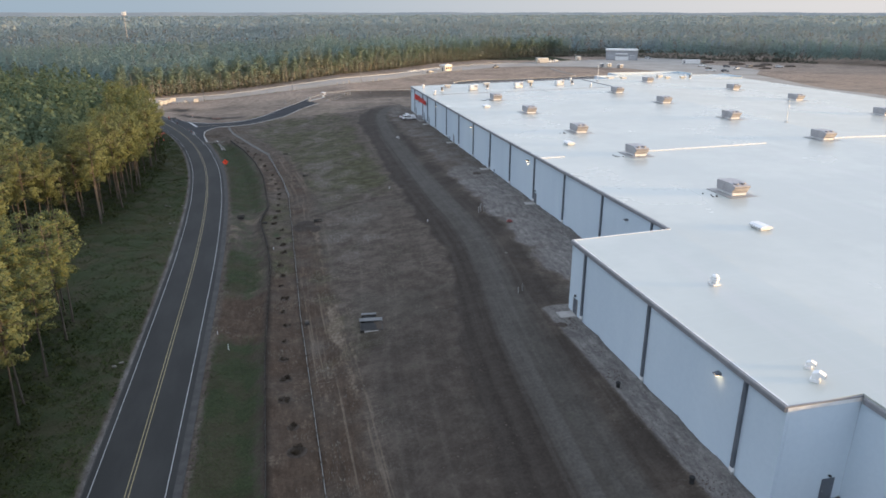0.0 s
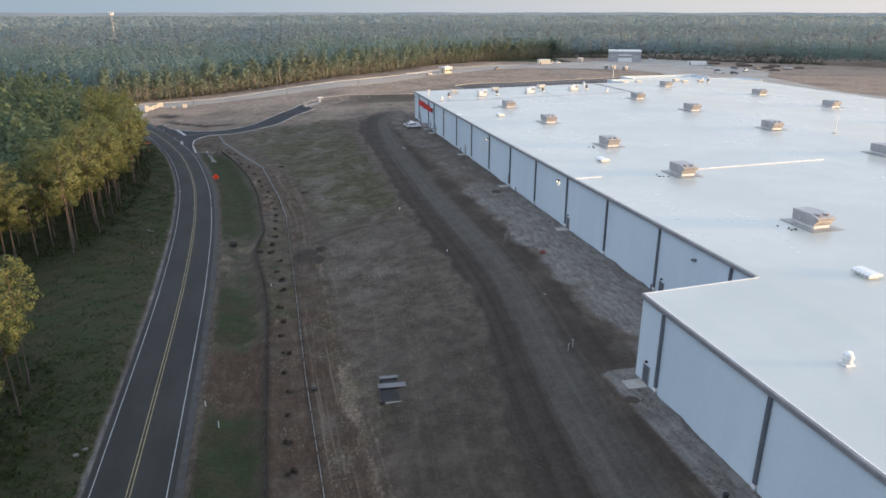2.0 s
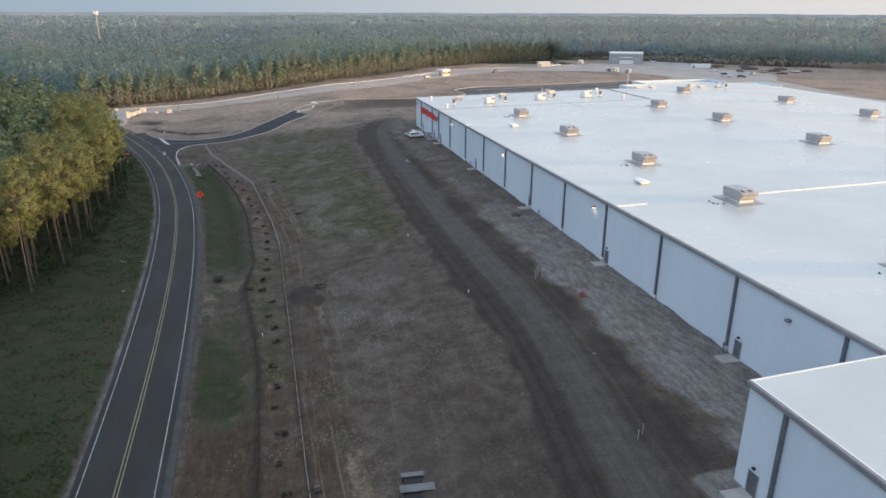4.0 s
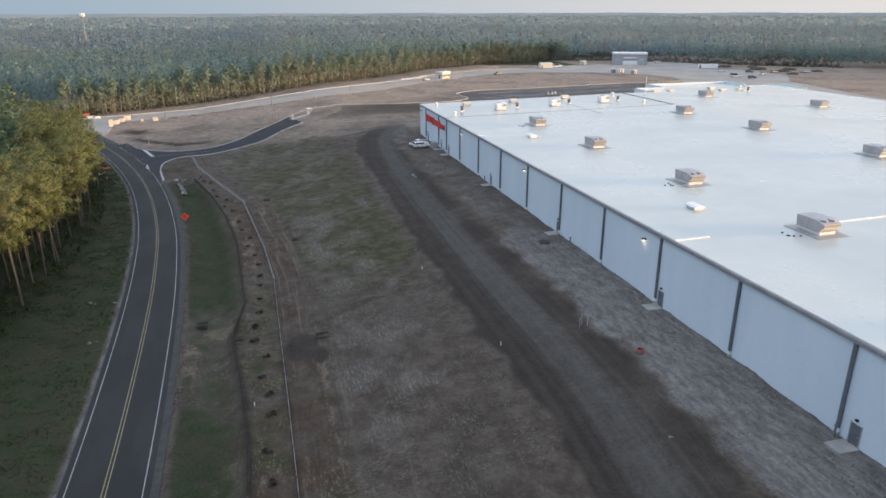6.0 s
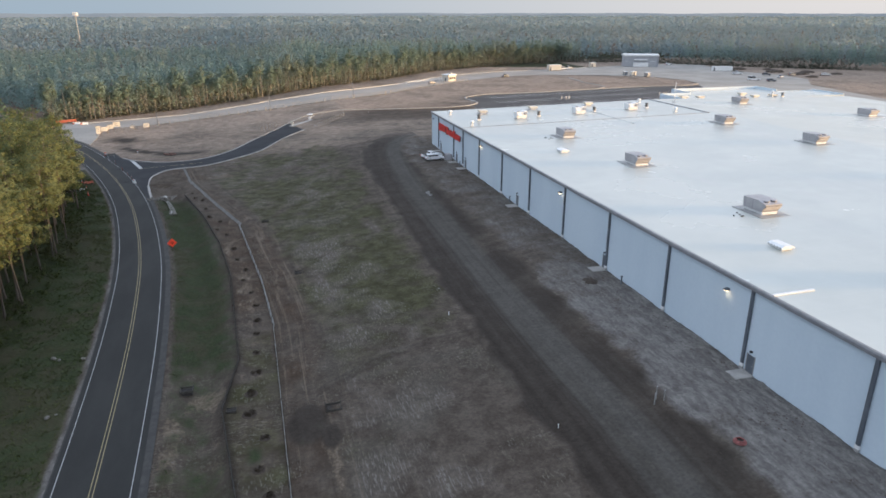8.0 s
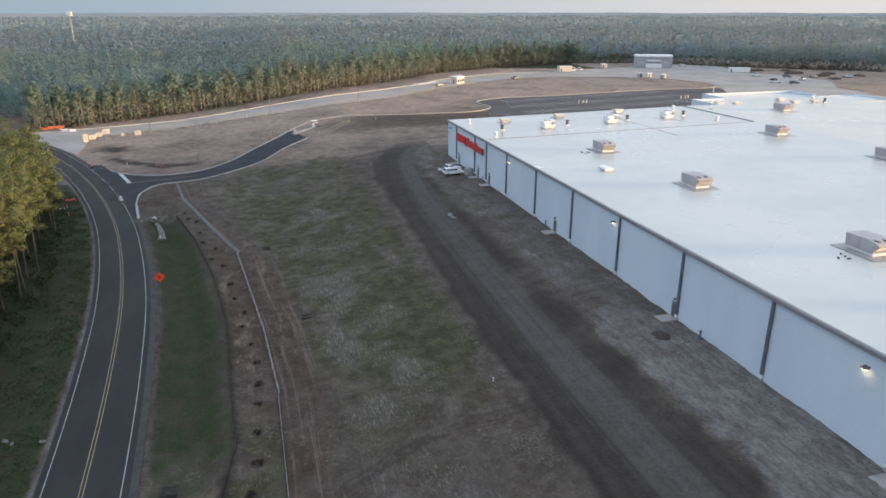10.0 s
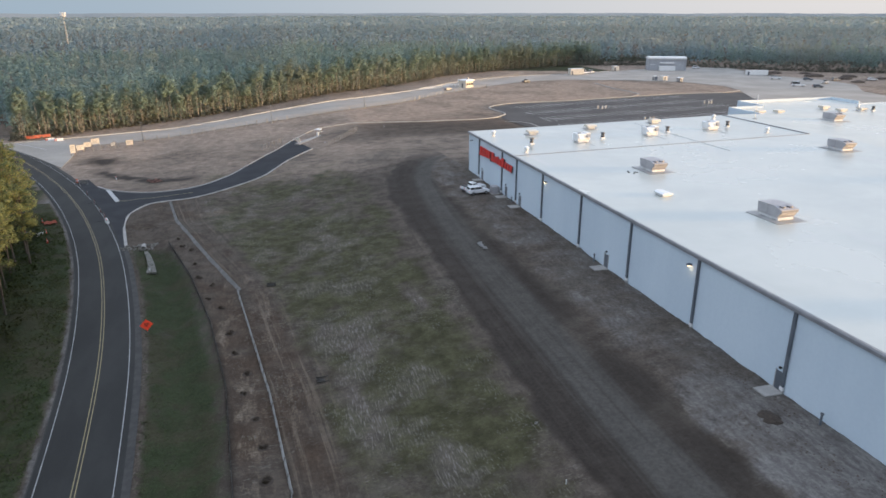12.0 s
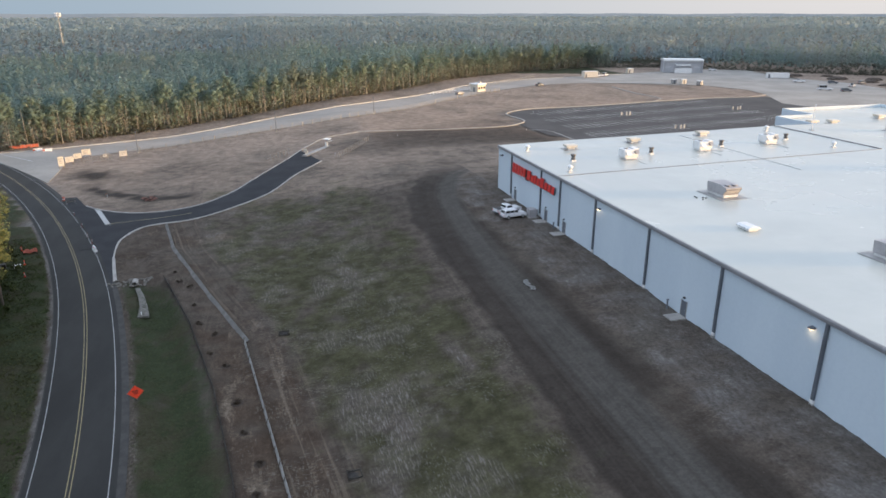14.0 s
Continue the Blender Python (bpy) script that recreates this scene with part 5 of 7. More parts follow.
def package_unit(x, y):
    u = thing("package_unit", "white packaged roof unit with triangular rain hoods", "air conditioner", (x, y, roof_z(x)), 0, "white packaged units")
    part("curb", box(-1.2, -1.2, 0, 1.2, 1.2, 0.35, 0.02), WHITE_METAL, u)
    part("body", box(-1.45, -1.1, 0.35, 0.6, 1.3, 1.75, 0.03), WHITE_METAL, u)
    part("section", box(0.62, -0.95, 0.35, 1.6, 1.1, 1.95, 0.03), WHITE_METAL, u)
    part("hood", prism([(-1.12, 1.5), (-1.75, 0.85), (-1.12, 0.85)], "x", -1.2, -0.2), WHITE_METAL, u, "white rain hood")
    part("hood", prism([(-0.97, 1.75), (-1.65, 1.05), (-0.97, 1.05)], "x", 0.72, 1.5), GREY_METAL, u, "grey intake under the hood")
    part("fan", tube(-0.5, 0.2, 1.75, 1.95, 0.42), GREY_METAL, u)
    part("pad", box(-2.3, -1.9, 0, 2.3, -1.3, 0.04), GREY_METAL, u, "grey walk pad")
    part("conduit", rod((0.2, -1.2, 0.10), (0.2, -6.0, 0.04), 0.03), GREY_METAL, u)
    return u


place_copies(package_unit, [(67.3, 228.6), (85.3, 230.6), (102.2, 231.9)])


def flat_unit(x, y):
    u = thing("relief_hood", "pale flat-topped relief hood on a grey pad", "roof vent", (x, y, roof_z(x)), 0, "relief hoods")
    part("pad", box(-1.6, -1.3, 0, 1.6, 1.3, 0.04), GREY_METAL, u)
    part("curb", box(-0.8, -0.7, 0.04, 0.8, 0.7, 0.5), WHITE_METAL, u)
    part("hood", prism([(-1.05, 0.5), (1.05, 0.5), (1.05, 0.85), (0.75, 1.0), (-0.75, 1.0), (-1.05, 0.85)], "x", -1.2, 1.2), CREAM, u, "beige hood")
    return u


place_copies(flat_unit, [(60.6, 240.2), (76.5, 242.3), (95.0, 244.3), (134.0, 253.5), (139.5, 252.6), (158.6, 256.6), (158.5, 250.2), (166.0, 250.5)])

for a, b, w, h, mat, lab in (((XW, 219.3), (118.6, 219.3), 0.30, 0.05, UNIT_SHADE, "grey expansion joint"), ((118.6, 219.2), (118.6, YN), 0.30, 0.14, UNIT_SHADE, "grey expansion joint"),
                             ((XW + 0.3, 111.6), (53.6, 111.6), 0.30, 0.14, WHITE_METAL, "white expansion joint"), ((70.5, 111.7), (99.7, 111.7), 0.30, 0.14, WHITE_METAL, "white expansion joint"), ((117.0, 112.2), (140.0, 112.2), 0.30, 0.14, WHITE_METAL, "white expansion joint"), ((90.5, 209.5), (90.5, 246), 0.12, 0.05, GREY_METAL, "grey seam strip")):
    bm = bmesh.new()
    steps = 6
    for k in range(steps):
        x0, x1 = a[0] + (b[0] - a[0]) * k / steps, a[0] + (b[0] - a[0]) * (k + 1) / steps
        y0, y1 = a[1] + (b[1] - a[1]) * k / steps, a[1] + (b[1] - a[1]) * (k + 1) / steps
        n = Vector((b[1] - a[1], a[0] - b[0])).normalized() * w / 2
        lo = [(x0 - n.x, y0 - n.y, roof_z(x0)), (x0 + n.x, y0 + n.y, roof_z(x0)), (x1 + n.x, y1 + n.y, roof_z(x1)), (x1 - n.x, y1 - n.y, roof_z(x1))]
        vs = [bm.verts.new(p) for p in lo] + [bm.verts.new((p[0], p[1], p[2] + h)) for p in lo]
        for f in ((4, 5, 6, 7), (0, 1, 5, 4), (1, 2, 6, 5), (2, 3, 7, 6), (3, 0, 4, 7)):
            bm.faces.new([vs[i] for i in f])
    part("expansion_joint", bm, mat, hall, lab)
mast = thing("roof_mast", "thin white mast on the warehouse roof", "mast", (122.5, 241.5, roof_z(122.5)))
part("pole", tube(0, 0, 0, 6.0, 0.10, 0.07), WHITE_METAL, mast)
part("base", box(-0.4, -0.4, 0, 0.4, 0.4, 0.12), GREY_METAL, mast)
tagged(mast, group="roof masts")
copy_thing(mast, pose(122.6, 133.8, roof_z(122.6)))

rng = np.random.RandomState(31)
for x, y in ((68.0, 78.6), (68.0, 109.4), (67.8, 136.9), (66.9, 199.8)):
    for k in range(5):
        px, py = x - 4.2 + rng.uniform(-0.9, 0.9), y - 0.3 + rng.uniform(-1.2, 1.2)
        blk = thing("support_block", "small dark rubber support block on the roof", "block", (px, py, roof_z(px)), rng.uniform(0, 90), "roof support blocks")
        part("block", box(-0.14, -0.1, 0, 0.14, 0.1, 0.12, 0.02), RUBBER, blk)

# ---- things along the wall ----


TOWER_X, TOWER_Y, TOWER_TOP = -156.5, 790.0, 38.0


def vehicle(name, label, at, turn, length, pickup=False, body=CAR_WHITE, height=1.75, group=""):
    """A car: lower body, cabin, windows, wheels, lamps."""
    v = thing(name, label, "car", at, turn, group)
    L, W = length / 2, 0.95
    if pickup:
        low = [(-L, 0.45), (L, 0.45), (L + 0.02, 0.85), (L - 0.15, 1.02), (0.75, 1.12), (-L, 1.10)]
        cab = [(-0.95, 1.08), (0.95, 1.08), (0.35, height), (-0.75, height)]
    else:
        low = [(-L, 0.45), (L, 0.45), (L + 0.02, 0.85), (L - 0.15, 1.02), (0.9, 1.12), (-L, 1.12)]
        cab = [(-L + 0.05, 1.1), (1.1, 1.1), (0.45, height), (-L + 0.35, height)]
    b = part("body", prism(low, "y", -W, W), body, v)
    bmesh_bevel(b, 0.06)
    c = part("cabin", prism(cab, "y", -W + 0.1, W - 0.1), body, v)
    bmesh_bevel(c, 0.06)
    (x0, z0), (x1, _), (x2, z2), (x3, _) = cab
    zl, zh = z0 + 0.12, z2 - 0.1

    def at_z(xa, xb, z):
        return xa + (xb - xa) * (z - z0) / (z2 - z0)

    part("windscreen", prism([(at_z(x1, x2, zl) + 0.012, zl), (at_z(x1, x2, zh) + 0.012, zh), (at_z(x1, x2, zh) - 0.03, zh), (at_z(x1, x2, zl) - 0.03, zl)], "y", -W + 0.2, W - 0.2), CAR_GLASS, v)
    part("rear_window", prism([(at_z(x0, x3, zl) - 0.012, zl), (at_z(x0, x3, zh) - 0.012, zh), (at_z(x0, x3, zh) + 0.03, zh), (at_z(x0, x3, zl) + 0.03, zl)], "y", -W + 0.2, W - 0.2), CAR_GLASS, v)
    n = 2 if pickup else 3
    for side in (-1, 1):
        ya, yb = (W - 0.11, W - 0.085) if side > 0 else (-W + 0.085, -W + 0.11)
        lo, hi = x0 + 0.3, x1 - 0.35
        for k in range(n):
            a, bb = lo + (hi - lo) * k / n + 0.05, lo + (hi - lo) * (k + 1) / n - 0.05
            part("side_window", prism([(a, zl), (bb, zl), (min(bb, at_z(x1, x2, zh) - 0.1), zh), (max(a, at_z(x0, x3, zh) + 0.1), zh)], "y", ya, yb), CAR_GLASS, v)
    for wx in (-L * 0.62, L * 0.64):
        for side in (-1, 1):
            wheel = part("wheel", rod((wx, side * (W - 0.2), 0.36), (wx, side * (W + 0.03), 0.36), 0.36, 18), RUBBER, v)
            part("rim", rod((wx, side * (W + 0.02), 0.36), (wx, side * (W + 0.05), 0.36), 0.22, 12), GREY_METAL, wheel)
    for side in (-1, 1):
        part("headlight", box(L - 0.02, side * 0.62 - 0.16, 0.72, L + 0.04, side * 0.62 + 0.16, 0.88, 0.02), GREY_METAL, v)
        part("tail_light", box(-L - 0.03, side * 0.8 - 0.08, 0.75, -L + 0.02, side * 0.8 + 0.08, 1.02, 0.02), RED_LETTER, v)
    part("bumper", box(L - 0.02, -W + 0.08, 0.42, L + 0.1, W - 0.08, 0.62, 0.03), DARK_TRIM, v)
    part("bumper", box(-L - 0.1, -W + 0.08, 0.42, -L + 0.02, W - 0.08, 0.62, 0.03), DARK_TRIM, v)
    if pickup:
        part("bed_liner", box(-L + 0.12, -W + 0.14, 1.085, -1.05, W - 0.14, 1.13), BLACK_METAL, v)
    return v


def bmesh_bevel(ob, w):
    bm = bmesh.new()
    bm.from_mesh(ob.data)
    bmesh.ops.bevel(bm, geom=list(bm.edges), offset=w, segments=2, affect="EDGES")
    bm.to_mesh(ob.data)
    bm.free()


vehicle("pickup_truck", "white pickup truck parked on bare soil by the warehouse", (43.4, 230.8, 0), 16, 5.6, True, group="parked vehicles")
vehicle("sport_utility_vehicle", "white sport utility vehicle with dark windows parked on soil", (43.3, 227.4, 0), 8, 4.8, False, group="parked vehicles")
tr = thing("transformer_box", "pale grey electrical transformer box by the wall", "transformer", (46.9, 226.9, 0), 0)
part("pad", box(-1.0, -1.1, -0.3, 1.0, 1.1, 0.12, 0.02), CONCRETE, tr)
part("cabinet", box(-0.75, -0.85, 0.12, 0.6, 0.85, 1.65, 0.05), UNIT_GREY, tr)
part("door_seam", box(-0.775, -0.02, 0.25, -0.75, 0.02, 1.5), DARK_LOUVRE, tr)
for k in range(4):
    part("fin", box(0.62, -0.6 + 0.32 * k, 0.3, 0.95, -0.5 + 0.32 * k, 1.45), GREY_METAL, tr)
for x, y, h in ((47.6, 138.6, 1.2), (47.6, 183.4, 1.3), (47.7, 218.9, 1.1), (47.6, 83.0, 1.2)):
    p = thing("wall_standpipe", "dark grey standpipe beside the wall", "pipe", (x, y, 0), 0, "standpipes")
    part("pipe", tube(0, 0, -0.3, h, 0.11), DARK_TRIM, p)
    part("cap", tube(0, 0, h, h + 0.12, 0.17), DARK_TRIM, p)


OLD_WOOD = worn("weathered_stake", (0.06, 0.052, 0.044), (0.12, 0.105, 0.088), 2, 14, 0.95)


# ---- silt fences ----
def silt_fence(name, label, line, fabric, height, gap, tilt):
    f = thing(name, label, "fence")
    pts = even(line, int(sum(math.dist(a, b) for a, b in zip(line[:-1], line[1:])) / gap), True)
    r = np.random.RandomState(len(pts))
    stake = None
    for x, y in pts:
        z = float(land(x, y)) + (0.3 if fabric is FABRIC_BLACK else 0.0)
        if stake is None:
            stake = part("stake", box(-0.035, -0.035, -0.4, 0.035, 0.035, height + (0.18 if tilt < 30 else -0.1)), OLD_WOOD, f)
            s = stake
        else:
            s = new("stake", stake.data)
            s.parent = f
        s.matrix_basis = pose(x, y, z - (0.35 if tilt > 30 else 0.0), r.uniform(-5, 5), tilt + r.uniform(-6, 6), r.uniform(0, 90))
    verts, faces = [], []
    sub = 3
    fine = even(line, len(pts) * sub, True)
    for i, (x, y) in enumerate(fine):
        z = float(land(x, y)) + (0.3 if fabric is FABRIC_BLACK else 0.0)
        sag = 0.0 if i % sub == 0 else r.uniform(0.03, 0.12) if tilt < 30 else r.uniform(0.0, 0.03)
        lean, up = math.sin(radians(tilt)) * height, math.cos(radians(tilt)) * height
        for k, (dx, zz) in enumerate(((0.05, -0.15), (0.05 + lean, up - sag), (0.08 + lean, up - sag), (0.08, -0.15))):
            verts.append((x + dx, y, z + zz))
    for i in range(len(fine) - 1):
        for k in range(4):
            a, b = i * 4 + k, i * 4 + (k + 1) % 4
            faces.append((a, b, b + 4, a + 4))
    ob = new("fabric", mesh_of("fabric", verts, faces, fabric))
    ob.parent = f
    return f


silt_fence("silt_fence", "pale grey silt fence sagging between wooden stakes", SILT_PALE[:6], FABRIC, 0.42, 2.4, 8)
silt_fence("silt_fence", "pale grey silt fence pushed nearly flat", SILT_PALE[7:], FABRIC_DARKER, 0.85, 2.4, 62)
silt_fence("silt_fence", "pale silt fence leaning between wooden stakes", SILT_PALE[5:8], FABRIC, 0.55, 2.4, 24)
silt_fence("silt_fence", "black silt fence along the ditch", SILT_DARK, FABRIC_BLACK, 0.42, 2.6, 10)

# planted shrubs between the fences
DARK_MULCH = worn("bark_mulch", (0.040, 0.031, 0.024), (0.068, 0.052, 0.040), 3.0, 16, 0.98, bump=0.8, dist=0.05)


DRY_SHRUB = leaf_material("wintry_shrub_leaves", (0.045, 0.036, 0.025), (0.076, 0.059, 0.041), (0.068, 0.050, 0.035))


def shrub(seed):
    r = np.random.RandomState(seed)
    s = thing("shrub", "small dark brownish newly planted shrub", "shrub", (0, 0, 0), 0, "planted shrubs")
    c = r.normal(size=(14, 3)) * np.array([0.36, 0.36, 0.13]) + np.array([0, 0, 0.28])
    o = new("foliage", tri_mesh("foliage", tufts(r, c, np.full(14, 0.34), 70, 0.055, 0.75, (0, 0, 0.2)), DRY_SHRUB))
    o.parent = s
    part("stem", tube(0, 0, -0.05, 0.4, 0.04, 0.02, 6), BARK, s)
    part("mulch", tube(0, 0, -0.1, 0.05, 1.25, 0.95, 16), DARK_MULCH, s, "dark ring of mulch")
    return s


first = None
rng = np.random.RandomState(77)
pl, dk = even(SILT_PALE[1:-1], 40), even(SILT_DARK[1:], 40)
rows = [tuple(pl[i] * 0.52 + dk[i] * 0.48 + rng.uniform(-0.5, 0.5, 2)) for i in range(1, 39)]
rows = [q for q in rows if not 106 < q[1] < 123 and not 158 < q[1] < 223]
rows += [(-2.2, 108.2), (-2.3, 112.5), (-3.1, 116.7), (-2.4, 121.9), (-3.6, 161.6), (-4.9, 167.3), (-4.5, 171.8), (-6.0, 177.5), (-6.7, 183.6), (-8.1, 192.6), (-10.2, 196.5), (-9.8, 202.1), (-12.1, 206.1), (-13.2, 213.0), (-14.3, 220.8)]
for x, y in rows:
    if first is None:
        first = shrub(3)
        first.matrix_basis = pose(x, y, float(land(x, y)))
    else:
        copy_thing(first, pose(x, y, float(land(x, y)), 0, 0, rng.uniform(0, 360)) @ Matrix.Scale(rng.uniform(0.45, 0.8), 4))

# ---- field things ----
LID = worn("galvanised_lid", (0.095, 0.098, 0.098), (0.15, 0.153, 0.153), 1, 8, 0.5, 0.2)
vault = thing("drain_vault", "concrete drain vault with two pale metal lids", "drain vault", (9.4, 73.0, float(land(9.4, 73.0))), -5)
DARK_RING = worn("dark_concrete", (0.030, 0.028, 0.026), (0.060, 0.055, 0.050), 3.0, 20, 0.9)
for x0, y0, x1, y1 in ((-1.55, -2.7, -1.40, 0.95), (1.40, -2.7, 1.55, 0.95), (-1.395, -2.7, 1.395, -2.55), (-1.395, 0.80, 1.395, 0.95), (-1.25, 1.75, -1.12, 2.65), (0.65, 1.75, 0.78, 2.65)):
    part("wall", box(x0, y0, -0.6, x1, y1, 0.24, 0.02), DARK_RING, vault, "dark concrete rim")
# black slab near rim height stands in for the darkness of the pit
part("floor", box(-1.395, -2.545, -0.6, 1.395, 0.795, 0.10), RUBBER, vault, "black slab for the chamber's unlit depth")
part("lid", box(-1.6, -0.05, 0.245, 1.6, 0.98, 0.31, 0.02), LID, vault, "pale metal lid")
part("lid", box(-1.3, 2.05, 0.245, 0.83, 2.68, 0.30, 0.02), LID, vault, "pale metal lid")
# black block stands in for the darkness inside the hatch
part("hatch", box(-1.10, 1.02, -0.5, 0.63, 2.04, 0.14, 0.03), RUBBER, vault, "black block for the hatch's unlit depth")
part("kerb", box(-1.0, -2.86, -0.3, 0.9, -2.705, 0.14, 0.02), CONCRETE, vault, "pale concrete edge")
meter = thing("utility_box", "small dark utility box with a pale lid beside the fence", "utility box", (0.75, 77.0, float(land(0.75, 77.0))), 5)
part("body", box(-0.28, -0.5, -0.2, 0.28, 0.3, 0.32, 0.02), DARK_RING, meter)
part("lid", box(-0.30, 0.0, 0.325, 0.30, 0.32, 0.38, 0.01), OLD_WOOD, meter, "pale wooden lid")


def basin(x, y, turn=0.0):
    """A grated inlet boxed in with boards and stakes to hold back silt."""
    b = thing("drain_inlet", "dark drain inlet boxed in with weathered boards", "drain", (x, y, float(land(x, y))), turn, "drain inlets")
    part("shaft", box(-0.75, -0.62, -0.5, 0.75, 0.62, 0.06, 0.02), DARK_RING, b, "dark solid shaft")
    for k in range(5):
        part("bar", box(-0.7, -0.44 + 0.2 * k, 0.06, 0.7, -0.36 + 0.2 * k, 0.09), DARK_RING, b)
    for sx in (-1, 1):
        part("board", box(sx * 0.86 - 0.03, -0.72, 0.02, sx * 0.86 + 0.03, 0.72, 0.34, 0.01), OLD_BOARD, b)
        for sy in (-1, 1):
            part("stake", box(sx * 0.9 - 0.035, sy * 0.76 - 0.035, -0.3, sx * 0.9 + 0.035, sy * 0.76 + 0.035, 0.62, 0.01), OLD_BOARD, b)
    for y0 in (-0.75, 0.69):
        part("board", box(-0.82, y0, 0.04, 0.82, y0 + 0.06, 0.32, 0.01), OLD_BOARD, b)
    return b


OLD_BOARD = worn("weathered_board", (0.045, 0.041, 0.036), (0.085, 0.078, 0.068), 2.0, 16, 0.95, stretch=(1, 0.2, 1))
for x, y, k in ((4.1, 167.0, 0.75), (-0.7, 199.7, 0.75), (5.0, 124.6, 0.95), (-5.9, 128.0, 0.6), (-11.0, 133.7, 0.8)):
    basin(x, y).scale = (k, k, k)


def soil_mound(x, y, sx, sy, sz, seed, label, soil=None):
    mnd = bmesh.new()
    bmesh.ops.create_icosphere(mnd, subdivisions=4, radius=1.0)
    for v in mnd.verts:
        v.co = Vector((v.co.x * sx, v.co.y * sy, v.co.z * sz)) * (1 + 0.22 * noise.noise(v.co * 3.1 + Vector((seed, 0, 0))))
    ob = new("soil_mound", bpy.data.meshes.new("soil_mound"))
    mnd.to_mesh(ob.data), mnd.free()
    ob.data.materials.append(soil or DARK_MULCH)
    ob.matrix_world = pose(x, y, float(land(x, y)) - 0.05)
    tagged(ob, label, "soil mound", "soil mounds")


soil_mound(43.9, 140.9, 1.1, 1.3, 0.35, 5, "small dark heap of soil near the wall")
for k, (mx, my, ms) in enumerate(((330, 408, 4), (338, 426, 5), (346, 415, 3), (334, 445, 6), (352, 436, 5), (360, 420, 4), (326, 470, 5), (343, 462, 4))):
    soil_mound(mx, my, ms, 0.8 * ms, 0.28 * ms, 20 + k, "rough brown heap of soil beside the yard", BROWN_SOIL)
soil_mound(31.5, 59.0, 0.9, 1.0, 0.18, 9, "small dark heap of soil near the wall")


def post_thing(name, label, cat, x, y, h, r, mat, group, tip=None):
    p = thing(name, label, cat, (x, y, float(land(x, y))), 0, group)
    part("post", tube(0, 0, -0.3, h, r, r * 0.9, 10), mat, p)
    part("cap", tube(0, 0, h, h + 0.12, r * 1.25, r, 10), tip or mat, p)
    return p


for x, y, h in ((35.8, 110.9, 1.3), (36.4, 111.6, 1.5), (37.0, 111.1, 1.2), (30.5, 72.0, 0.9), (31.3, 72.6, 1.0)):
    post_thing("marker_stake", "grey steel stake standing in the soil", "stake", x, y, h, 0.06, GREY_METAL, "soil stakes")
for x, y in ((25.6, 111.4), (-11.4, 76.6), (-9.7, 72.2), (22.5, 140.0), (-4.0, 110.5), (-20.3, 211.5), (42.2, 327.0), (87.0, 326.8), (19.5, 306.5)):
    post_thing("marker_post", "short white marker post", "post", x, y, 0.4, 0.045, WHITE_METAL, "white marker posts")
FADED_RED = worn("faded_red_rubber", (0.16, 0.05, 0.045), (0.32, 0.12, 0.11), 3.0, 12, 0.8)
vent = thing("pipe_stub", "short dark capped pipe standing in rubble", "pipe", (31.6, 43.9, 0.0), 0, "pipe stubs")
part("pipe", tube(0, 0, -0.3, 0.55, 0.2, 0.2, 12), RUBBER, vent)
part("cap", tube(0, 0, 0.55, 0.66, 0.26, 0.22, 12), RUBBER, vent)
copy_thing(vent, pose(30.6, 28.8, float(land(30.6, 28.8))))
coil = thing("hose_coil", "coil of red hose lying on soil", "hose", (39.5, 102.8, float(land(39.5, 102.8))))
for k in range(3):
    bm = bmesh.new()
    n, m2, R, r0 = 24, 8, 0.55 - 0.09 * k, 0.06
    ring = [[bm.verts.new(((R + r0 * math.cos(b)) * math.cos(a), (R + r0 * math.cos(b)) * math.sin(a), 0.12 + 0.1 * k + r0 * math.sin(b))) for b in np.linspace(0, 2 * math.pi, m2 + 1)[:-1]] for a in np.linspace(0, 2 * math.pi, n + 1)[:-1]]
    for i in range(n):
        for j in range(m2):
            bm.faces.new((ring[i][j], ring[(i + 1) % n][j], ring[(i + 1) % n][(j + 1) % m2], ring[i][(j + 1) % m2]))
    part("loop", bm, FADED_RED, coil, "", True)

sheet = thing("plastic_sheet", "crumpled pale plastic sheet lying on the dirt track", "plastic sheet", (34.4, 197.9, float(land(34.4, 197.9))), -6)
bm = bmesh.new()
gridv = [[bm.verts.new((0.22 * i - 0.45 + 0.25 * math.sin(0.7 * j), 0.4 * j - 2.0, 0.07 + 0.05 * math.sin(i * 1.7 + j * 1.1) + 0.04 * math.cos(j * 2.1))) for j in range(11)] for i in range(5)]
for i in range(4):
    for j in range(10):
        bm.faces.new((gridv[i][j], gridv[i + 1][j], gridv[i + 1][j + 1], gridv[i][j + 1]))
bmesh.ops.solidify(bm, geom=list(bm.faces), thickness=0.02)
part("sheet", bm, FABRIC, sheet, "", True)

rng = np.random.RandomState(12)


def stone(x, y, s, name="rock", label="pale angular rock lying on the ground", mat=STONE, group="loose rocks"):
    bm = bmesh.new()
    bmesh.ops.create_icosphere(bm, subdivisions=1, radius=1)
    for v in bm.verts:
        v.co *= rng.uniform(0.65, 1.1)
    o = new(name, bpy.data.meshes.new(name))
    bm.to_mesh(o.data), bm.free()
    o.data.materials.append(mat)
    o.matrix_world = pose(x, y, float(land(x, y)) + s * 0.2, 0, 0, rng.uniform(0, 360)) @ Matrix.Diagonal((s, s * 0.8, s * 0.55, 1))
    return tagged(o, label, "rock", group)


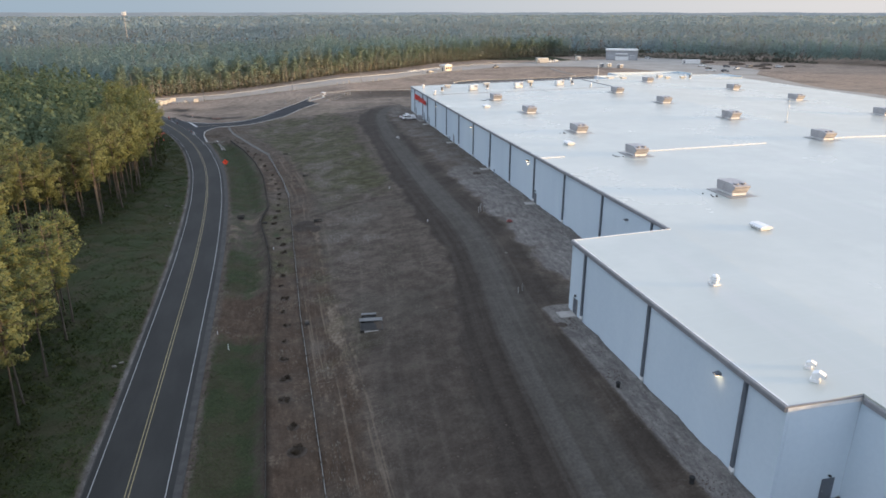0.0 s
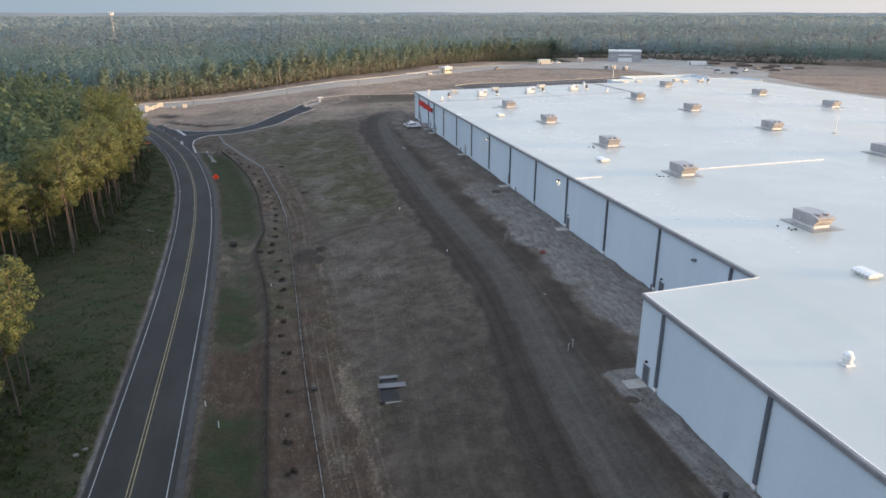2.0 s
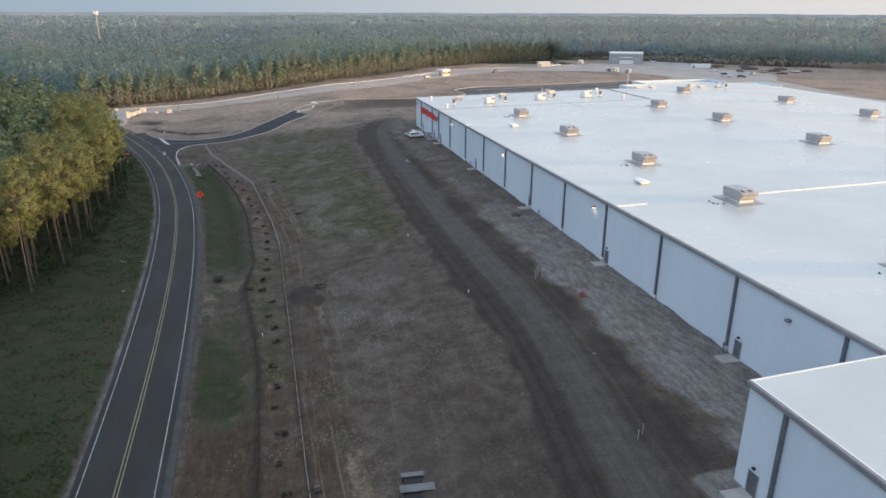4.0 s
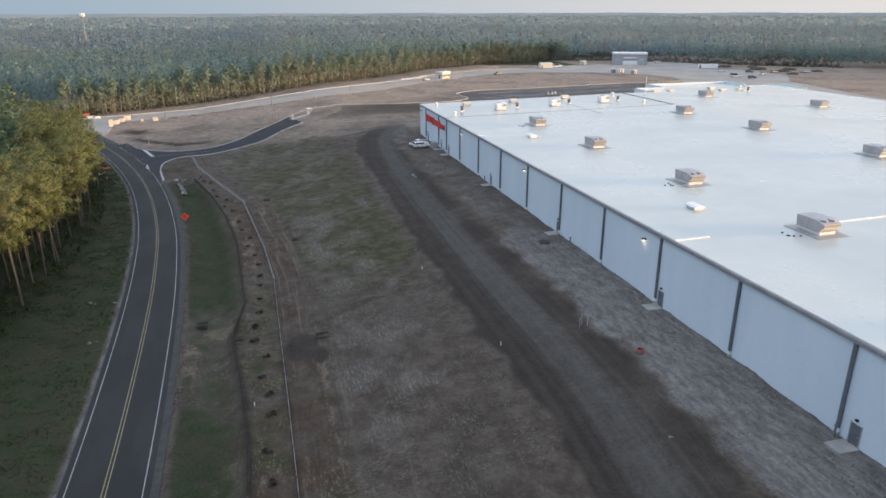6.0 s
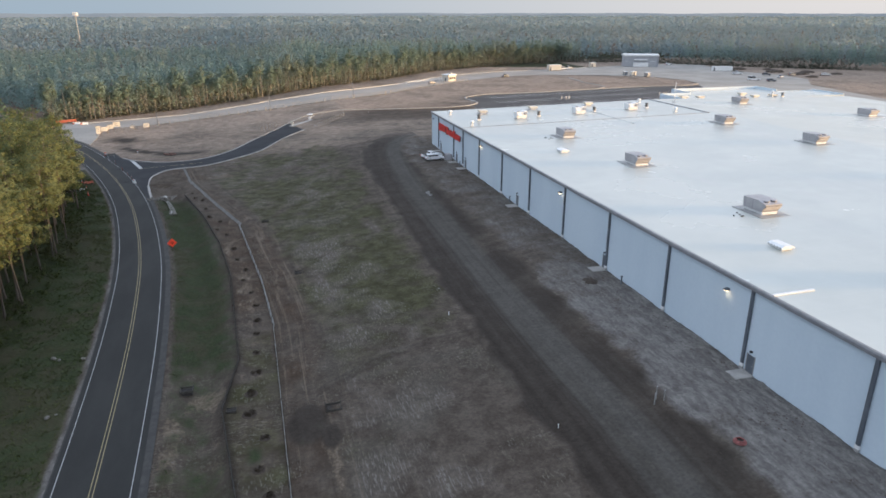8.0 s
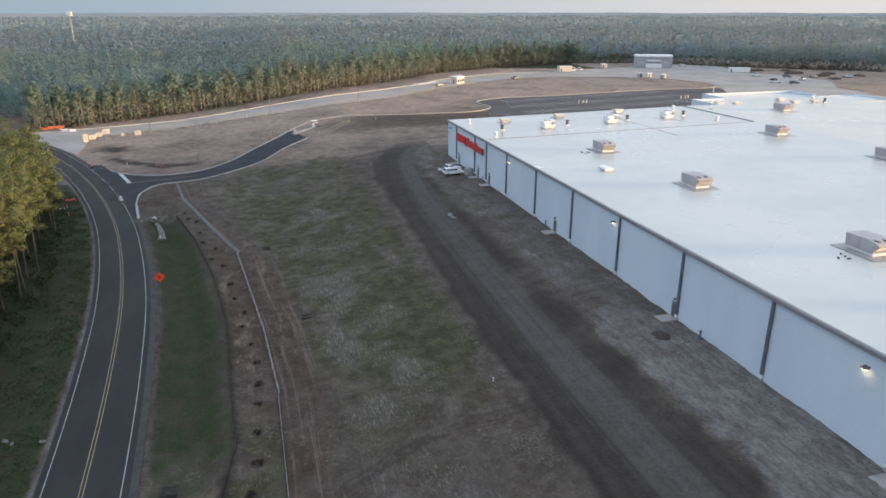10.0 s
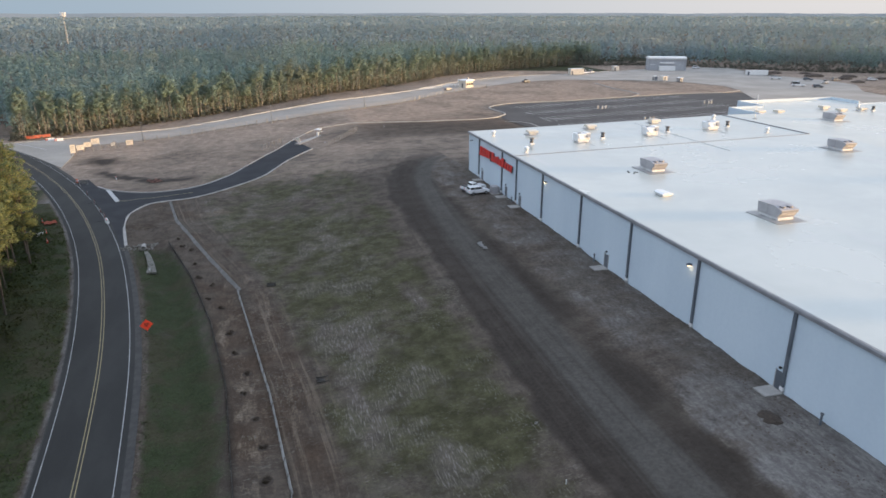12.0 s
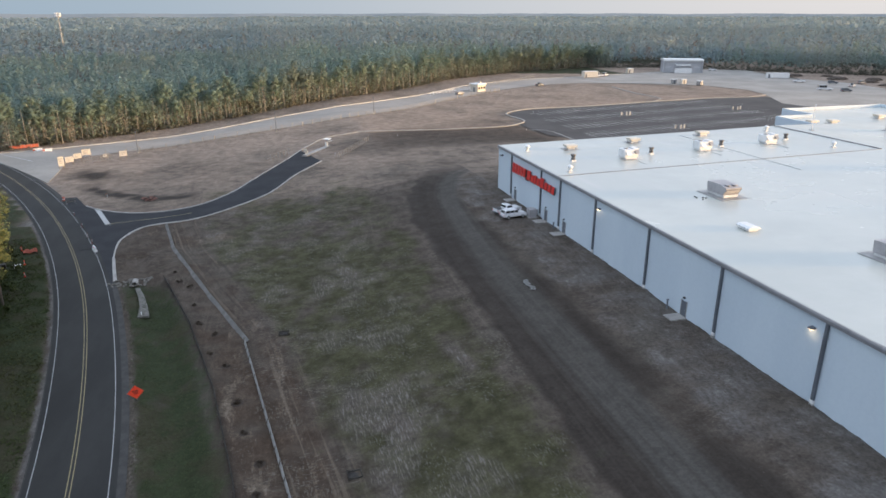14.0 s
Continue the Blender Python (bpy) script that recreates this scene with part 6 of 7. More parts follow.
for x, y, s in ((-28.0, 146.2, 0.5), (-27.2, 145.6, 0.35), (-24.3, 145.2, 0.4), (-25.2, 131.8, 0.45), (-24.4, 132.2, 0.3), (-22.6, 71.0, 0.35), (-23.2, 70.1, 0.4), (39.5, 196, 0.4), (34.0, 88.0, 0.35), (23.5, 149, 0.3)):
    stone(x, y, s)
# culvert mouth, its riprap and the concrete flume
for k in range(70):
    stone(rng.uniform(-27, -20.5), rng.uniform(223.4, 226.6), rng.uniform(0.18, 0.42), label="grey riprap stone round a culvert mouth", group="riprap stones")
culvert = thing("culvert", "concrete culvert pipe end in a bank", "culvert", (-23.0, 224.3, float(land(-23, 224.3)) + 0.05))
bm = bmesh.new()
for r0, r1, y0, y1 in ((0.44, 0.35, -0.4, 1.2),):
    a = np.linspace(0, 2 * math.pi, 25)[:-1]
    rings = [[bm.verts.new((r * math.cos(t), y, 0.12 + r * math.sin(t))) for t in a] for r, y in ((r0, y0), (r0, y1), (r1, y1), (r1, y0))]
    for p, q in zip(rings, rings[1:] + rings[:1]):
        for i in range(24):
            bm.faces.new((p[i], p[(i + 1) % 24], q[(i + 1) % 24], q[i]))
part("pipe", bm, CONCRETE, culvert, "", True)
# black disc set across the pipe as the darkness inside it
part("dark_inside", tube(0, 0, -0.02, 0.02, 0.35, 0.35, 20), BLACK_METAL, culvert).matrix_basis = pose(0, 0.9, 0.12, 90, 0, 0)
flume = thing("concrete_flume", "pale concrete drainage flume widening at its end", "drain channel", kind="structure")
strip_mesh("slab", [(-22.7, 222.6), (-21.8, 219.0), (-21.0, 214.8), (-20.8, 211.0)], [(-22.0, 222.6), (-20.9, 219.0), (-19.9, 214.8), (-19.2, 211.0)], 0.03, DIRTY_CONCRETE, flume, 1, "", 0.3)

# ---- roadworks ----
ds = thing("roadwork_sign", "orange diamond roadwork sign on a low spring stand", "road sign", (-17.7, 187.4, float(land(-17.7, 187.4)) - 0.25), 12)
m = bmesh.new()
box(-0.61, -0.012, -0.61, 0.61, 0.012, 0.61, 0.0, m)
bmesh.ops.rotate(m, verts=m.verts, cent=(0, 0, 0), matrix=Matrix.Rotation(radians(45), 3, "Y"))
bmesh.ops.translate(m, verts=m.verts, vec=(0, 0, 1.25))
part("panel", m, ORANGE, ds, "bright orange panel")
for k in range(3):
    part("text_bar", box(-0.32 + 0.06 * k, -0.018, 1.40 - 0.17 * k, 0.32 - 0.06 * k, -0.0125, 1.48 - 0.17 * k), BLACK_METAL, ds)
part("upright", box(-0.03, 0.02, 0.1, 0.03, 0.07, 2.0), GREY_METAL, ds)
for k in range(4):
    a = radians(45 + 90 * k)
    part("leg", rod((0, 0.04, 0.28), (0.75 * math.cos(a), 0.04 + 0.75 * math.sin(a), 0.0), 0.025), BLACK_METAL, ds)


def cone(x, y):
    c = thing("traffic_cone", "orange traffic cone with white bands", "traffic cone", (x, y, float(land(x, y))), 0, "traffic cones")
    part("base", box(-0.22, -0.22, 0, 0.22, 0.22, 0.04, 0.01), RUBBER, c)
    part("body", tube(0, 0, 0.04, 0.9, 0.17, 0.03, 14), ORANGE, c, "", True)
    part("band", tube(0, 0, 0.5, 0.64, 0.105, 0.084, 14), PAINT_WHITE, c)
    part("band", tube(0, 0, 0.3, 0.38, 0.136, 0.122, 14), PAINT_WHITE, c)
    return c


for x, y in ((-42.7, 238.9), (-41.0, 232.6), (-45.4, 247.2)):
    cone(x, y)
fold = thing("folded_sign_stand", "white folding sign stand lying in grass", "sign stand", (-43.6, 238.0, float(land(-43.6, 238))), 35)
part("board", box(-0.6, -0.4, 0.45, 0.6, 0.4, 0.5, 0.01), WHITE_METAL, fold)
for sx, sy in ((-0.5, -0.3), (0.5, -0.3), (-0.5, 0.3), (0.5, 0.3)):
    part("leg", rod((sx, sy, 0.46), (sx * 1.2, sy * 1.3, 0), 0.03), WHITE_METAL, fold)
gen = thing("equipment_box", "dark portable equipment box on the grass", "generator", (-46.0, 237.4, float(land(-46, 237.4))), 10)
part("body", box(-0.9, -0.5, 0.15, 0.9, 0.5, 1.0, 0.06), BLACK_METAL, gen)
for sx in (-0.7, 0.7):
    part("skid", box(sx - 0.06, -0.55, 0, sx + 0.06, 0.55, 0.15), GREY_METAL, gen)
part("panel", box(-0.3, -0.52, 0.4, 0.3, -0.5, 0.8), GREY_METAL, gen)
tarp = thing("warning_banner", "orange warning banner spread low over the grass", "banner", (-43.6, 245.7, float(land(-43.6, 245.7))), 20)
bm = bmesh.new()
gridv = [[bm.verts.new((-1.1 + 0.28 * i, -0.7 + 0.28 * j, 0.25 + 0.12 * math.sin(i * 1.3 + j) + 0.05 * j)) for j in range(6)] for i in range(9)]
for i in range(8):
    for j in range(5):
        bm.faces.new((gridv[i][j], gridv[i + 1][j], gridv[i + 1][j + 1], gridv[i][j + 1]))
bmesh.ops.solidify(bm, geom=list(bm.faces), thickness=0.02)
part("sheet", bm, ORANGE_NET, tarp, "", True)
part("stake", tube(-0.9, 0.5, -0.2, 0.5, 0.03), WOOD, tarp)
part("stake", tube(0.9, -0.5, -0.2, 0.4, 0.03), WOOD, tarp)


def delineator(x, y):
    d = thing("delineator_post", "slim orange delineator post on a black rubber base", "delineator", (x, y, float(land(x, y)) + 0.05), 20, "delineators at the drive mouth")
    part("base", box(-0.30, -0.22, 0.0, 0.30, 0.22, 0.09, 0.02), RUBBER, d, "black rubber base")
    part("post", tube(0, 0, 0.09, 1.05, 0.055, 0.045, 12), FADED_RED, d)
    part("band", tube(0, 0, 0.72, 0.82, 0.058, 0.056, 12), WHITE_METAL, d, "white band")
    return d


for x, y in ((-41.2, 269.2), (-37.7, 259.4), (-35.2, 252.0), (-33.6, 247.6)):
    delineator(x, y)
br = thing("water_barrier", "white plastic traffic barrier at the drive mouth", "traffic barrier", (-32.4, 243.6, float(land(-32.4, 243.6)) + 0.05), 112)
part("body", prism([(-0.3, 0), (0.3, 0), (0.26, 0.25), (0.12, 0.45), (0.1, 0.85), (-0.1, 0.85), (-0.12, 0.45), (-0.26, 0.25)], "x", -0.9, 0.9), WHITE_METAL, br)
part("band", box(-0.5, -0.115, 0.55, 0.5, 0.115, 0.75), ORANGE, br, "orange band")
strip_mesh("stop_line", [(-38.0, 273.6), (-33.6, 260.6)], [(-37.1, 273.9), (-32.7, 260.9)], 0.02, PAINT_WHITE, drive, 1, "white stop line")
strip_mesh("lane_line", [(-33.4, 260.9), (-24.0, 262.4), (-17, 264)], [(-33.4, 261.1), (-24.0, 262.6), (-17, 264.2)], 0.02, PAINT_YELLOW, drive)

# two flat dark patches on the road edge
for k, (x, y, w, l, t) in enumerate(((-34.6, 246.3, 2.2, 3.4, 18), (-39.3, 262.1, 1.8, 2.6, 20))):
    mat = thing("dark_slab", "flat black slab lying on the road edge", "mat", (x, y, float(land(x, y)) + 0.06), t, "mats at the drive mouth")
    part("sheet", box(-w / 2, -l / 2, 0, w / 2, l / 2, 0.03, 0.01), RUBBER, mat)
brl = thing("traffic_barrel", "faded orange traffic barrel beside the road", "traffic barrel", (-46.3, 283.2, float(land(-46.3, 283.2))))
part("drum", tube(0, 0, 0, 1.0, 0.32, 0.26, 16), ORANGE_NET, brl, "", True)
part("band", tube(0, 0, 0.45, 0.6, 0.305, 0.295, 16), WHITE_METAL, brl, "white band")
bar = thing("folding_barricade", "grey folding barricade beside the drive mouth", "barricade", (-44.2, 280.2, float(land(-44.2, 280.2))), 30)
for x in (-0.9, 0.9):
    part("leg", rod((x, -0.35, 0), (x, 0, 1.1), 0.04), GREY_METAL, bar)
    part("leg", rod((x, 0.35, 0), (x, 0, 1.1), 0.04), GREY_METAL, bar)
for z in (0.45, 0.85):
    part("board", box(-1.2, -0.14, z, 1.2, -0.1, z + 0.2), DIRTY_CONCRETE, bar)
crumple = thing("fallen_net", "faded orange safety netting fallen on the soil", "netting", (-27.2, 279.2, float(land(-27.2, 279.2))), 25)
bm = bmesh.new()
grid = [[bm.verts.new((0.5 * i - 1.5, 0.5 * j - 2.0, 0.12 + 0.10 * math.sin(i * 1.9 + j * 0.7) + 0.06 * math.cos(j * 2.3))) for j in range(9)] for i in range(7)]
for i in range(6):
    for j in range(8):
        if (i * 5 + j * 3) % 4:
            bm.faces.new((grid[i][j], grid[i + 1][j], grid[i + 1][j + 1], grid[i][j + 1]))
bmesh.ops.solidify(bm, geom=bm.faces[:], thickness=0.02)
part("net", bm, worn("faded_netting", (0.17, 0.085, 0.065), (0.27, 0.14, 0.11), 3.0, 12, 0.85), crumple)
post_thing("marker_post", "short orange-topped marker post", "post", -37.2, 284.0, 0.8, 0.08, WHITE_METAL, "white marker posts", ORANGE)
strip_mesh("edge_line", [(-78.5, 347.6), (-72.0, 340.4), (-65.8, 333.1)], [(-78.3, 347.9), (-71.8, 340.7), (-65.6, 333.4)], 0.175, PAINT_WHITE, apron, 1, "white edge line")

# ---- north: boards, fences, gate ----


def board(x, y, turn, w=2.3, h=1.5, z=1.1):
    b = thing("notice_board", "pale site notice board on two wooden posts", "notice board", (x, y, float(land(x, y))), turn, "site notice boards")
    part("panel", box(-w / 2, -0.03, z, w / 2, 0.03, z + h, 0.01), CREAM, b)
    for s in (-1, 1):
        part("post", box(s * w * 0.4 - 0.06, 0.035, -0.3, s * w * 0.4 + 0.06, 0.14, z + h + 0.1), WOOD, b)
    for k in range(3):
        part("text_bar", box(-w * 0.36, -0.036, z + h * (0.72 - 0.24 * k), w * (0.36 - 0.1 * k), -0.031, z + h * (0.82 - 0.24 * k)), GREY_METAL, b)
    return b


for x, y, t, w, h in ((-55.0, 320.5, 30, 2.0, 3.2), (-54.0, 325.5, 30, 3.0, 1.9), (-52.9, 330.4, 30, 2.8, 1.8), (-51.5, 335.0, 30, 3.4, 2.2), (-40.6, 330.6, 20, 2.8, 1.9), (-45.5, 330.5, 20, 1.6, 1.1)):
    board(x, y, t, 0.74 * w, 0.8 * h, 0.9)
for x, y, t in ((-65.6, 349.4, 20), (-68.6, 350.6, 25)):
    j = thing("road_barrier", "red and white plastic road barrier", "traffic barrier", (x, y, float(land(x, y))), t, "road barriers")
    part("body", prism([(-0.3, 0), (0.3, 0), (0.15, 0.4), (0.1, 0.95), (-0.1, 0.95), (-0.15, 0.4)], "x", -1.3, 1.3), WHITE_METAL, j)
    part("end_cap", box(-1.35, -0.2, 0.1, -0.7, 0.2, 0.8), ORANGE_NET, j, "orange end")
net = thing("safety_fence", "orange plastic safety fence sagging between posts", "fence", (-74, 357, float(land(-74, 357))), 18)
for k in range(5):
    part("post", tube(-4 + 2 * k, 0, -0.3, 1.3, 0.04), GREY_METAL, net)
for k in range(4):
    part("net_panel", box(-3.96 + 2 * k, -0.015, 0.15, -2.04 + 2 * k, 0.015, 1.15), ORANGE_NET, net)


GALV = worn("galvanised_steel", (0.24, 0.23, 0.21), (0.36, 0.34, 0.31), 1, 8, 0.55, 0.2)


def post_fence(name, label, line, gap, h, mat, rails=(0.35, 0.95), r=0.05, wire=0.02):
    f = thing(name, label, "fence")
    pts = even(line, max(2, int(sum(math.dist(a, b) for a, b in zip(line[:-1], line[1:])) / gap) + 1))
    src = None
    for x, y in pts:
        if src is None:
            src = part("post", tube(0, 0, -0.4, h, r, r, 8), mat, f)
            o = src
        else:
            o = new("post", src.data)
            o.parent = f
        o.matrix_basis = pose(x, y, float(land(x, y)))
    for z in rails:
        bm = bmesh.new()
        for (x0, y0), (x1, y1) in zip(pts[:-1], pts[1:]):
            rod((x0, y0, float(land(x0, y0)) + h * z), (x1, y1, float(land(x1, y1)) + h * z), wire, 4, bm)
        part("rail", bm, mat, f)
    return f


post_fence("chain_fence", "galvanised post fence along the concrete road", [(-41, 338.5), (-14, 351), (24, 366.5), (56, 384), (90, 416.5), (118, 438)], 4.0, 1.9, GALV, (0.1, 0.3, 0.5, 0.7, 0.98), 0.09, 0.03)
post_fence("chain_fence", "short fence beside the gate lane", [(0.4, 306), (7.0, 315)], 1.6, 1.6, GALV, (0.2, 0.6, 0.98), 0.08, 0.03)
post_fence("chain_fence", "pale fence flanking the gate lane", [(19.9, 301.5), (26, 311.5), (31.8, 322)], 1.8, 1.6, GALV, (0.15, 0.4, 0.7, 0.98), 0.09, 0.03)
post_fence("chain_fence", "pale fence by the notice boards", [(-50.5, 326), (-44, 331), (-46.5, 337)], 2.0, 1.7, GALV, (0.3, 0.7, 0.98), 0.08, 0.03)
post_fence("railing", "white railing beside the gatehouse", [(81, 434), (96, 444), (106, 449)], 2.4, 1.4, WHITE_METAL, (0.4, 0.7, 0.98), 0.07, 0.05)
post_fence("railing", "pale railing behind the gatehouse", [(113, 460), (133, 474), (165, 503)], 3.0, 1.8, GALV, (0.4, 0.7, 0.98), 0.08, 0.05)
island = thing("gate_island", "raised concrete gate island with a white card reader", "traffic island", (15.6, 315.5, float(land(15.6, 315.5))), -33)
part("kerb", box(-0.8, -8.5, -0.2, 0.8, 8.5, 0.22, 0.08), CONCRETE, island)
part("reader", box(-0.3, 5.2, 0.22, 0.3, 5.8, 1.5, 0.04), WHITE_METAL, island, "white barrier machine")
part("arm", box(-0.06, 5.3, 1.3, 0.06, 9.3, 1.42), WHITE_METAL, island, "white barrier arm")
part("canopy", box(-0.7, 4.6, 2.35, 1.2, 6.6, 2.55, 0.04), WHITE_METAL, island)
part("column", tube(0.25, 6.2, 0.2, 2.36, 0.08), GREY_METAL, island)
for y in (-7.6, -6.6):
    part("bollard", tube(0, y, 0.2, 1.25, 0.13), CREAM, island)
part("sign_plate", box(-0.5, -7.9, 1.1, 0.5, -7.8, 1.9), CREAM, island)
for x, y in ((-37.7, 338.9), (5.1, 356.7), (43.5, 377.8)):
    p = thing("street_lamp", "dark slender lamp post beside the concrete road", "lamp post", (x, y, float(land(x, y))), 0, "lamp posts")
    part("pole", tube(0, 0, -0.2, 6.5, 0.13, 0.09), DARK_TRIM, p)
    part("head", box(-0.2, -0.2, 6.45, 0.2, 0.9, 6.6, 0.04), DARK_TRIM, p)
    part("base", tube(0, 0, -0.2, 0.5, 0.28), CONCRETE, p)

# lot: bay lines, kerb, islands
line_mesh = None
PAINT_BRIGHT = worn("fresh_road_paint", (0.42, 0.42, 0.42), (0.58, 0.58, 0.58), 1, 8, 0.6)
SLANT = 0.185          # the rows of bays run a little off the grid
for row in (312.0, 328.5, 345.0, 361.5):
    k0, k1 = (0, 34) if row < 350 else (1, 34)
    for k in range(k0, k1):
        x = 103.5 + 2.75 * k
        y = row + SLANT * (x - 103)
        if not in_poly(np.array([x]), np.array([y + 5.0]), LOT)[0]:
            continue
        if line_mesh is None:
            o = part("bay_line", box(-0.08, -5.4, 0, 0.08, 5.4, 0.006), PAINT_BRIGHT, lot)
            line_mesh = o.data
        else:
            o = new("bay_line", line_mesh)
            o.parent = lot
        o.matrix_basis = pose(x, y, -1.464)
    reach = max(x for x in np.arange(104, 206, 1.0) if in_poly(np.array([x]), np.array([row + SLANT * (x - 103)]), LOT)[0]) - 2
    spine = part("bay_line", box(0, -0.08, 0, (reach - 102) * math.hypot(1, SLANT), 0.08, 0.006), PAINT_BRIGHT, lot)
    spine.matrix_basis = pose(102, row - SLANT, -1.455, 0, 0, math.degrees(math.atan(SLANT)))
strip_mesh("edge_strip", [(88.0, 327.0), (92.6, 325.0), (94.2, 321.0), (94.2, 303.0)], [(88.1, 327.4), (92.9, 325.35), (94.6, 321.1), (94.6, 303.0)], 0.06, CONCRETE, lot, 1, "pale edge strip", 0.3)
edge = even(LOT_KERB, 70)
strip_mesh("kerb", edge, offset(edge, -0.6), 0.25, CONCRETE, lot, 1, "pale concrete kerb", 0.5)
berm = even([(184.6, 443.8), (181, 415), (179, 389), (171, 382.5)], 20)
strip_mesh("kerb", berm, offset(berm, 0.5), 0.22, CONCRETE, yard, 1, "pale concrete kerb", 0.4)
for cx, cy in ((137.7, 348.8), (139.3, 315.6), (189.9, 350.7)):
    for dx, dy in ((-1.9, 0.2), (0.0, -0.3), (1.8, 0.3)):
        p = thing("bollard", "short pale concrete bollard in the parking lot", "bollard", (cx + dx, cy + dy, -1.47), 0, "parking bollards")
        part("post", tube(0, 0, 0.0, 1.25, 0.24, 0.22, 12), CREAM, p)
        part("cap", tube(0, 0, 1.25, 1.36, 0.22, 0.08, 12), WHITE_METAL, p)

# gatehouse
gh = thing("gatehouse", "small cream gatehouse with a flat roof", "gatehouse", (108.6, 444.0, float(land(108, 444))), 33)
part("wall", box(-3.0, -2.4, 0, 3.0, 2.4, 3.4), CREAM, gh)
part("roof", box(-3.5, -2.9, 3.4, 3.5, 2.9, 3.9, 0.05), WHITE_METAL, gh)
for x in (-1.9, 0.0, 1.9):
    w = part("window", box(x - 0.6, -2.46, 1.1, x + 0.6, -2.405, 2.4), CAR_GLASS, gh)
    part("sill", box(x - 0.68, -2.52, 1.0, x + 0.68, -2.41, 1.09), WHITE_METAL, w)
part("door", box(-3.06, -0.5, 0, -3.005, 0.5, 2.1), DARK_TRIM, gh)
part("air_unit", box(0.8, -0.6, 3.9, 2.0, 0.6, 4.7, 0.05), GREY_METAL, gh)
vehicle("parked_car", "silver car parked by the gatehouse", (95.0, 431.5, float(land(95, 431))), 35, 4.5, False, GREY_METAL, 1.5, "cars on the concrete yard")

# far hall at the yard
HALL_PALE = worn("pale_hall_cladding", (0.34, 0.35, 0.37), (0.42, 0.43, 0.45), 0.4, 4, 0.6, stretch=(1, 1, 0.2))
fh = thing("far_hall", "pale grey steel hall with a white roof edge and porch", "hall", (275.3, 516.4, -1.5), -24)
part("wall", box(-12.0, -7, 0, 12.0, 7, 7.4), HALL_PALE, fh)
part("roof", prism([(-8.2, 7.4), (7.4, 7.4), (7.4, 8.1), (0, 8.8), (-8.2, 8.5)], "x", -12.6, 12.6), WHITE_METAL, fh, "white roof edge")
for x in (-12.3, 12.3):
    part("column", box(x - 0.28, -8.0, 0, x + 0.28, -7.02, 7.38), HALL_PALE, fh)
part("porch", box(-5.2, -10.5, 0, 5.2, -7.02, 2.9), WHITE_METAL, fh, "white porch")
part("canopy", box(-4.6, -9.0, 4.6, 4.6, -7.03, 5.3), WHITE_METAL, fh, "white canopy")
for x in (-9.4, 8.6):
    d = part("roller_door", box(x - 1.6, -7.06, 0, x + 1.6, -7.01, 3.6), HALL_PALE, fh)
    part("frame", box(x - 1.75, -7.1, 3.61, x + 1.75, -7.01, 3.78), WHITE_METAL, d)


def far_hut(x, y, l, w, h, turn, mat, label):
    c = thing("site_container", label, "container", (x, y, -1.44), turn, "site containers")
    part("body", box(-l / 2, -w / 2, 0.15, l / 2, w / 2, h, 0.04), mat, c)
    part("roof", box(-l / 2 - 0.08, -w / 2 - 0.08, h, l / 2 + 0.08, w / 2 + 0.08, h + 0.12), WHITE_METAL, c)
    part("door", box(-l / 2 + 0.6, -w / 2 - 0.04, 0.2, -l / 2 + 1.6, -w / 2 - 0.005, 2.2), DARK_TRIM, c)
    for s in (-1, 1):
        part("skid", box(-l / 2, s * w * 0.35 - 0.1, 0, l / 2, s * w * 0.35 + 0.1, 0.15), DARK_TRIM, c)


for a in ((198, 496, 9, 4, 3.6, 0, CREAM, "cream site office container"), (306, 462, 13, 2.6, 2.9, -20, WHITE_METAL, "long white storage container"), (230, 447, 3, 2.4, 2.4, 10, CREAM, "small beige site container"),
          (234, 437.5, 3.2, 2.4, 2.3, 30, GREY_METAL, "grey steel storage container on the yard"), (226, 450, 2.4, 2.2, 2.2, 0, GREY_METAL, "small grey equipment container on concrete"), (237, 516, 4, 3, 3, 0, CREAM, "beige site cabin near the woods")):
    far_hut(*a)
for x, y, t, l, pk, mat, h in ((206, 499, 10, 6.5, True, CAR_WHITE, 2.4), (212, 502, 40, 5.5, False, CAR_WHITE, 2.2), (300.6, 517, -10, 5.0, False, CAR_WHITE, 1.8), (298, 436, -30, 6.0, True, CAR_WHITE, 2.1), (281, 399.5, -25, 7.0, False, CAR_WHITE, 2.6),
                               (286, 391, -20, 5.0, False, DARK_TRIM, 1.7), (307, 408, 30, 5.5, True, CAR_WHITE, 2.0), (326, 420, 10, 5.2, False, GREY_METAL, 1.8), (346, 414, -15, 5.2, False, CAR_WHITE, 1.8), (311, 425, -40, 5.0, False, DARK_TRIM, 1.7), (148.5, 458, 30, 5.2, True, DARK_TRIM, 1.8)):
    vehicle("parked_truck" if pk else "parked_van", ("pale" if mat is CAR_WHITE else "dark") + (" pickup standing on the concrete yard" if pk else " van standing on the concrete yard"), (x, y, -1.42), t, l, pk, mat, h, "cars on the concrete yard")

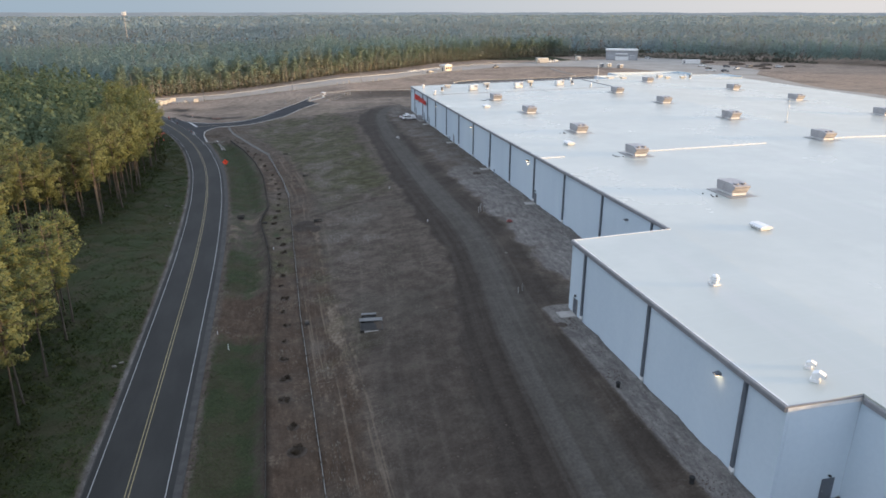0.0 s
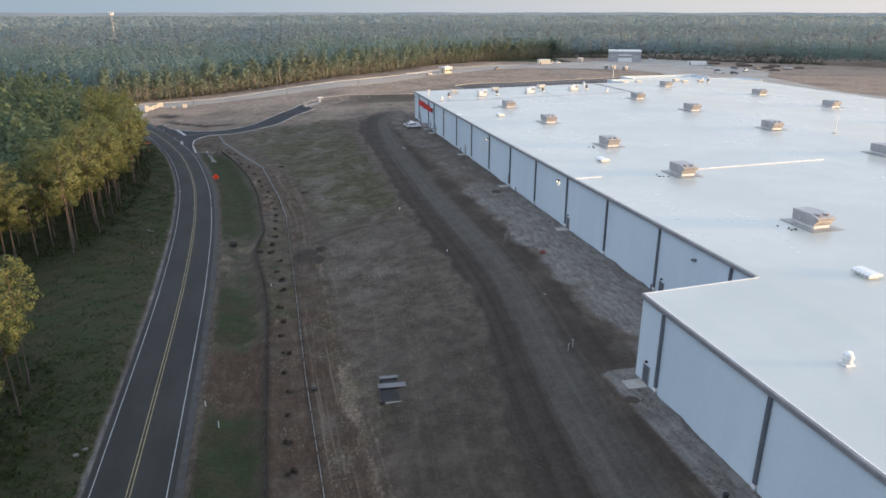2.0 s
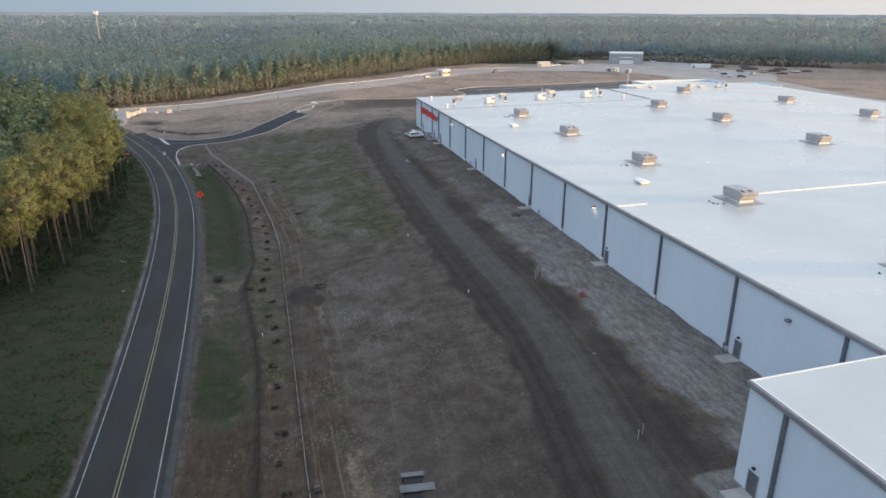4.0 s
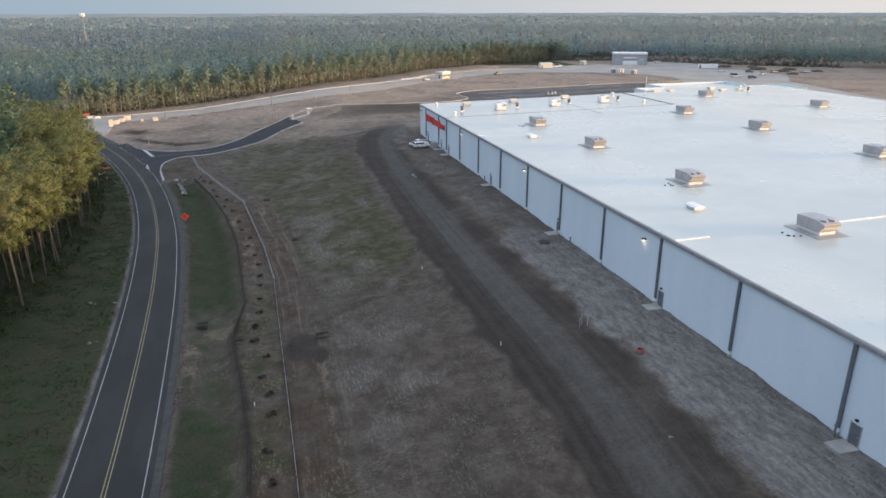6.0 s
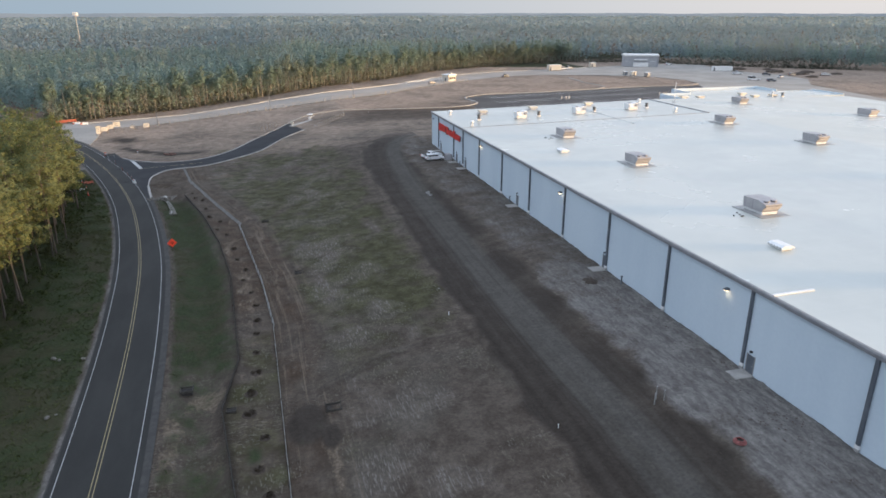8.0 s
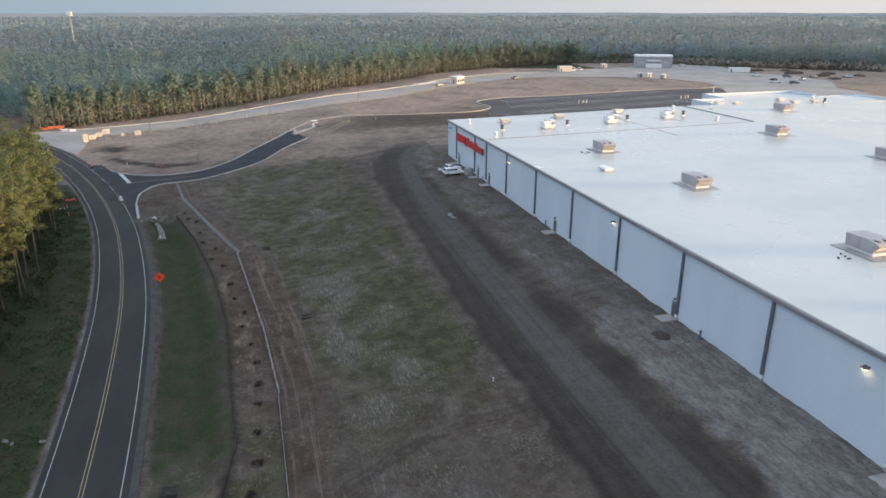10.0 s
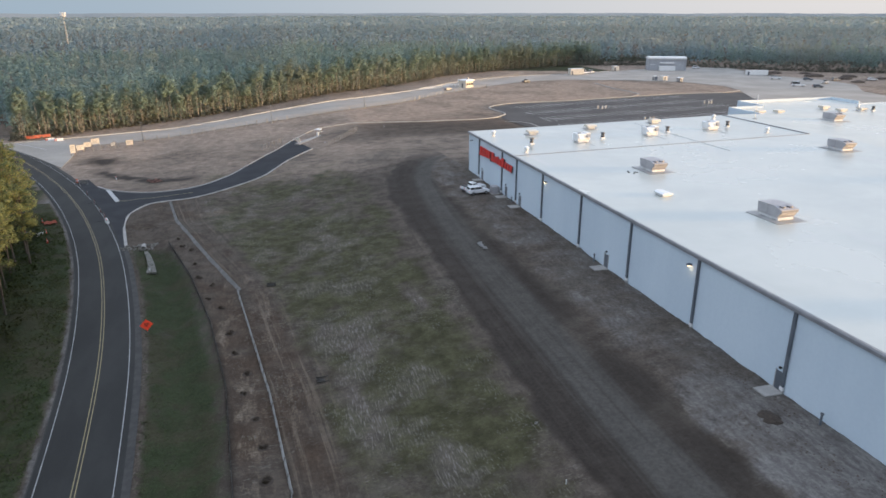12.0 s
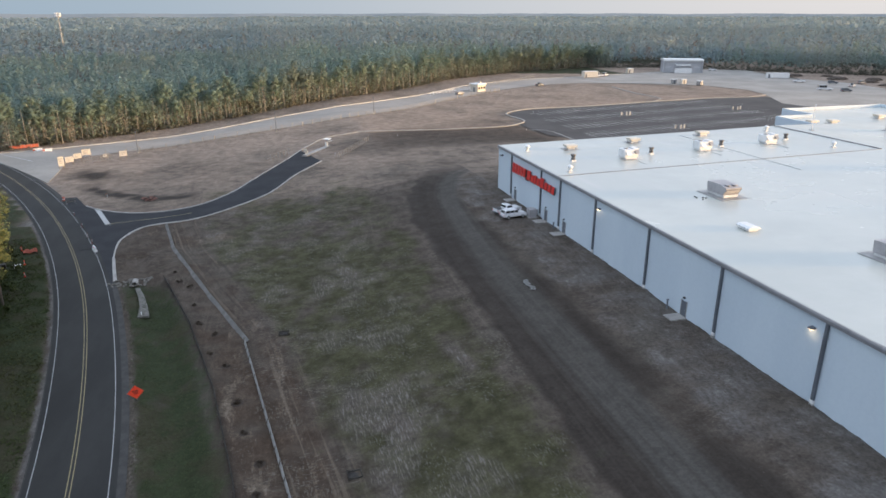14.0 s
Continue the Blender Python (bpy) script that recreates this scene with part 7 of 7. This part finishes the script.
# far mast above the woods
tw = thing("radio_mast", "tall pale mast with a ring of antennas above the woods", "mast", (TOWER_X, TOWER_Y, -5))
part("pole", tube(0, 0, 0, TOWER_TOP + 2, 0.55, 0.28, 10), GREY_METAL, tw)
for k in range(8):
    a = radians(45 * k)
    part("antenna", box(-0.22, -0.22, TOWER_TOP - 0.5, 0.22, 0.22, TOWER_TOP + 2.6), WHITE_METAL, tw).location = (2.2 * math.cos(a), 2.2 * math.sin(a), 0)
part("platform", tube(0, 0, TOWER_TOP - 0.8, TOWER_TOP - 0.4, 2.3, 2.3, 12), GREY_METAL, tw)

# ---- loose clods and stones on the soil ----


def clods(name, label, x, y, size, material, seed):
    r = np.random.RandomState(seed)
    n = len(x)
    s = size * r.uniform(0.4, 1.5, (n, 1)) * np.ones((1, 3)) * r.uniform(0.7, 1.2, (n, 3))
    base = np.array([(1, 0, 0), (-1, 0, 0), (0, 1, 0), (0, -1, 0), (0, 0, 0.8)], float)
    a = r.uniform(0, 2 * np.pi, n)
    rot = np.stack([np.cos(a), -np.sin(a), np.sin(a), np.cos(a)], -1).reshape(n, 2, 2)
    v = base[None] * s[:, None, :] * r.uniform(0.7, 1.2, (n, 5, 1))
    v[..., :2] = np.einsum("nij,nkj->nki", rot, v[..., :2])
    v += np.stack([x, y, land(x, y) + 0.02], -1)[:, None, :]
    f = np.array([(0, 2, 4), (2, 1, 4), (1, 3, 4), (3, 0, 4)])[None] + 5 * np.arange(n)[:, None, None]
    return tagged(new(name, mesh_of(name, v.reshape(-1, 3), f.reshape(-1, 3).tolist(), material)), label, "stones", kind="stuff")


r = np.random.RandomState(61)
y = r.uniform(66, 250, 5200)
clods("wall_rubble", "loose brown clods along the wall foot", 47.9 - np.abs(r.normal(0, 3.6, 5200)), y, 0.085, BROWN_SOIL, 1)
y = r.uniform(20, 66, 1700)
clods("wall_rubble", "loose brown clods along the wall foot", 34.2 - np.abs(r.normal(0, 2.4, 1700)), y, 0.085, BROWN_SOIL, 2)
x, y = r.uniform(0, 40, 9000), r.uniform(25, 250, 9000)
k = (waves(x, y, 14, 66) + r.uniform(-0.8, 0.8, 9000) > 0.2) & (x < 24)
clods("soil_clods", "scattered brown clods over the graded soil", x[k], y[k], 0.10, BROWN_SOIL, 3)
